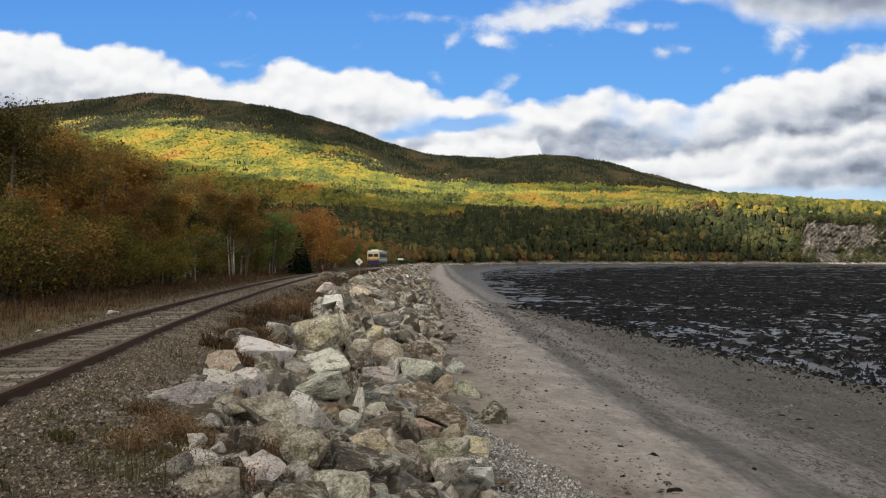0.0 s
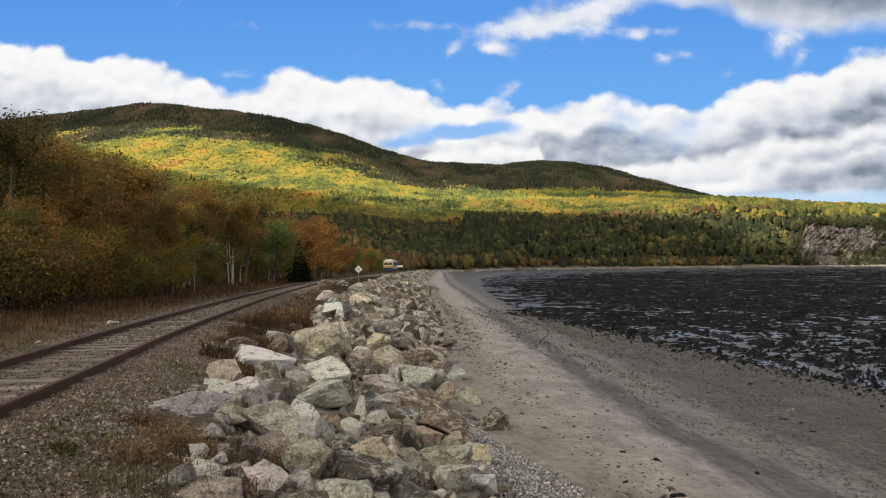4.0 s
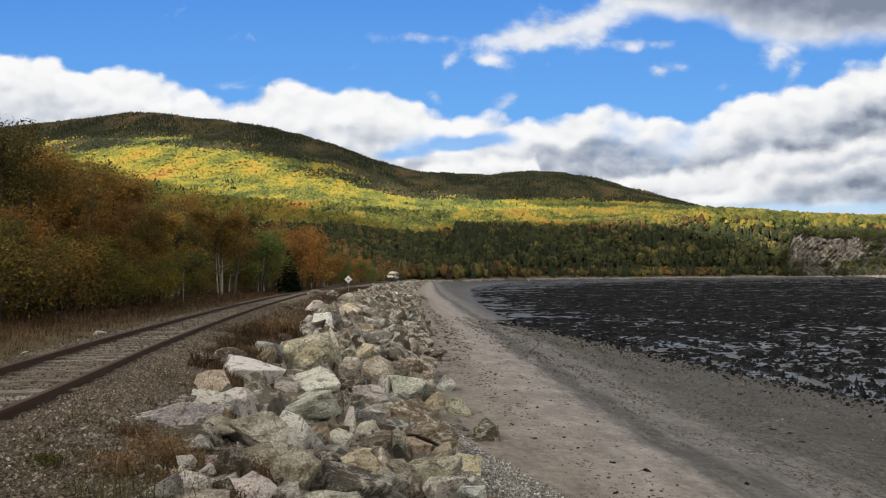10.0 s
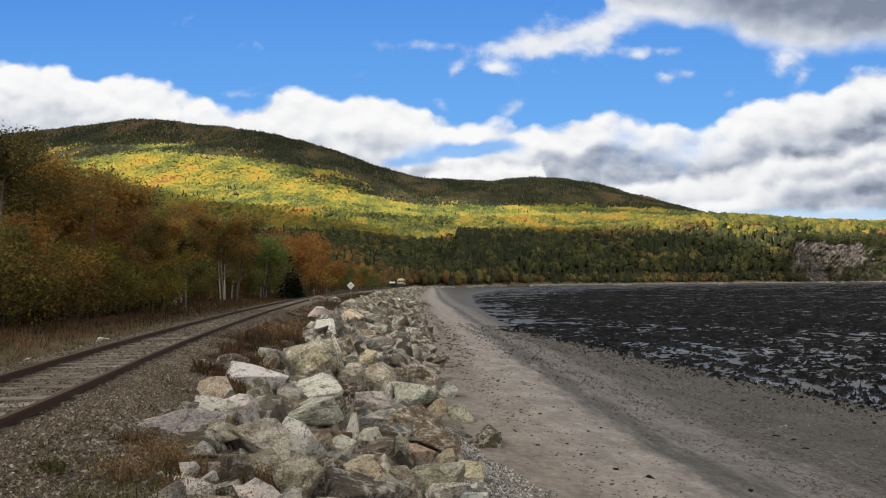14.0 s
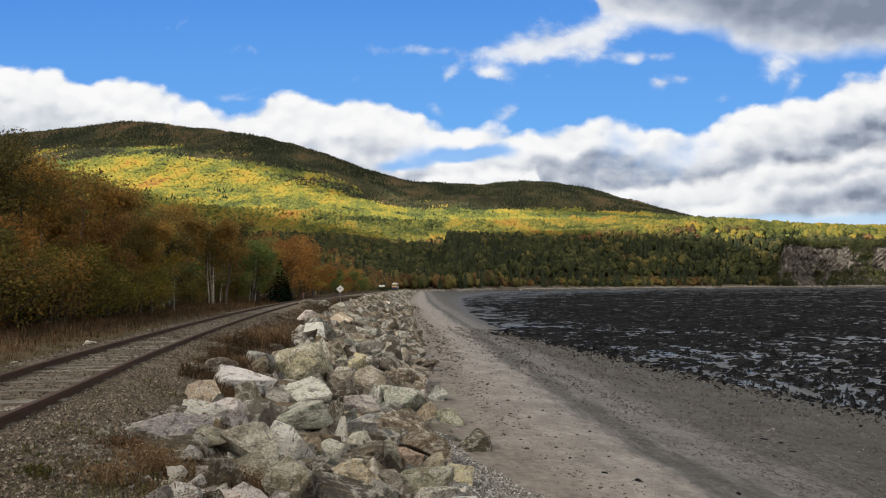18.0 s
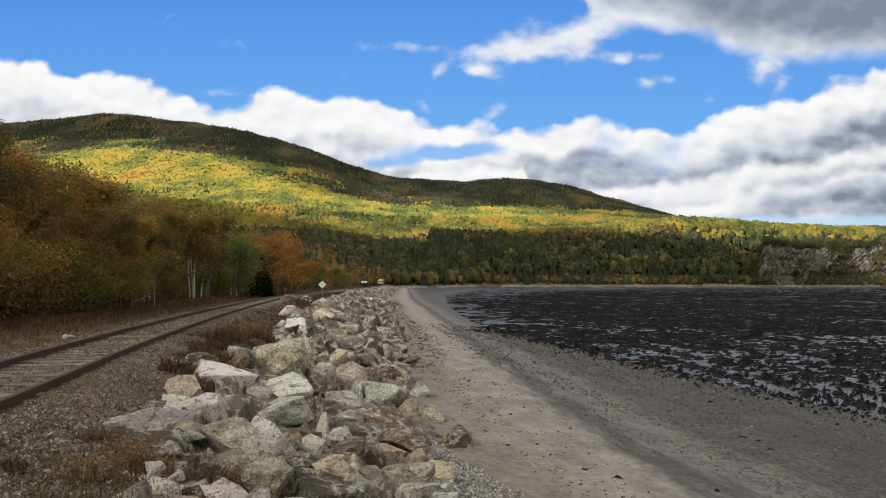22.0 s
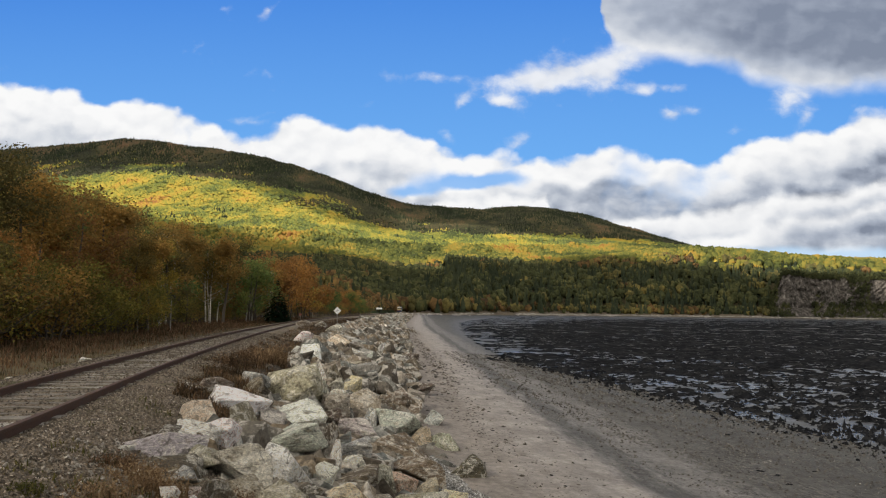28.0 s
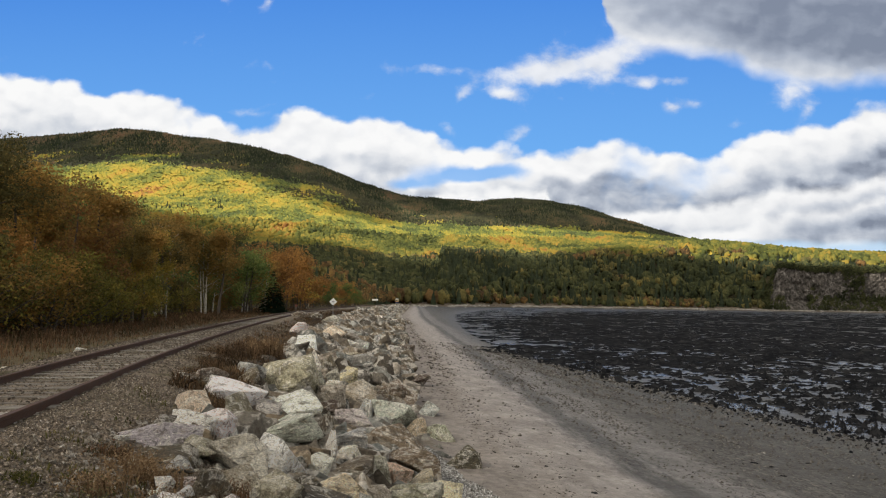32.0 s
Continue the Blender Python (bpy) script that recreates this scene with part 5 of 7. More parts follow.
boulder(-1.57, 14.05, -0.90, 0.13, 0.14, "brown")
boulder(-1.22, 15.57, -1.11, 0.36, 0.26, "pink")
boulder(-1.13, 13.11, -1.03, 0.30, 0.23, "bluegrey")
boulder(-0.94, 12.05, -1.04, 0.20, 0.13, "pale")
# dark block added for the shaded flank of the grey block beside it
boulder(-1.52, 12.70, -0.86, 0.15, 0.32, "dark")
boulder(-1.24, 11.42, -0.89, 0.11, 0.27, "white")
boulder(-1.23, 10.38, -0.86, 0.13, 0.13, "pale")
boulder(-0.34, 15.29, -1.44, 0.65, 0.31, "brown")
boulder(-0.11, 13.34, -1.42, 0.45, 0.22, "brown")
boulder(-0.93, 10.99, -1.01, 0.35, 0.17, "brown")
boulder(-0.50, 11.17, -1.15, 0.16, 0.23, "olive")
boulder(-0.27, 11.66, -1.25, 0.20, 0.16, "orange")
boulder(0.06, 11.93, -1.39, 0.22, 0.15, "tan")
boulder(0.46, 11.81, -1.52, 0.24, 0.14, "cream")
boulder(-0.85, 9.63, -0.99, 0.32, 0.17, "yellow")
boulder(-1.19, 8.94, -0.83, 0.15, 0.13, "dark")
boulder(-0.43, 9.79, -1.12, 0.15, 0.13, "olive")
boulder(0.00, 10.32, -1.30, 0.37, 0.22, "olive")
boulder(-0.88, 8.21, -0.93, 0.42, 0.18, "dark")
boulder(-0.47, 8.96, -1.07, 0.19, 0.16, "pink")
boulder(0.12, 9.42, -1.29, 0.22, 0.16, "pale")
boulder(-0.23, 9.08, -1.15, 0.12, 0.14, "brown")
boulder(0.43, 9.69, -1.41, 0.19, 0.10, "white")
boulder(0.34, 22.49, -1.82, 0.32, 0.27, "bluegrey")
boulder(0.03, 18.55, -1.64, 0.24, 0.19, "tan")
boulder(0.61, 18.55, -1.83, 0.35, 0.21, "olive")
boulder(0.86, 15.59, -1.84, 0.40, 0.19, "dark")
boulder(-3.63, 17.49, -0.28, 0.26, 0.18, "bluegrey")
boulder(-3.45, 15.96, -0.31, 0.29, 0.17, "brown")
boulder(-2.96, 18.10, -0.58, 0.68, 0.44, "olive")
boulder(-3.23, 21.22, -0.52, 0.27, 0.26, "lichen")
boulder(-2.99, 23.27, -0.65, 0.25, 0.43, "white")
boulder(-2.56, 19.57, -0.74, 0.28, 0.25, "lichen")
boulder(-2.73, 24.27, -0.78, 0.37, 0.38, "brown")
boulder(-2.37, 21.72, -0.85, 0.25, 0.22, "grey")
boulder(-2.12, 20.30, -0.90, 0.22, 0.13, "pale")
boulder(-2.06, 23.30, -0.99, 0.32, 0.35, "yellow")
boulder(-2.28, 29.74, -1.05, 0.49, 0.38, "olive")
boulder(-3.17, 36.94, -0.89, 0.43, 0.35, "white")
boulder(-2.64, 38.14, -1.08, 0.36, 0.41, "pale")
boulder(-2.36, 42.47, -1.23, 0.67, 0.46, "dark")
boulder(-1.43, 27.24, -1.29, 0.33, 0.23, "brown")
boulder(-0.83, 24.35, -1.47, 0.47, 0.30, "brown")
boulder(-0.93, 21.50, -1.36, 0.24, 0.26, "dark")
boulder(-0.29, 24.40, -1.66, 0.35, 0.26, "brown")
boulder(-1.38, 32.62, -1.41, 0.45, 0.30, "pale")
boulder(-4.03, 28.89, -0.41, 0.52, 0.37, "white")
boulder(-4.10, 25.66, -0.29, 0.24, 0.18, "dark")
boulder(-5.86, 39.15, -0.21, 0.44, 0.34, "pale")
boulder(-4.98, 37.88, -0.30, 0.38, 0.31, "brown")
boulder(-4.19, 39.09, -0.58, 0.67, 0.56, "tan")
boulder(-0.40, 47.08, -1.83, 0.39, 0.49, "dark")
boulder(-1.20, 45.88, -1.62, 0.43, 0.33, "dark")
boulder(0.04, 30.32, -1.83, 0.48, 0.30, "dark")
boulder(-3.39, 71.54, -1.47, 0.67, 0.62, "white")
boulder(-3.83, 49.81, -0.89, 0.79, 0.36, "brown")
boulder(-2.71, 48.92, -1.23, 0.49, 0.35, "pale")
boulder(-3.88, 15.00, -0.19, 0.27, 0.15, "brown")
boulder(-4.10, 14.27, -0.13, 0.26, 0.12, "dark")
boulder(-6.20, 68.07, -0.54, 0.69, 0.54, "brown")
boulder(-5.73, 80.76, -0.91, 0.81, 0.64, "brown")
boulder(-5.50, 103.86, -1.27, 0.97, 0.67, "pale")
boulder(-3.47, 103.48, -1.82, 1.04, 0.75, "dark")
boulder(-6.45, 59.16, -0.29, 0.64, 0.47, "grey")
boulder(-2.02, 63.82, -1.74, 0.60, 0.46, "brown")
boulder(-0.67, 34.49, -1.68, 0.32, 0.22, "brown")
boulder(-1.24, 118.35, -1.97, 0.51, 0.51, "dark")
boulder(-10.14, 68.95, -0.10, 0.60, 0.35, "brown")
boulder(-9.03, 70.71, -0.21, 0.66, 0.41, "dark")


def build_riprap():
    rng = random.Random(12)
    placed = []
    y = 5.0
    while y < 430:
        near = y < 16
        grow = (0.62 if near else 1.0) + max(0, y - 60) / 380
        crest, toe = berm_frame(y)
        width = toe - crest
        k = max(4, int(width / (0.50 * grow)))
        for q in range(k):
            t = (q + rng.uniform(0.15, 0.85)) / k
            x = crest + (0.25 if near else 0.1) + t * (width * (0.80 if near else 1.0) - 0.2)
            yy = y + rng.uniform(-0.3, 0.3) * grow
            size = rng.choice((0.20, 0.26, 0.32, 0.38, 0.46, 0.58)) * grow * (0.8 if t > 0.75 else 1.0)
            z = float(ground_z(x, yy)) + size * (rng.uniform(-1.05, -0.65) if y < 24 else rng.uniform(-0.65, 0.20) - (0.35 if t < 0.3 else 0.0))
            # fillers from y 8 to 24 toned dark, painting in the gaps' shade
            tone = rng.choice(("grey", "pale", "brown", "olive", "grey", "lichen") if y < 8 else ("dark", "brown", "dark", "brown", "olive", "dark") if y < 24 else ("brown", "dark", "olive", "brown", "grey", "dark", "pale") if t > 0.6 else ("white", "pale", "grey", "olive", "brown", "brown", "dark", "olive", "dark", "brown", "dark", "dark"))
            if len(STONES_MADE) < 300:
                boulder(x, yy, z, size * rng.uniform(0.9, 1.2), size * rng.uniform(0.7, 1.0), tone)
            else:
                placed.append((rng.randrange(6), Matrix.LocRotScale((x, yy, z), Euler([rng.uniform(0, 6.28) for _ in range(3)]),
                               (size * rng.uniform(0.9, 1.3), size * rng.uniform(0.8, 1.15), size * rng.uniform(0.7, 1.0)))))
        y += (0.42 if near else 0.52) * grow
    simple = [stone_mesh("boulder_far", 300 + q, 12, cuts=1, rough=0.08, flat=0.9, split=0) for q in range(6)]
    data = []
    for me in simple:
        me.calc_loop_triangles()
        data.append((np.array([v.co for v in me.vertices]), np.array([t.vertices for t in me.loop_triangles])))
        bpy.data.meshes.remove(me)
    far_v, far_f, base = [], [], 0
    for q, m in placed:
        v, f = data[q]
        mm = np.array(m)
        far_v.append(v @ mm[:3, :3].T + mm[:3, 3])
        far_f.append(f + base)
        base += len(v)
    me = mesh_from("riprap", np.concatenate(far_v), np.concatenate(far_f), [MAT["rock_far"]])
    tagged(new("riprap", me), "bank of piled grey and brown riprap boulders", "boulders", kind="stuff")
    print("far stones", len(placed))


def rock_far_material():
    m = Nodes("riprap_far")
    p, r = m.pos(), m.island()
    kind = m.math("FRACT", m.math("MULTIPLY", r, 7.31))
    base = m.ramp(r, [(0.0, (0.036, 0.031, 0.024)), (0.35, (0.080, 0.068, 0.054)), (0.62, (0.150, 0.136, 0.115)), (0.85, (0.261, 0.243, 0.213)), (1.0, (0.38, 0.362, 0.328))])
    base = m.mix(m.span(kind, 0.55, 0.9, 0.0, 0.5), base, (0.34, 0.26, 0.17))
    base = m.mix(m.span(kind, 0.35, 0.05, 0.0, 0.45), base, (0.29, 0.31, 0.29))
    big, fine = m.noise(p, 1.9, 6, 0.68, 0.6), m.noise(p, 13, 5, 0.72)
    col = m.mix(m.math("MULTIPLY", m.span(big, 0.47, 0.42), 0.8), base, (0.085, 0.07, 0.055))
    col = m.mix(m.math("MULTIPLY", m.span(big, 0.54, 0.59), 0.65), col, (0.60, 0.56, 0.50))
    col = m.mix(1.0, col, m.ramp(fine, [(0.32, (0.6, 0.6, 0.6)), (0.68, (1.6, 1.6, 1.6))]), "MULTIPLY")
    return m.surface(col, 0.88, m.bump(m.math("ADD", m.noise(p, 4, 6, 0.68), m.math("MULTIPLY", fine, 0.3)), 1.0, 0.12), spec=0.15)


MAT["rock_far"] = rock_far_material()
build_riprap()


# ---- trees beside the line ----


def tree_parts(name, seed, height, crown_low, spread, leaf_mat, bark, leaves=2200, leaf=0.16, stems=1, lean=0.06):
    rng = np.random.RandomState(seed)
    root = new(name)
    tv, tf, base = [], [], 0
    tips = []
    for s in range(stems):
        off = np.array([rng.uniform(-0.5, 0.5), rng.uniform(-0.5, 0.5), 0]) * (stems > 1)
        top = off * 1.8 + np.array([rng.normal(0, lean), rng.normal(0, lean), 0]) * height + np.array([0, 0, height * rng.uniform(0.86, 1.0)])
        path = [off + (top - off) * t + np.array([math.sin(t * 5 + seed), math.cos(t * 4 + seed), 0]) * 0.10 * t * (1 - t) * 4 for t in np.linspace(0, 1, 7)]
        r0 = (0.016 * height + 0.02) / (1 + 0.35 * (stems - 1))
        rad = [r0 * (1 - 0.9 * t) + 0.008 for t in np.linspace(0, 1, 7)]
        path[0] = path[0] - np.array([0, 0, 0.3])
        v, f = tube_arrays(path, rad, 6)
        tv.append(v); tf.append(f + base); base += len(v)
        for q in range(9):
            t = rng.uniform(crown_low * 0.9, 0.95)
            p = off + (top - off) * t
            a = rng.uniform(0, 6.283)
            L = spread * (1.15 - 0.75 * t) * rng.uniform(0.6, 1.15)
            end = p + np.array([math.cos(a) * L, math.sin(a) * L, L * rng.uniform(0.35, 0.9)])
            v, f = tube_arrays([p, (p + end) / 2 + (0, 0, -0.06 * L), end], [r0 * 0.35 * (1 - t) + 0.012, r0 * 0.2 * (1 - t) + 0.009, 0.005], 4)
            tv.append(v); tf.append(f + base); base += len(v)
            tips += [end, (p + end) / 2]
        tips += [path[-1], path[-2]]
    part("trunk", mesh_from("trunk", np.concatenate(tv), np.concatenate(tf), [MAT[bark]], True), None, root)
    # crown: leaf clumps round the limb ends and through an uneven volume
    tips = np.array(tips)
    clumps = len(tips) * 2
    c = np.concatenate([tips, tips[rng.randint(len(tips), size=clumps)] + rng.normal(0, 0.24, (clumps, 3)) * spread * (0.6, 0.6, 0.5)])
    c = c[c[:, 2] > height * crown_low * 0.8]
    which = rng.randint(len(c), size=leaves)
    size = rng.uniform(0.18, 0.40, len(c))[which] * spread
    ball = rng.normal(0, 1, (leaves, 3))
    ball *= (rng.uniform(0, 1, leaves) ** 0.45 / np.linalg.norm(ball, axis=1))[:, None]
    p = c[which] + ball * size[:, None] * (1.05, 1.05, 0.85)
    nrm = rng.normal(0, 0.8, (leaves, 3)) + (0, 0, 0.9)
    nrm /= np.linalg.norm(nrm, axis=1, keepdims=True)
    a = np.cross(nrm, rng.normal(0, 1, (leaves, 3)))
    a /= np.linalg.norm(a, axis=1, keepdims=True)
    b = np.cross(nrm, a)
    w = leaf * rng.uniform(0.6, 1.4, (leaves, 1))
    quad = np.stack([p - a * w * 0.55, p - b * w * 0.32 + nrm * w * 0.1, p + a * w * 0.55, p + b * w * 0.32 + nrm * w * 0.1], 1).reshape(-1, 3)
    part("crown", mesh_from("crown", quad, np.arange(leaves * 4).reshape(-1, 4), [MAT[leaf_mat]]), None, root)
    return root


def spruce_parts(name, seed, height, width, needles=2600):
    rng = np.random.RandomState(seed)
    root = new(name)
    v, f = tube_arrays([(0, 0, -0.2), (0, 0, height * 0.5), (0, 0, height)], [0.10, 0.06, 0.01], 6)
    part("trunk", mesh_from("trunk", v, f, [MAT["bark"]], True), None, root)
    t = rng.uniform(0, 1, needles) ** 1.35
    t = np.floor(t * 16) / 16 + rng.uniform(0, 0.03, needles)
    a = rng.uniform(0, 6.283, needles)
    reach = (1 - t) * width * 0.5 * (0.75 + 0.25 * np.sin(a * 5 + t * 40)) * rng.uniform(0.25, 1.0, needles) ** 0.6 + 0.04
    z = 0.12 * height + t * 0.88 * height - reach * 0.35
    p = np.stack([np.cos(a) * reach, np.sin(a) * reach, z], -1)
    out = np.stack([np.cos(a), np.sin(a), np.full_like(a, -0.35)], -1)
    sid = np.stack([-np.sin(a), np.cos(a), rng.uniform(-0.4, 0.4, needles)], -1)
    L = (0.16 + 0.24 * (1 - t))[:, None] * rng.uniform(0.6, 1.2, (needles, 1))
    quad = np.stack([p - out * L * 0.5, p - sid * L * 0.3, p + out * L * 0.7, p + sid * L * 0.3], 1).reshape(-1, 3)
    part("crown", mesh_from("crown", quad, np.arange(needles * 4).reshape(-1, 4), [MAT["spruce"]]), None, root)
    return root


MAT["olive"] = leaf_material("olive_leaves", [(0.1, (0.050, 0.056, 0.028)), (0.5, (0.125, 0.105, 0.042)), (0.95, (0.300, 0.205, 0.062))])
MAT["shrub_olive"] = leaf_material("shrub_leaves", [(0.1, (0.056, 0.064, 0.025)), (0.5, (0.155, 0.147, 0.041)), (0.95, (0.392, 0.308, 0.069))])
KINDS = {}


def plant(kind, x, y, scale=1.0, turn=None, sink=0.0):
    src, label, cat = KINDS[kind]
    rng = random.Random(int(x * 131 + y * 17))
    m = pose(x, y, float(ground_z(x, y)) - sink, 0, 0, rng.uniform(0, 360) if turn is None else turn)
    if not src.get("used"):
        src["used"] = 1
        src.matrix_basis = m
        src.scale = (scale,) * 3
        return tagged(src, label, cat, "trees along the railway")
    ob = copy_thing(src, m)
    ob.scale = (scale,) * 3
    return ob


KINDS["aspen"] = (tree_parts("aspen_tree", 1, 8.5, 0.10, 2.7, "autumn", "bark", 5600, 0.165), "tall aspen with dull orange-brown autumn leaves", "tree")
KINDS["aspen_b"] = (tree_parts("aspen_tree", 2, 8.0, 0.08, 2.9, "orange", "bark", 5600, 0.165), "bushy aspen with rusty orange leaves", "tree")
KINDS["aspen_c"] = (tree_parts("aspen_tree", 12, 8.5, 0.10, 2.6, "olive", "bark", 8500, 0.115), "tall aspen with olive-brown thinning leaves", "tree")
KINDS["maple"] = (tree_parts("maple_tree", 3, 6.5, 0.06, 3.0, "orange", "bark", 4200, 0.23, 3), "low spreading maple with orange leaves", "tree")
KINDS["birch"] = (tree_parts("birch_tree", 4, 7.5, 0.30, 2.3, "autumn", "birch", 3600, 0.17, 3), "clump of white birches with brown-yellow leaves", "tree")
KINDS["yellow"] = (tree_parts("poplar_tree", 5, 6.5, 0.08, 1.9, "yellow", "bark", 5200, 0.125), "young poplar with golden yellow leaves", "tree")
KINDS["green"] = (tree_parts("alder_tree", 6, 6.0, 0.05, 2.5, "green", "bark", 3800, 0.19, 3), "leafy alder still dark green", "tree")
KINDS["shrub"] = (tree_parts("shrub", 7, 2.8, 0.02, 1.8, "shrub_olive", "bark", 4200, 0.10, 5), "olive-green roadside shrub at the forest edge", "shrub")
KINDS["shrub_b"] = (tree_parts("shrub", 8, 2.6, 0.02, 1.8, "autumn", "bark", 4200, 0.10, 5), "brownish autumn shrub at the forest edge", "shrub")
KINDS["spruce"] = (spruce_parts("spruce_tree", 9, 5.0, 4.3), "dark green young spruce", "tree")


def build_forest():
    rng = random.Random(77)
    # tall front trees of the near edge: place, kind, size
    for kind, x, y, s in (("aspen_c", -18.6, 34, 1.12), ("aspen_c", -20.6, 35.5, 1.05), ("aspen", -19.3, 39, 0.98), ("aspen_b", -18.0, 41, 0.86), ("aspen", -17.6, 44, 0.93),
                          ("aspen_c", -17.9, 48, 0.80), ("aspen", -17.3, 50, 0.74), ("aspen_b", -20.4, 46, 1.05), ("yellow", -18.9, 55, 0.9), ("aspen_c", -20.6, 43, 1.05),
                          ("birch", -23.2, 70, 1.15), ("birch", -24.0, 74, 1.15), ("aspen", -22.9, 77, 1.08), ("birch", -22.0, 82, 1.0), ("aspen", -20.6, 82, 1.05),
                          ("yellow", -21.4, 62, 1.0), ("aspen_b", -18.0, 32.5, 0.62), ("yellow", -17.6, 49, 0.78), ("green", -20.3, 92, 1.2), ("shrub_b", -16.9, 31, 1.2), ("shrub", -17.9, 42, 1.3), ("birch", -22.4, 88, 1.0), ("birch", -21.0, 96, 0.95), ("green", -20.6, 98, 1.2), ("birch", -19.6, 100, 0.9),
                          ("aspen_c", -22.8, 47, 1.08), ("green", -24.0, 52, 1.35), ("aspen", -25.0, 56, 1.12), ("aspen_c", -21.6, 52, 0.98), ("aspen_c", -23.0, 58, 1.05), ("aspen_c", -20.0, 57, 0.86), ("green", -22.8, 63, 1.3),
                          ("aspen", -24.6, 66, 1.12), ("aspen_c", -21.0, 66, 0.92), ("aspen_b", -26.0, 72, 1.15), ("aspen", -25.0, 80, 1.2), ("green", -24.5, 87, 1.5), ("aspen_b", -24.5, 92, 1.2), ("aspen", -23.5, 99, 1.2),
                          ("maple", -23.4, 108, 1.3), ("maple", -20.4, 112, 1.25), ("maple", -20.6, 122, 1.35), ("maple", -20.2, 132, 1.35), ("yellow", -21.2, 150, 1.2)):
        plant(kind, x, y, s)
    y = 23.0
    while y < 108:
        edge = 10.3 if y < 75 else 10.3 - (y - 75) * 0.06
        for row in range(2):
            x = float(track_x(y)) - edge - row * 1.7 - rng.uniform(0, 1.0)
            bearing = x / y
            open_view = y > 40 and (-0.352 < bearing < -0.31 or -0.29 < bearing < -0.245 or -0.232 < bearing < -0.20)
            if bearing > -0.70 and not open_view:
                plant(rng.choice(("shrub", "shrub_b", "shrub")), x, y + rng.uniform(-0.6, 0.6), rng.uniform(0.6, 1.15) * (0.8 + 0.3 * row) * (1.25 if bearing < -0.36 else 1.0))
        y += 1.7 + y * 0.012
    y = 23.0
    while y < 58:
        x = float(track_x(y)) - (9.3 if y < 36 else 8.2) - rng.uniform(0, 1.0)
        if x / y < -0.345 and x / y > -0.70:
            plant(rng.choice(("shrub", "shrub", "shrub_b")), x, y, rng.uniform(0.75, 1.35))
        y += 0.95
    y = 21.0
    while y < 330:
        edge = float(np.interp(y, (20, 34, 60, 75, 110, 190, 330), (11.5, 11.5, 11.5, 11.5, 8.5, 6.5, 5.5)))
        for row in range(3):
            x = float(track_x(y)) - edge - row * 3.0 - rng.uniform(0, 1.6)
            if x / y < -0.72:
                continue
            if row == 0:
                kind = rng.choice(("shrub", "shrub_b", "shrub", "shrub_b")) if y < 105 else rng.choice(("shrub_b", "maple", "shrub_b", "green"))
                s = rng.uniform(0.7, 1.2)
            elif row == 1 and y < 90:
                kind, s = rng.choice(("shrub", "green", "shrub_b", "yellow")), rng.uniform(0.75, 1.05)
            elif y > 105:
                kind, s = rng.choice(("maple", "aspen_b", "maple", "maple", "green", "yellow")), rng.uniform(0.9, 1.2)
            else:
                kind, s = rng.choice(("aspen", "aspen_b", "aspen", "green", "birch")), rng.uniform(0.8, 1.0)
            plant(kind, x, y + rng.uniform(-1.2, 1.2), s)
        y += 2.6 + y * 0.022


build_forest()
plant("spruce", -17.9, 97.5, 1.08)
plant("spruce", -17.2, 98.5, 0.62)

# ---- signs ----


def build_diamond():
    s = tagged(new("railway_sign"), "white diamond railway sign on a thin steel post", "sign")
    s.matrix_basis = pose(-9.95, 93, float(ground_z(-9.95, 93)), 0, 0, 6)
    h = 1.18 - float(ground_z(-9.95, 93))
    bm = bmesh.new()
    bmesh.ops.create_cone(bm, cap_ends=True, segments=10, radius1=0.035, radius2=0.035, depth=h + 0.5, matrix=pose(0, 0.03, h / 2 + 0.05))
    part("post", bm, MAT["post"], s)
    bm = box_bm((-0.32, -0.008, -0.32, 0.32, 0.008, 0.32), bevel=0.004)
    bmesh.ops.transform(bm, matrix=pose(0, -0.02, h, 0, 45, 0), verts=bm.verts[:])
    part("panel", bm, MAT["white_paint"], s)
    bm = box_bm((-0.14, -0.036, h - 0.06, 0.14, -0.030, h - 0.01), (-0.10, -0.036, h + 0.03, 0.10, -0.030, h + 0.08))
    part("marking", bm, MAT["dark"], s, "dark bars of unreadable writing")
    return s


def build_board():
    x, y = -11.9, 220
    s = tagged(new("station_board"), "small white board on dark posts beside the line", "sign")
    g = float(ground_z(x, y))
    s.matrix_basis = pose(x, y, g, 0, 0, 3)
    top = 2.05 - g
    part("panel", box_bm((-0.8, -0.02, top - 0.5, 0.8, 0.02, top), bevel=0.01), MAT["white_paint"], s)
    for q in (-0.6, 0.6):
        part("post", box_bm((q - 0.05, 0.025, -0.4, q + 0.05, 0.10, top - 0.05)), MAT["dark"], s)
    return s


build_diamond()
build_board()


def build_marker(x, y, high, wide, plate, label, tall_plate):
    s = tagged(new("line_marker"), label, "sign")
    s.matrix_basis = pose(x, y, float(ground_z(x, y)), 0, 0, 8)
    bm = bmesh.new()
    bmesh.ops.create_cone(bm, cap_ends=True, segments=8, radius1=0.03, radius2=0.03, depth=high + 0.3, matrix=pose(0, 0.03, high / 2 - 0.15))
    part("post", bm, MAT["post"], s)
    part("plate", box_bm((-wide / 2, -0.03, high - tall_plate, wide / 2, -0.005, high), bevel=0.006), MAT[plate], s)
    return s


build_marker(-16.9, 110, 1.0, 0.36, "red_paint", "small faded red marker plate beside the line", 0.28)
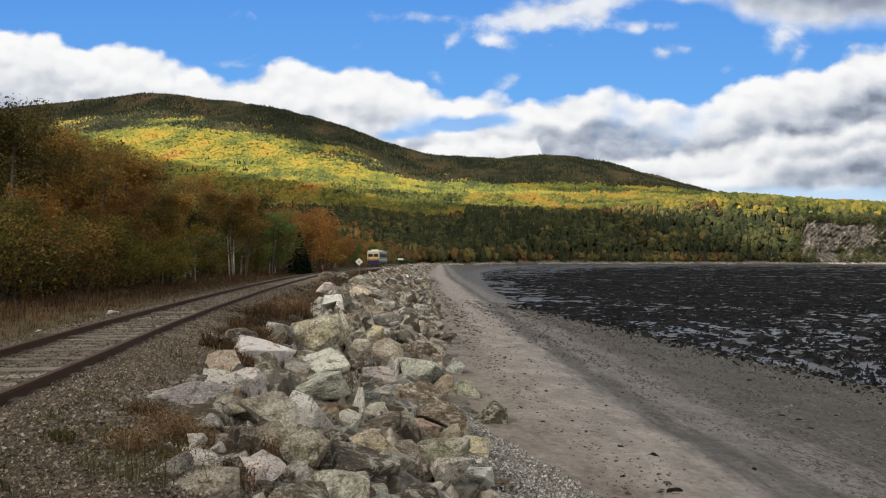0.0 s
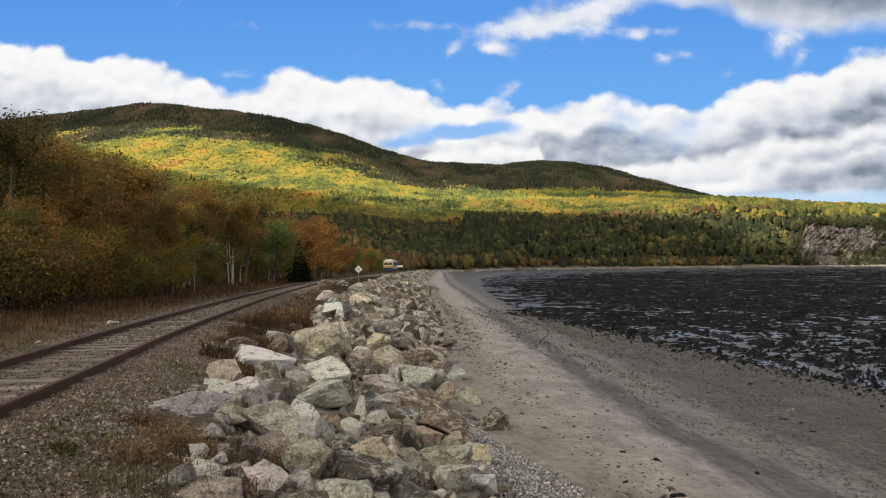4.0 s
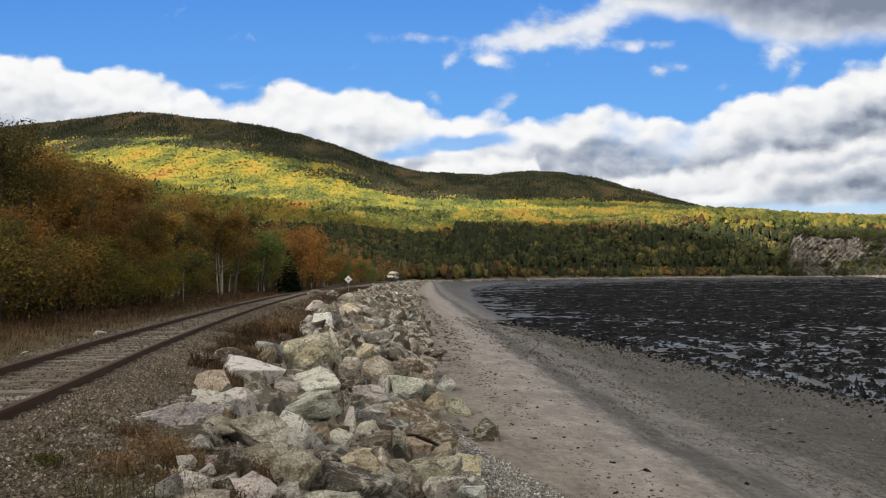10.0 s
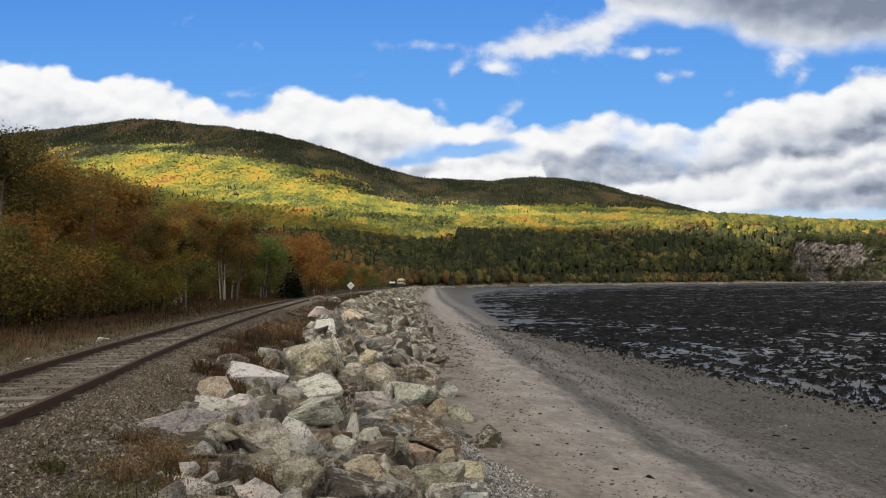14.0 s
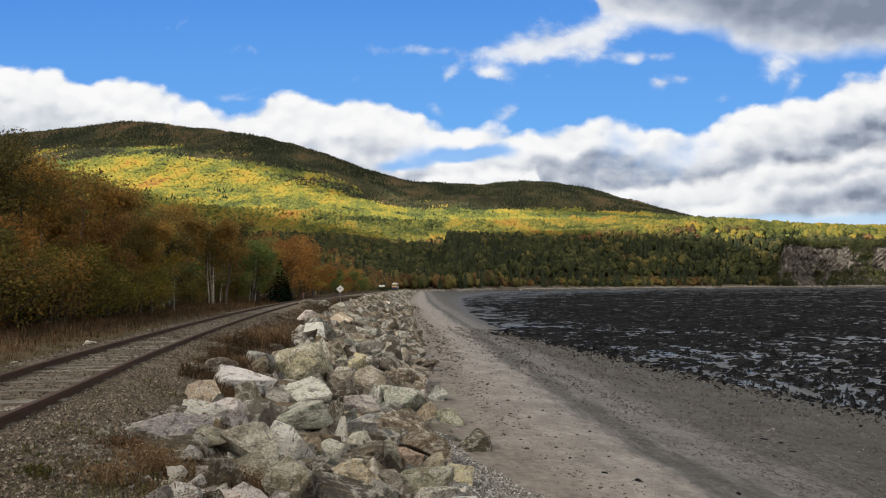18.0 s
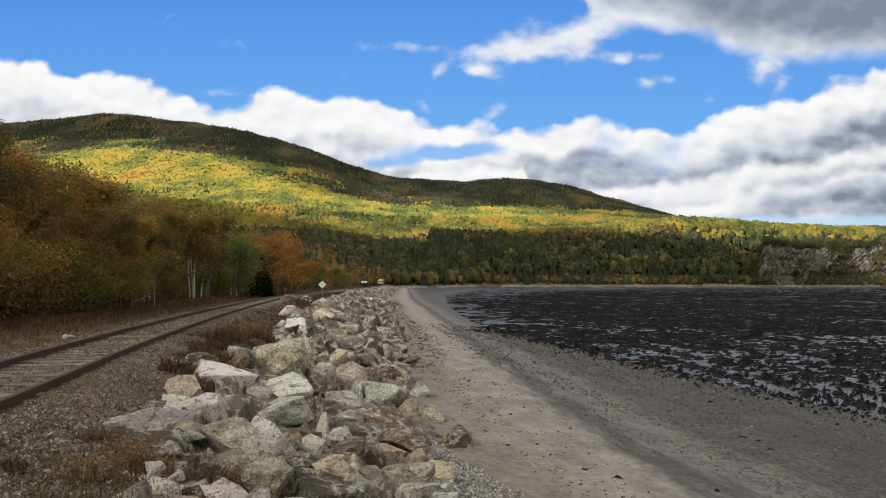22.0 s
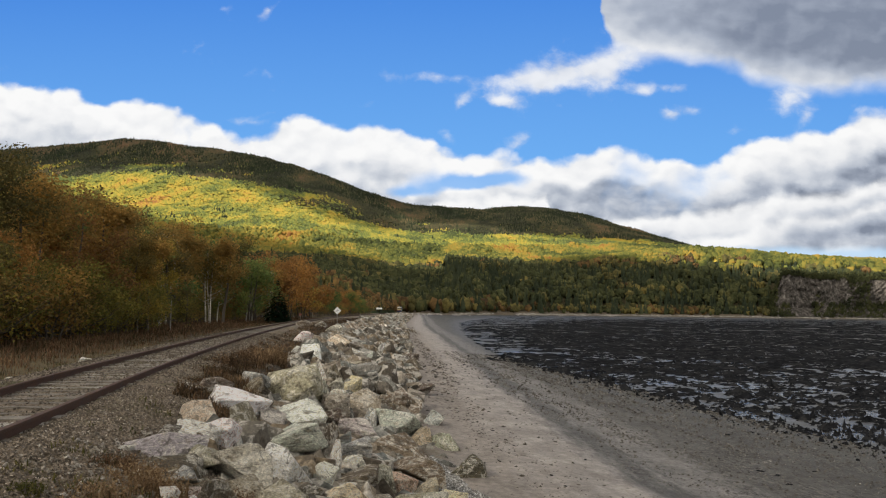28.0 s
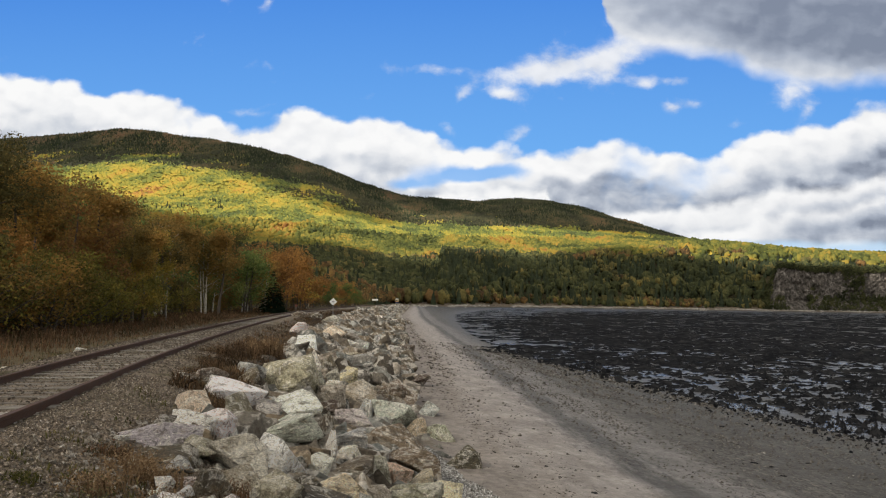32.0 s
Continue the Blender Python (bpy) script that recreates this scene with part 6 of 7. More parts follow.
build_marker(-17.4, 55, 2.6, 0.55, "dark", "dark plate on a thin post before the trees", 0.30)

# ---- railcar ----


def build_railcar():
    car = tagged(new("railcar"), "cream and grey diesel railcar with an orange end band", "train")
    W, L, H = 1.45, 26.0, 3.85
    bm = box_bm((-W, 0.0, 1.0, W, L, 3.45), bevel=0.16)
    part("body", bm, MAT["grey_paint"], car, "blue-grey side walls")
    part("roof", box_bm((-W + 0.12, 0.25, 3.40, W - 0.12, L - 0.25, 3.72), bevel=0.14), MAT["white_paint"], car, "white roof")
    part("roof_unit", box_bm((-0.75, 3.0, 3.7, 0.75, 6.5, 4.02), bevel=0.06), MAT["white_paint"], car)
    part("roof_unit", box_bm((-0.75, 17.0, 3.7, 0.75, 20.0, 4.0), bevel=0.06), MAT["white_paint"], car)
    part("end_panel", box_bm((-W + 0.03, -0.06, 1.45, W - 0.03, 0.1, 3.40), bevel=0.05), MAT["cream"], car, "cream end panel")
    part("end_band", box_bm((-W + 0.05, -0.08, 1.46, W - 0.05, 0.1, 1.86), bevel=0.03), MAT["orange_paint"], car, "orange band across the end")
    part("skirt", box_bm((-W + 0.06, -0.05, 0.45, W - 0.06, 0.25, 1.44), bevel=0.04), MAT["blue_paint"], car, "dark blue skirt")
    part("windscreen", box_bm((-1.18, -0.10, 2.25, -0.08, 0.02, 2.95), bevel=0.03), MAT["dark"], car, "dark windscreen")
    part("windscreen", box_bm((0.08, -0.10, 2.25, 1.18, 0.02, 2.95), bevel=0.03), MAT["dark"], car, "dark windscreen")
    for q in (-1, 1):
        part("tail_light", box_bm((q * 1.05 - 0.12, -0.11, 1.5, q * 1.05 + 0.12, -0.05, 1.72), bevel=0.02), MAT["red_paint"], car, "red tail light")
        part("stripe", box_bm((q * (W + 0.012) - 0.012, 0.4, 1.5, q * (W + 0.012) + 0.012, L - 0.4, 1.72)), MAT["white_paint"], car, "white side stripe")
        y = 1.6
        while y < L - 2:
            part("window", box_bm((q * (W + 0.006) - 0.02, y, 2.2, q * (W + 0.006) + 0.02, y + 1.35, 3.0), bevel=0.015), MAT["dark"], car, "dark window")
            y += 1.75
    for y in (4.0, 22.0):
        bogie = part("bogie", box_bm((-1.15, y - 1.6, 0.40, 1.15, y + 1.6, 0.85), bevel=0.05), MAT["dark"], car)
        for q in (-1, 1):
            for d in (-1.15, 1.15):
                bm = bmesh.new()
                bmesh.ops.create_cone(bm, cap_ends=True, segments=20, radius1=0.44, radius2=0.44, depth=0.13, matrix=pose(q * 0.75, y + d, 0.445, 0, 90, 0))
                part("wheel", bm, MAT["rust"], bogie)
    part("underframe", box_bm((-1.2, 6.5, 0.55, 1.2, 19.5, 1.0), bevel=0.05), MAT["dark"], car)
    return car


RAILCAR = build_railcar()


# ---- grass, weeds, pebbles and drift ----


def blades(places, heights, rng, lean=0.35, wide=0.012):
    """Thin bent blades, two faces each."""
    n = len(places)
    a = rng.uniform(0, 6.283, n)
    out = np.stack([np.cos(a), np.sin(a), 0 * a], -1)
    sid = np.stack([-np.sin(a), np.cos(a), 0 * a], -1) * (wide * rng.uniform(0.6, 1.5, n))[:, None]
    h = heights[:, None]
    ln = (rng.uniform(0.1, 1.0, n) * lean)[:, None]
    up = np.array([0, 0, 1.0])
    p1 = places + up * h * 0.55 + out * h * ln * 0.3
    p2 = places + up * h * (1 - 0.3 * ln) + out * h * ln
    v = np.stack([places - sid, places + sid, p1 + sid * 0.8, p1 - sid * 0.8, p2 + sid * 0.35, p2 - sid * 0.35], 1)
    base = (np.arange(n) * 6)[:, None]
    f = np.concatenate([base + (0, 1, 2, 3), base + (3, 2, 4, 5)])
    return v.reshape(-1, 3), f


def grass_material(name, stops):
    m = Nodes(name)
    v = m.math("ADD", m.math("MULTIPLY", m.island(), 0.5), m.math("MULTIPLY_ADD", m.math("SUBTRACT", m.noise(m.pos(), 0.9, 4, 0.65), 0.5), 1.3, 0.27))
    col = m.ramp(v, stops)
    d, t = m.add("BsdfDiffuse", Color=col), m.add("BsdfTranslucent", Color=col)
    x = m.add("MixShader", i0=0.25, i1=d.outputs[0], i2=t.outputs[0])
    m.nt.links.new(x.outputs[0], m.out.inputs[0])
    return m.mat


DRY = grass_material("dry_grass", [(0.2, (0.034, 0.034, 0.017)), (0.38, (0.062, 0.050, 0.028)), (0.50, (0.105, 0.064, 0.040)), (0.62, (0.155, 0.086, 0.052)), (0.8, (0.24, 0.16, 0.090))])
SCRUB = grass_material("dark_scrub", [(0.2, (0.026, 0.021, 0.014)), (0.45, (0.066, 0.046, 0.030)), (0.65, (0.13, 0.080, 0.046)), (0.85, (0.24, 0.155, 0.085))])
LOW = grass_material("low_green_grass", [(0.2, (0.03, 0.034, 0.012)), (0.5, (0.075, 0.075, 0.026)), (0.8, (0.16, 0.13, 0.05))])
RUSTY = grass_material("rusty_weeds", [(0.2, (0.062, 0.042, 0.026)), (0.5, (0.165, 0.105, 0.060)), (0.8, (0.32, 0.225, 0.130))])
STALK = grass_material("green_stalks", [(0.2, (0.045, 0.046, 0.022)), (0.5, (0.115, 0.110, 0.055)), (0.8, (0.24, 0.21, 0.12))])


def build_grass():
    rng = np.random.RandomState(20)
    n = 90000
    y = 8 + (150 - 8) * rng.uniform(0, 1, n) ** 1.9
    s = -rng.uniform(2.0, 13.5, n)
    clump = wave(track_x(y) + s, y, 71, 2.4, 3)
    tall = np.clip((-s - 2.2) / 3.2, 0.0, 1.0)
    keep = rng.uniform(-0.7, 0.9, n) < clump + 0.9 * tall - 0.25
    y, s, tall = y[keep], s[keep], tall[keep]
    x = track_x(y) + s
    keep = x / y > -0.72
    x, y, tall = x[keep], y[keep], tall[keep]
    h = (0.05 + 0.34 * tall) * rng.uniform(0.45, 1.3, len(x)) * (1 + 0.35 * wave(x, y, 72, 3.0, 2))
    p = np.stack([x, y, ground_z(x, y) - 0.02], -1)
    v, f = blades(p, h, rng, 1.0, 0.009)
    wide = np.repeat(np.clip(y / 45, 0.7, 1.8), 6)
    c = np.repeat(p, 6, 0)
    v[:, :2] = c[:, :2] + (v[:, :2] - c[:, :2]) * (0.6 + 0.4 * wide[:, None])
    tagged(new("dry_grass", mesh_from("dry_grass", v, f, [DRY])), "tall dry brown grass between the track and the trees", "grass", kind="stuff")
    # low green and straw tufts: by the rails and on the gravel shoulder
    n = 26000
    y = 3.5 + 60 * rng.uniform(0, 1, n) ** 2.2
    s = np.where(rng.uniform(0, 1, n) < 0.5, rng.uniform(-3.6, -1.6, n), rng.uniform(1.25, 2.6, n) + 0.02 * y)
    x = track_x(y) + s
    keep = wave(x, y, 73, 1.6, 3) > 0.28 + 0.2 * rng.uniform(-1, 1, n)
    x, y = x[keep], y[keep]
    p = np.stack([x, y, ground_z(x, y) - 0.01], -1)
    v, f = blades(p, rng.uniform(0.03, 0.10, len(x)), rng, 0.9, 0.006)
    tagged(new("low_grass", mesh_from("low_grass", v, f, [LOW])), "short green and straw tufts on the gravel", "grass", kind="stuff")


def weed_clump(name, x, y, radius, height, count, mat, label, seed, lean=0.7, wide=0.006, drop=0.0):
    """One dry bushy weed: arching stems with seed heads."""
    rng = np.random.RandomState(seed)
    a, r = rng.uniform(0, 6.283, count), radius * rng.uniform(0, 1, count) ** 0.6
    p = np.stack([r * np.cos(a), r * np.sin(a), np.zeros(count) - 0.04], -1)
    h = height * rng.uniform(0.45, 1.1, count) * (1 - 0.35 * r / radius)
    v, f = blades(p, h, rng, lean, wide)
    tips = v.reshape(-1, 6, 3)[:, 4]
    mids = v.reshape(-1, 6, 3)[:, 2]
    k = count * 9
    q = np.concatenate([tips[rng.randint(count, size=k // 2)], mids[rng.randint(count, size=k - k // 2)]]) + rng.normal(0, 0.055 * height / 0.5, (k, 3))
    d = rng.normal(0, 1, (k, 3)); d /= np.linalg.norm(d, axis=1, keepdims=True)
    e = np.cross(d, rng.normal(0, 1, (k, 3))); e /= np.linalg.norm(e, axis=1, keepdims=True)
    w = np.maximum(wide, 0.005) * 1.7 * rng.uniform(0.5, 1.5, (k, 1))
    lv = np.stack([q - d * w, q - e * w * 0.5, q + d * w, q + e * w * 0.5], 1).reshape(-1, 3)
    ob = new(name)
    ob.matrix_basis = pose(x, y, float(ground_z(x, y)) - drop)
    tagged(part("stem_tuft", mesh_from("stem_tuft", v, f, [mat]), None, ob), kind="stuff")
    tagged(part("leaf_tuft", mesh_from("leaf_tuft", lv, np.arange(len(lv)).reshape(-1, 4), [mat]), None, ob), kind="stuff")
    return tagged(ob, label, "weed", "weeds by the bank")


def pebble_arrays(places, sizes, rng, flat=0.6):
    """Small stones as arrays of one mesh, turned every way; flat ones only tilt a little."""
    n = len(places)
    sc = np.stack([sizes, sizes * rng.uniform(0.6, 1.0, n), sizes * flat * rng.uniform(0.6, 1.1, n)], -1)
    base = OCTA_V * (1.0, 1.0, 1.0)
    base[:5, 2] -= 0.45
    v = base[None] * sc[:, None, :] * (1 + 0.3 * rng.uniform(-1, 1, (n, len(base), 1)))
    a = rng.normal(0, 1, (n, 3))
    q = np.concatenate([np.ones((n, 1)) * (1.6 if flat < 0.4 else 0.35), a * (0.25 if flat < 0.4 else 1.0)], 1)
    q[:, 3] = rng.normal(0, 1.5, n)
    q /= np.linalg.norm(q, axis=1, keepdims=True)
    w, x, y, z = q.T
    r = np.stack([1 - 2 * (y * y + z * z), 2 * (x * y - z * w), 2 * (x * z + y * w), 2 * (x * y + z * w), 1 - 2 * (x * x + z * z), 2 * (y * z - x * w),
                  2 * (x * z - y * w), 2 * (y * z + x * w), 1 - 2 * (x * x + y * y)], -1).reshape(n, 3, 3)
    v = np.einsum("nij,nkj->nki", r, v) + places[:, None, :]
    f = OCTA_F[None] + (np.arange(n) * len(base))[:, None, None]
    return v.reshape(-1, 3), f.reshape(-1, 3)


def pebble_material(name, stops):
    m = Nodes(name)
    col = m.mix(m.span(m.noise(m.pos(), 30, 3), 0.35, 0.65), (0.08, 0.07, 0.06), m.ramp(m.island(), stops))
    return m.surface(col, 0.9, m.bump(m.noise(m.pos(), 60, 3), 0.4, 0.01), spec=0.15)


def build_pebbles():
    rng = np.random.RandomState(30)
    # ballast: between and beside the rails
    n = 30000
    y = 4.5 + 40 * rng.uniform(0, 1, n) ** 1.8
    s = rng.uniform(-2.4, 3.2, n)
    x = track_x(y) + s
    keep = x / y > -0.70
    x, y = x[keep], y[keep]
    size = rng.uniform(0.010, 0.027, len(x)) * np.clip(y / 14, 1, 1.7)
    v, f = pebble_arrays(np.stack([x, y, ground_z(x, y) + size * 0.2], -1), size, rng)
    mat = pebble_material("ballast_stone", [(0.0, (0.060, 0.046, 0.033)), (0.5, (0.155, 0.122, 0.090)), (0.90, (0.26, 0.215, 0.170)), (1.0, (0.40, 0.36, 0.30))])
    tagged(new("ballast", mesh_from("ballast", v, f, [mat])), "brown-grey ballast stones beside the rails", "gravel", kind="stuff")
    n = 26000
    y = 4.5 + 9.5 * rng.uniform(0, 1, n) ** 1.3
    x = track_x(y) + rng.uniform(0.9, 3.6, n)
    size = rng.uniform(0.007, 0.020, n)
    v, f = pebble_arrays(np.stack([x, y, ground_z(x, y) + size * 0.2], -1), size, rng, 0.7)
    mat = pebble_material("bank_gravel", [(0.0, (0.070, 0.054, 0.040)), (0.45, (0.205, 0.160, 0.117)), (0.85, (0.41, 0.335, 0.262)), (1.0, (0.62, 0.56, 0.48))])
    tagged(new("bank_gravel", mesh_from("bank_gravel", v, f, [mat])), "coarse brown gravel between the rails and the boulders", "gravel", kind="stuff")
    # pale broken stones by the nearest boulders
    n = 260
    t = rng.uniform(0, 1, n)
    x = -3.35 + 1.0 * t + rng.normal(0, 0.22, n)
    y = 7.3 + 1.6 * rng.uniform(0, 1, n) - 1.6 * t
    size = rng.uniform(0.012, 0.04, n)
    v, f = pebble_arrays(np.stack([x, y, ground_z(x, y) + size * 0.3], -1), size, rng, 0.75)
    mat = pebble_material("pale_chips", [(0.0, (0.20, 0.175, 0.14)), (1.0, (0.50, 0.46, 0.40))])
    tagged(new("stone_chips", mesh_from("stone_chips", v, f, [mat])), "pale broken stone chips on the gravel", "gravel", kind="stuff")
    # shingle patch at the foot of the bank
    n = 16000
    y = 7.0 + 9.5 * rng.uniform(0, 1, n)
    toe = track_x(y) + np.interp(y, TOE_Y, TOE_S)
    x = toe - 1.15 + np.interp(y, (7, 10, 13, 16.5), (2.1, 1.75, 1.5, 0.8)) * rng.uniform(0, 1, n) * (1 + 0.15 * wave(y, y, 81, 1.2, 2))
    size = rng.uniform(0.010, 0.030, n)
    v, f = pebble_arrays(np.stack([x, y, ground_z(x, y) + size * 0.35], -1), size, rng)
    mat = pebble_material("shingle", [(0.0, (0.163, 0.163, 0.156)), (0.35, (0.375, 0.369, 0.356)), (0.7, (0.600, 0.587, 0.562)), (1.0, (0.850, 0.850, 0.850))])
    tagged(new("shingle", mesh_from("shingle", v, f, [mat])), "grey shingle patch at the foot of the boulders", "gravel", kind="stuff")
    # stones and wrack scattered over the beach
    n = 34000
    y = np.exp(rng.uniform(np.log(7), np.log(160), n))
    toe, fl = track_x(y) + np.interp(y, TOE_Y, TOE_S), smooth_interp(y, FLAT_Y, FLAT_X)
    t = rng.uniform(0, 1, n)
    dens = np.where(t < 0.12, 0.75, np.where(t < 0.6, 0.07, 0.10 + 1.0 * (t - 0.6)))
    x = toe + t * (fl - toe)
    line = np.abs(t - 0.10 - 0.05 * wave(y, y * 0, 83, 7, 3)) < 0.045
    keep = rng.uniform(0, 1, n) < np.where(line, 0.7, dens * (0.04 + 0.9 * (wave(x, y * 0.5, 84, 2.0, 3) > 0.48)))
    x, y, t = x[keep], y[keep], t[keep]
    size = np.exp(rng.normal(np.log(0.017), 0.50, len(x))) * np.clip(y / 18, 0.9, 2.6) * np.where(t < 0.16, 1.25, 1.0)
    v, f = pebble_arrays(np.stack([x, y, ground_z(x, y) + size * 0.1], -1), size, rng, 0.28)
    mat = pebble_material("wrack", [(0.0, (0.02, 0.016, 0.012)), (0.6, (0.06, 0.045, 0.03)), (1.0, (0.14, 0.11, 0.08))])
    tagged(new("wrack", mesh_from("wrack", v, f, [mat])), "dark seaweed scraps and stones on the beach", "seaweed", kind="stuff")
    n = 34000
    y = np.exp(rng.uniform(np.log(8), np.log(70), n))
    toe, fl = track_x(y) + np.interp(y, TOE_Y, TOE_S), smooth_interp(y, FLAT_Y, FLAT_X)
    t = rng.uniform(0, 1, n)
    keep = rng.uniform(0, 1, n) < np.where(t < 0.3, 0.10, np.where(t < 0.45, 0.6, np.where(t < 0.56, 0.3, 0.8)))
    x = toe + t * (fl - toe)
    keep &= rng.uniform(-0.5, 0.5, n) < 0.18 + 1.3 * wave(x, y * 0.2, 87, 1.6, 3)
    x, y = x[keep], y[keep]
    size = rng.uniform(0.009, 0.028, len(x)) * np.clip(y / 12, 0.9, 3.4)
    v, f = pebble_arrays(np.stack([x, y, ground_z(x, y) + size * 0.1], -1), size, rng, 0.5)
    mat = pebble_material("beach_gravel", [(0.0, (0.045, 0.042, 0.038)), (0.5, (0.135, 0.126, 0.114)), (0.9, (0.23, 0.216, 0.198)), (1.0, (0.40, 0.38, 0.355))])
    tagged(new("beach_gravel", mesh_from("beach_gravel", v, f, [mat])), "brown and grey gravel strewn over the lower beach", "gravel", kind="stuff")
    # weed-covered stones along the edge of the flat
    n = 2400
    yy = np.exp(rng.uniform(np.log(16), np.log(70), n))
    fl = smooth_interp(yy, FLAT_Y, FLAT_X)
    xx = fl + 0.5 - np.abs(rng.normal(0, 1.5, n)) + 0.8 * wave(yy, yy * 0, 86, 14, 3)
    sz = np.exp(rng.normal(np.log(0.042), 0.6, n)) * np.clip(yy / 36, 0.7, 1.4)
    v2, f2 = pebble_arrays(np.stack([xx, yy, np.maximum(ground_z(xx, yy), -2.84) + sz * 0.15], -1), sz, rng, 0.55)
    tagged(new("weedy_stones", mesh_from("weedy_stones", v2, f2, [WEED])), "black weed-covered stones along the edge of the flat", "stones", kind="stuff")


def build_scraps():
    """Larger pieces of black weed cast up on the sand, each a low ragged heap."""
    rng = np.random.RandomState(88)
    for x, y, half in ((3.81, 18.22, 0.10), (7.94, 18.37, 0.13), (8.16, 17.98, 0.10), (3.16, 13.89, 0.12), (3.62, 13.42, 0.16), (2.73, 11.84, 0.10), (3.30, 11.21, 0.20), (5.12, 12.87, 0.13), (8.57, 30.98, 0.15), (12.37, 37.68, 0.36), (11.79, 33.20, 0.45), (9.78, 25.09, 0.20), (2.79, 51.35, 0.24), (0.36, 36.37, 0.23), (2.61, 12.67, 0.05), (2.66, 16.03, 0.10), (2.33, 19.61, 0.08), (2.00, 21.89, 0.09), (2.76, 15.05, 0.08), (8.71, 16.40, 0.08), (7.92, 16.88, 0.11), (7.52, 19.81, 0.09), (3.29, 11.48, 0.06), (2.97, 11.33, 0.04), (7.54, 22.41, 0.09), (9.53, 18.98, 0.11), (8.76, 29.52, 0.09)):
        n = 18
        a = np.arange(n) / n * 6.283
        r = half * 0.72 * np.clip(rng.uniform(0.35, 1.15, n) * (1 + 0.35 * np.sin(2 * a + rng.uniform(0, 6))), 0.25, 1.4)
        ring = np.stack([r * np.cos(a), r * np.sin(a) * 0.5], -1)
        low = np.c_[ring, np.full(n, -0.01)]
        mid = np.c_[ring * 0.75, rng.uniform(0.04, 0.16, n) * half]
        inner = np.c_[ring * 0.35, rng.uniform(0.06, 0.24, n) * half]
        v = np.vstack([low, mid, inner, [[0, 0, 0.14 * half]]])
        k = np.arange(n)
        k2 = (k + 1) % n
        f = np.vstack([np.stack([q + k, q + k2, q + n + k2], -1) for q in (0, n)] + [np.stack([q + k, q + n + k2, q + n + k], -1) for q in (0, n)] + [np.stack([2 * n + k, 2 * n + k2, np.full(n, 3 * n)], -1)])
        ob = new("seaweed_scrap", mesh_from("seaweed_scrap", v, f, [WEED]))
        ob.matrix_basis = pose(x, y, float(ground_z(x, y)) + 0.004, 0, 0, float(rng.uniform(0, 360)))
        tagged(ob, "black clump of dried seaweed on the sand", "seaweed", "seaweed clumps on the beach")


PALE_STONES = ((-9.2, 22.0, 0.15), (-8.5, 16.6, 0.085), (-3.12, 8.5, 0.06))
build_grass()
build_pebbles()
build_scraps()
weed_clump("weed", -2.72, 7.55, 0.30, 0.26, 150, RUSTY, "rusty orange dry weed beside the boulders", 1, 1.2)
weed_clump("weed", -2.50, 7.25, 0.26, 0.24, 150, RUSTY, "rusty orange dry weed beside the boulders", 2, 1.2)
weed_clump("weed", -2.30, 7.30, 0.20, 0.30, 110, RUSTY, "rusty orange dry weed beside the boulders", 3, 1.2)
weed_clump("weed", -2.95, 7.75, 0.24, 0.18, 120, DRY, "brown dry weed on the gravel edge", 4)
weed_clump("weed", -2.60, 6.50, 0.28, 0.30, 130, RUSTY, "brown dry weed on the gravel edge", 5, 1.2)
weed_clump("weed", -2.05, 6.35, 0.22, 0.30, 110, RUSTY, "rusty orange dry weed beside the boulders", 6, 1.2)
weed_clump("weed", -2.42, 5.72, 0.26, 0.34, 40, STALK, "green leafy weed stalks at the gravel edge", 7, 0.45, 0.0045)
weed_clump("weed", -2.10, 5.50, 0.22, 0.36, 34, STALK, "green leafy weed stalks at the gravel edge", 8, 0.45, 0.0045)
weed_clump("weed", -1.82, 5.85, 0.14, 0.36, 20, STALK, "green leafy weed stalks at the gravel edge", 9, 0.5, 0.0045)
weed_clump("weed", -1.70, 6.35, 0.22, 0.20, 90, RUSTY, "rusty orange dry weed between the boulders", 10)
weed_clump("weed", -1.85, 7.60, 0.30, 0.26, 160, DRY, "grey-brown dry weed between the boulders", 11)
weed_clump("weed", -3.10, 6.30, 0.16, 0.12, 90, LOW, "low green tuft on the gravel", 12)
weed_clump("bush", -4.35, 22.8, 0.55, 0.70, 330, RUSTY, "orange-brown dry bush above the boulders", 13, 1.1, 0.009)
weed_clump("bush", -4.95, 21.0, 0.80, 0.50, 380, SCRUB, "dark brown dry bush above the boulders", 14, 1.3, 0.008)
weed_clump("bush", -5.15, 24.5, 0.90, 0.55, 380, SCRUB, "dark brown dry bush above the boulders", 15, 1.3, 0.008)
weed_clump("bush", -4.60, 18.2, 0.65, 0.36, 300, SCRUB, "dark brown dry bush above the boulders", 16, 1.3, 0.007)
weed_clump("bush", -4.35, 15.9, 0.50, 0.24, 220, SCRUB, "dark brown dry bush above the boulders", 17, 1.3, 0.007)


for x, y, size in PALE_STONES:
    ob = new("stone", STONES[int(y) % len(STONES)])
    ob.matrix_basis = Matrix.LocRotScale((x, y, float(ground_z(x, y)) + size * 0.25), Euler((0.2, 0.1, x)), (size * 1.6, size, size * 0.55))
    ob.color = (*TONES["white"], 1)
    tagged(ob, "pale grey stone lying beside the rail", "stone", "loose stones by the track")


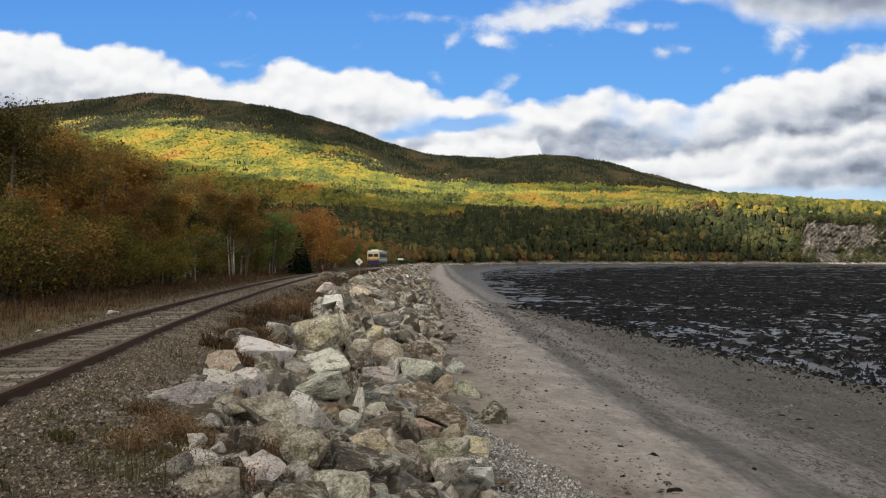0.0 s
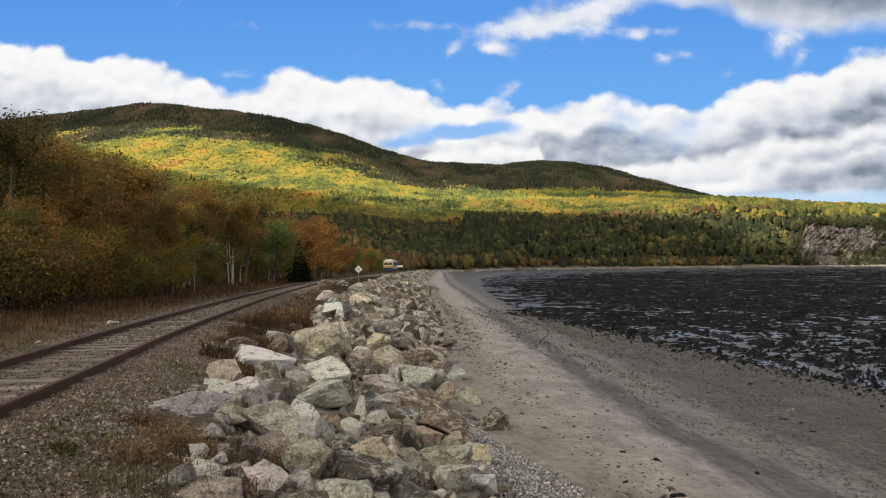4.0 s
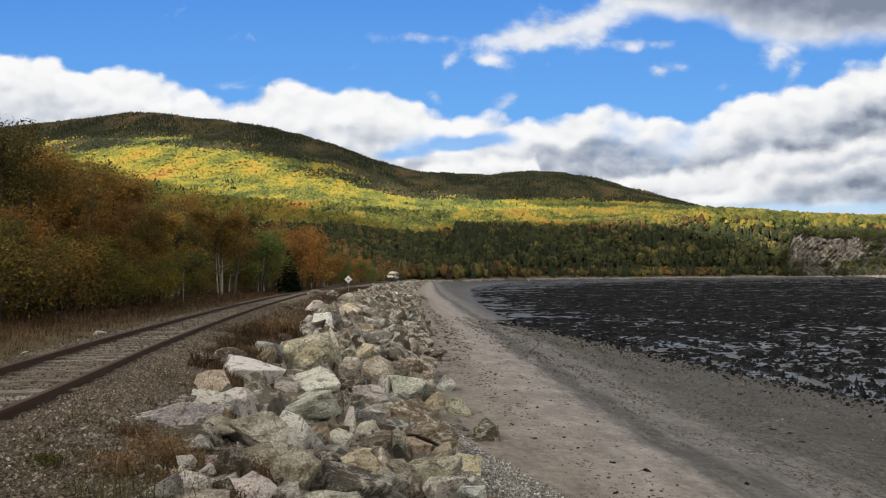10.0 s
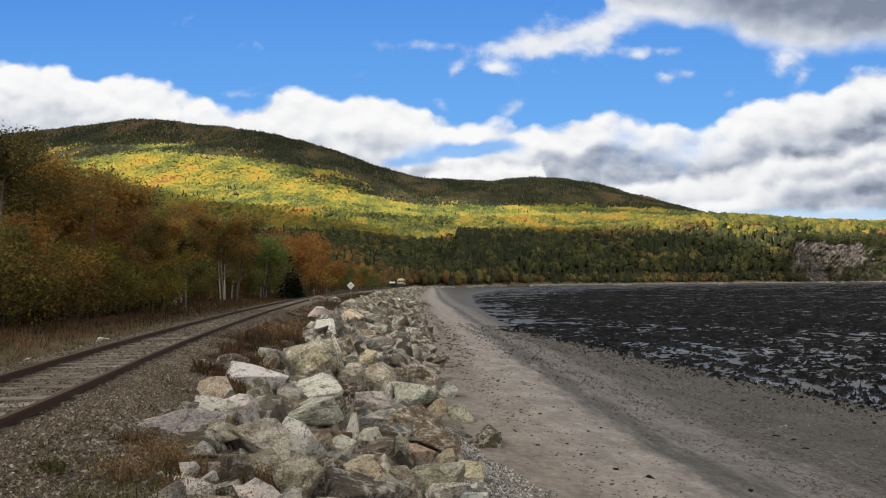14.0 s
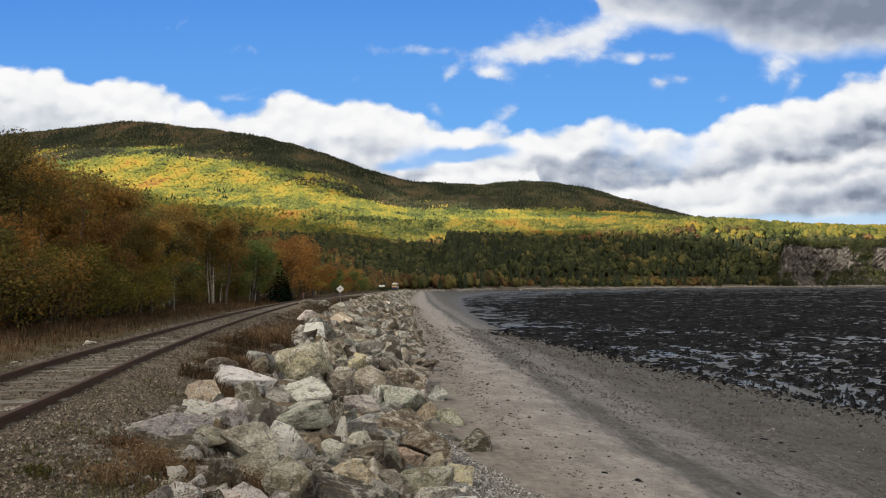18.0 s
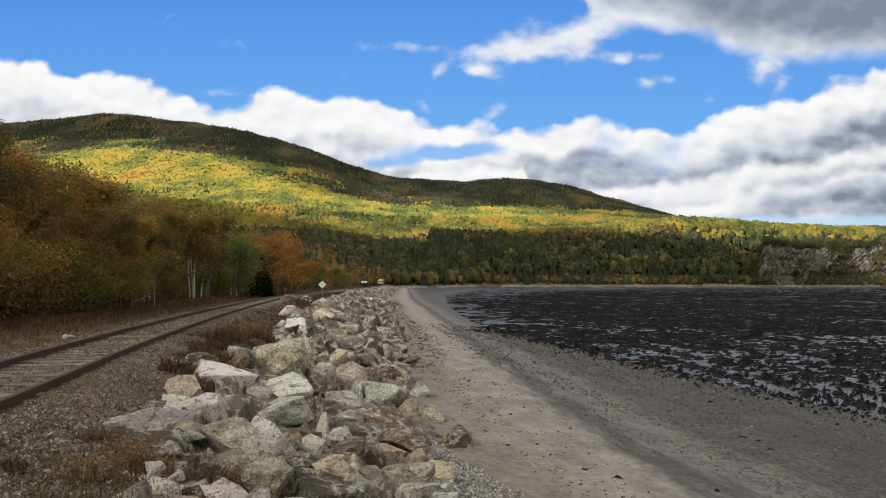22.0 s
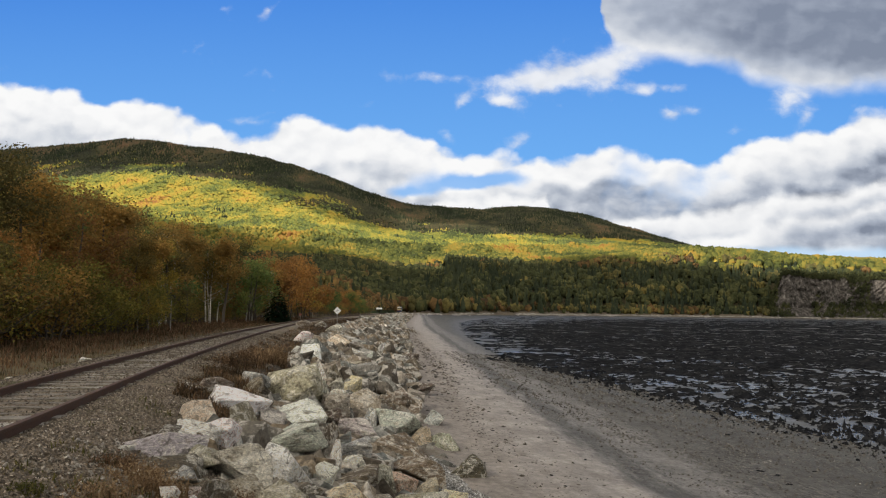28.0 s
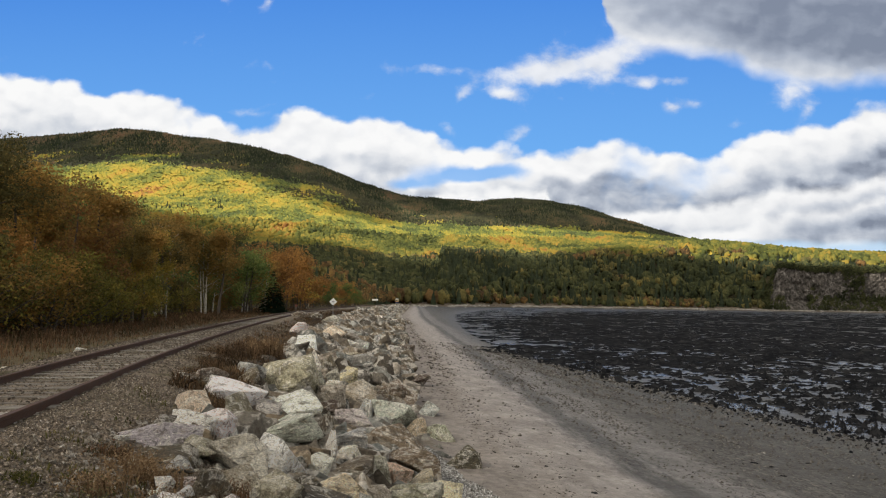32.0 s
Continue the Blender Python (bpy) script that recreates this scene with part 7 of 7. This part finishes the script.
def build_crest_weeds():
    rng = np.random.RandomState(40)
    n = 46000
    y = 12 + 130 * rng.uniform(0, 1, n) ** 1.5
    lo, hi = 1.75 + 0.0 * y, np.interp(y, CREST_Y, CREST_S) + 0.5
    s = lo + (hi - lo) * rng.uniform(0, 1, n)
    x = track_x(y) + s
    keep = wave(x, y, 91, 1.8, 3) > 0.12
    x, y = x[keep], y[keep]
    h = rng.uniform(0.06, 0.26, len(x)) * (0.7 + 0.4 * (wave(x, y, 92, 5, 2) > 0))
    p = np.stack([x, y, ground_z(x, y) - 0.02], -1)
    v, f = blades(p, h, rng, 1.1, 0.008)
    wide = np.repeat(np.clip(y / 45, 0.7, 1.8), 6)
    c = np.repeat(p, 6, 0)
    v[:, :2] = c[:, :2] + (v[:, :2] - c[:, :2]) * (0.6 + 0.4 * wide[:, None])
    tagged(new("crest_weeds", mesh_from("crest_weeds", v, f, [SCRUB])), "dark brown dry weeds between the rails and the boulders", "weeds", kind="stuff")


build_crest_weeds()


def motions():
    rows = []
    for k in range(17):
        t = 2.0 * k
        y = 184 + 13.4 * t
        x, x2 = float(track_x(y)), float(track_x(y + 26))
        rows.append((t, pose(x, y, 0.005, 0, 0, math.degrees(math.atan2(x - x2, 26)))))
    walk(RAILCAR, rows)
    walk(SKY, [(0, pose(0, 0, 0)), (16, pose(0, 0, 0, -0.27, 0, -1.25)), (32, pose(0, 0, 0, -0.54, 0, -2.5))])
    walk(CLOUD_NEAR, [(0, pose(0, 0, 0)), (16, pose(-10, -25, 0)), (32, pose(-20, -50, 0))])
    walk(CLOUD_HILL, [(0, pose(0, 0, 0)), (16, pose(-10, -70, 0)), (32, pose(-20, -140, 0))])
    walk(CLOUD_FOOT, [(0, pose(0, 0, 0)), (16, pose(130, -65, 0)), (32, pose(260, -130, 0))])
    walk(CLOUD_LEFT, [(0, pose(0, 0, 0)), (16, pose(30, -125, 0)), (32, pose(60, -250, 0))])
    walk(CLOUD_RIGHT, [(0, pose(0, 0, 0)), (16, pose(60, 90, 0)), (32, pose(120, 180, 0))])


motions()
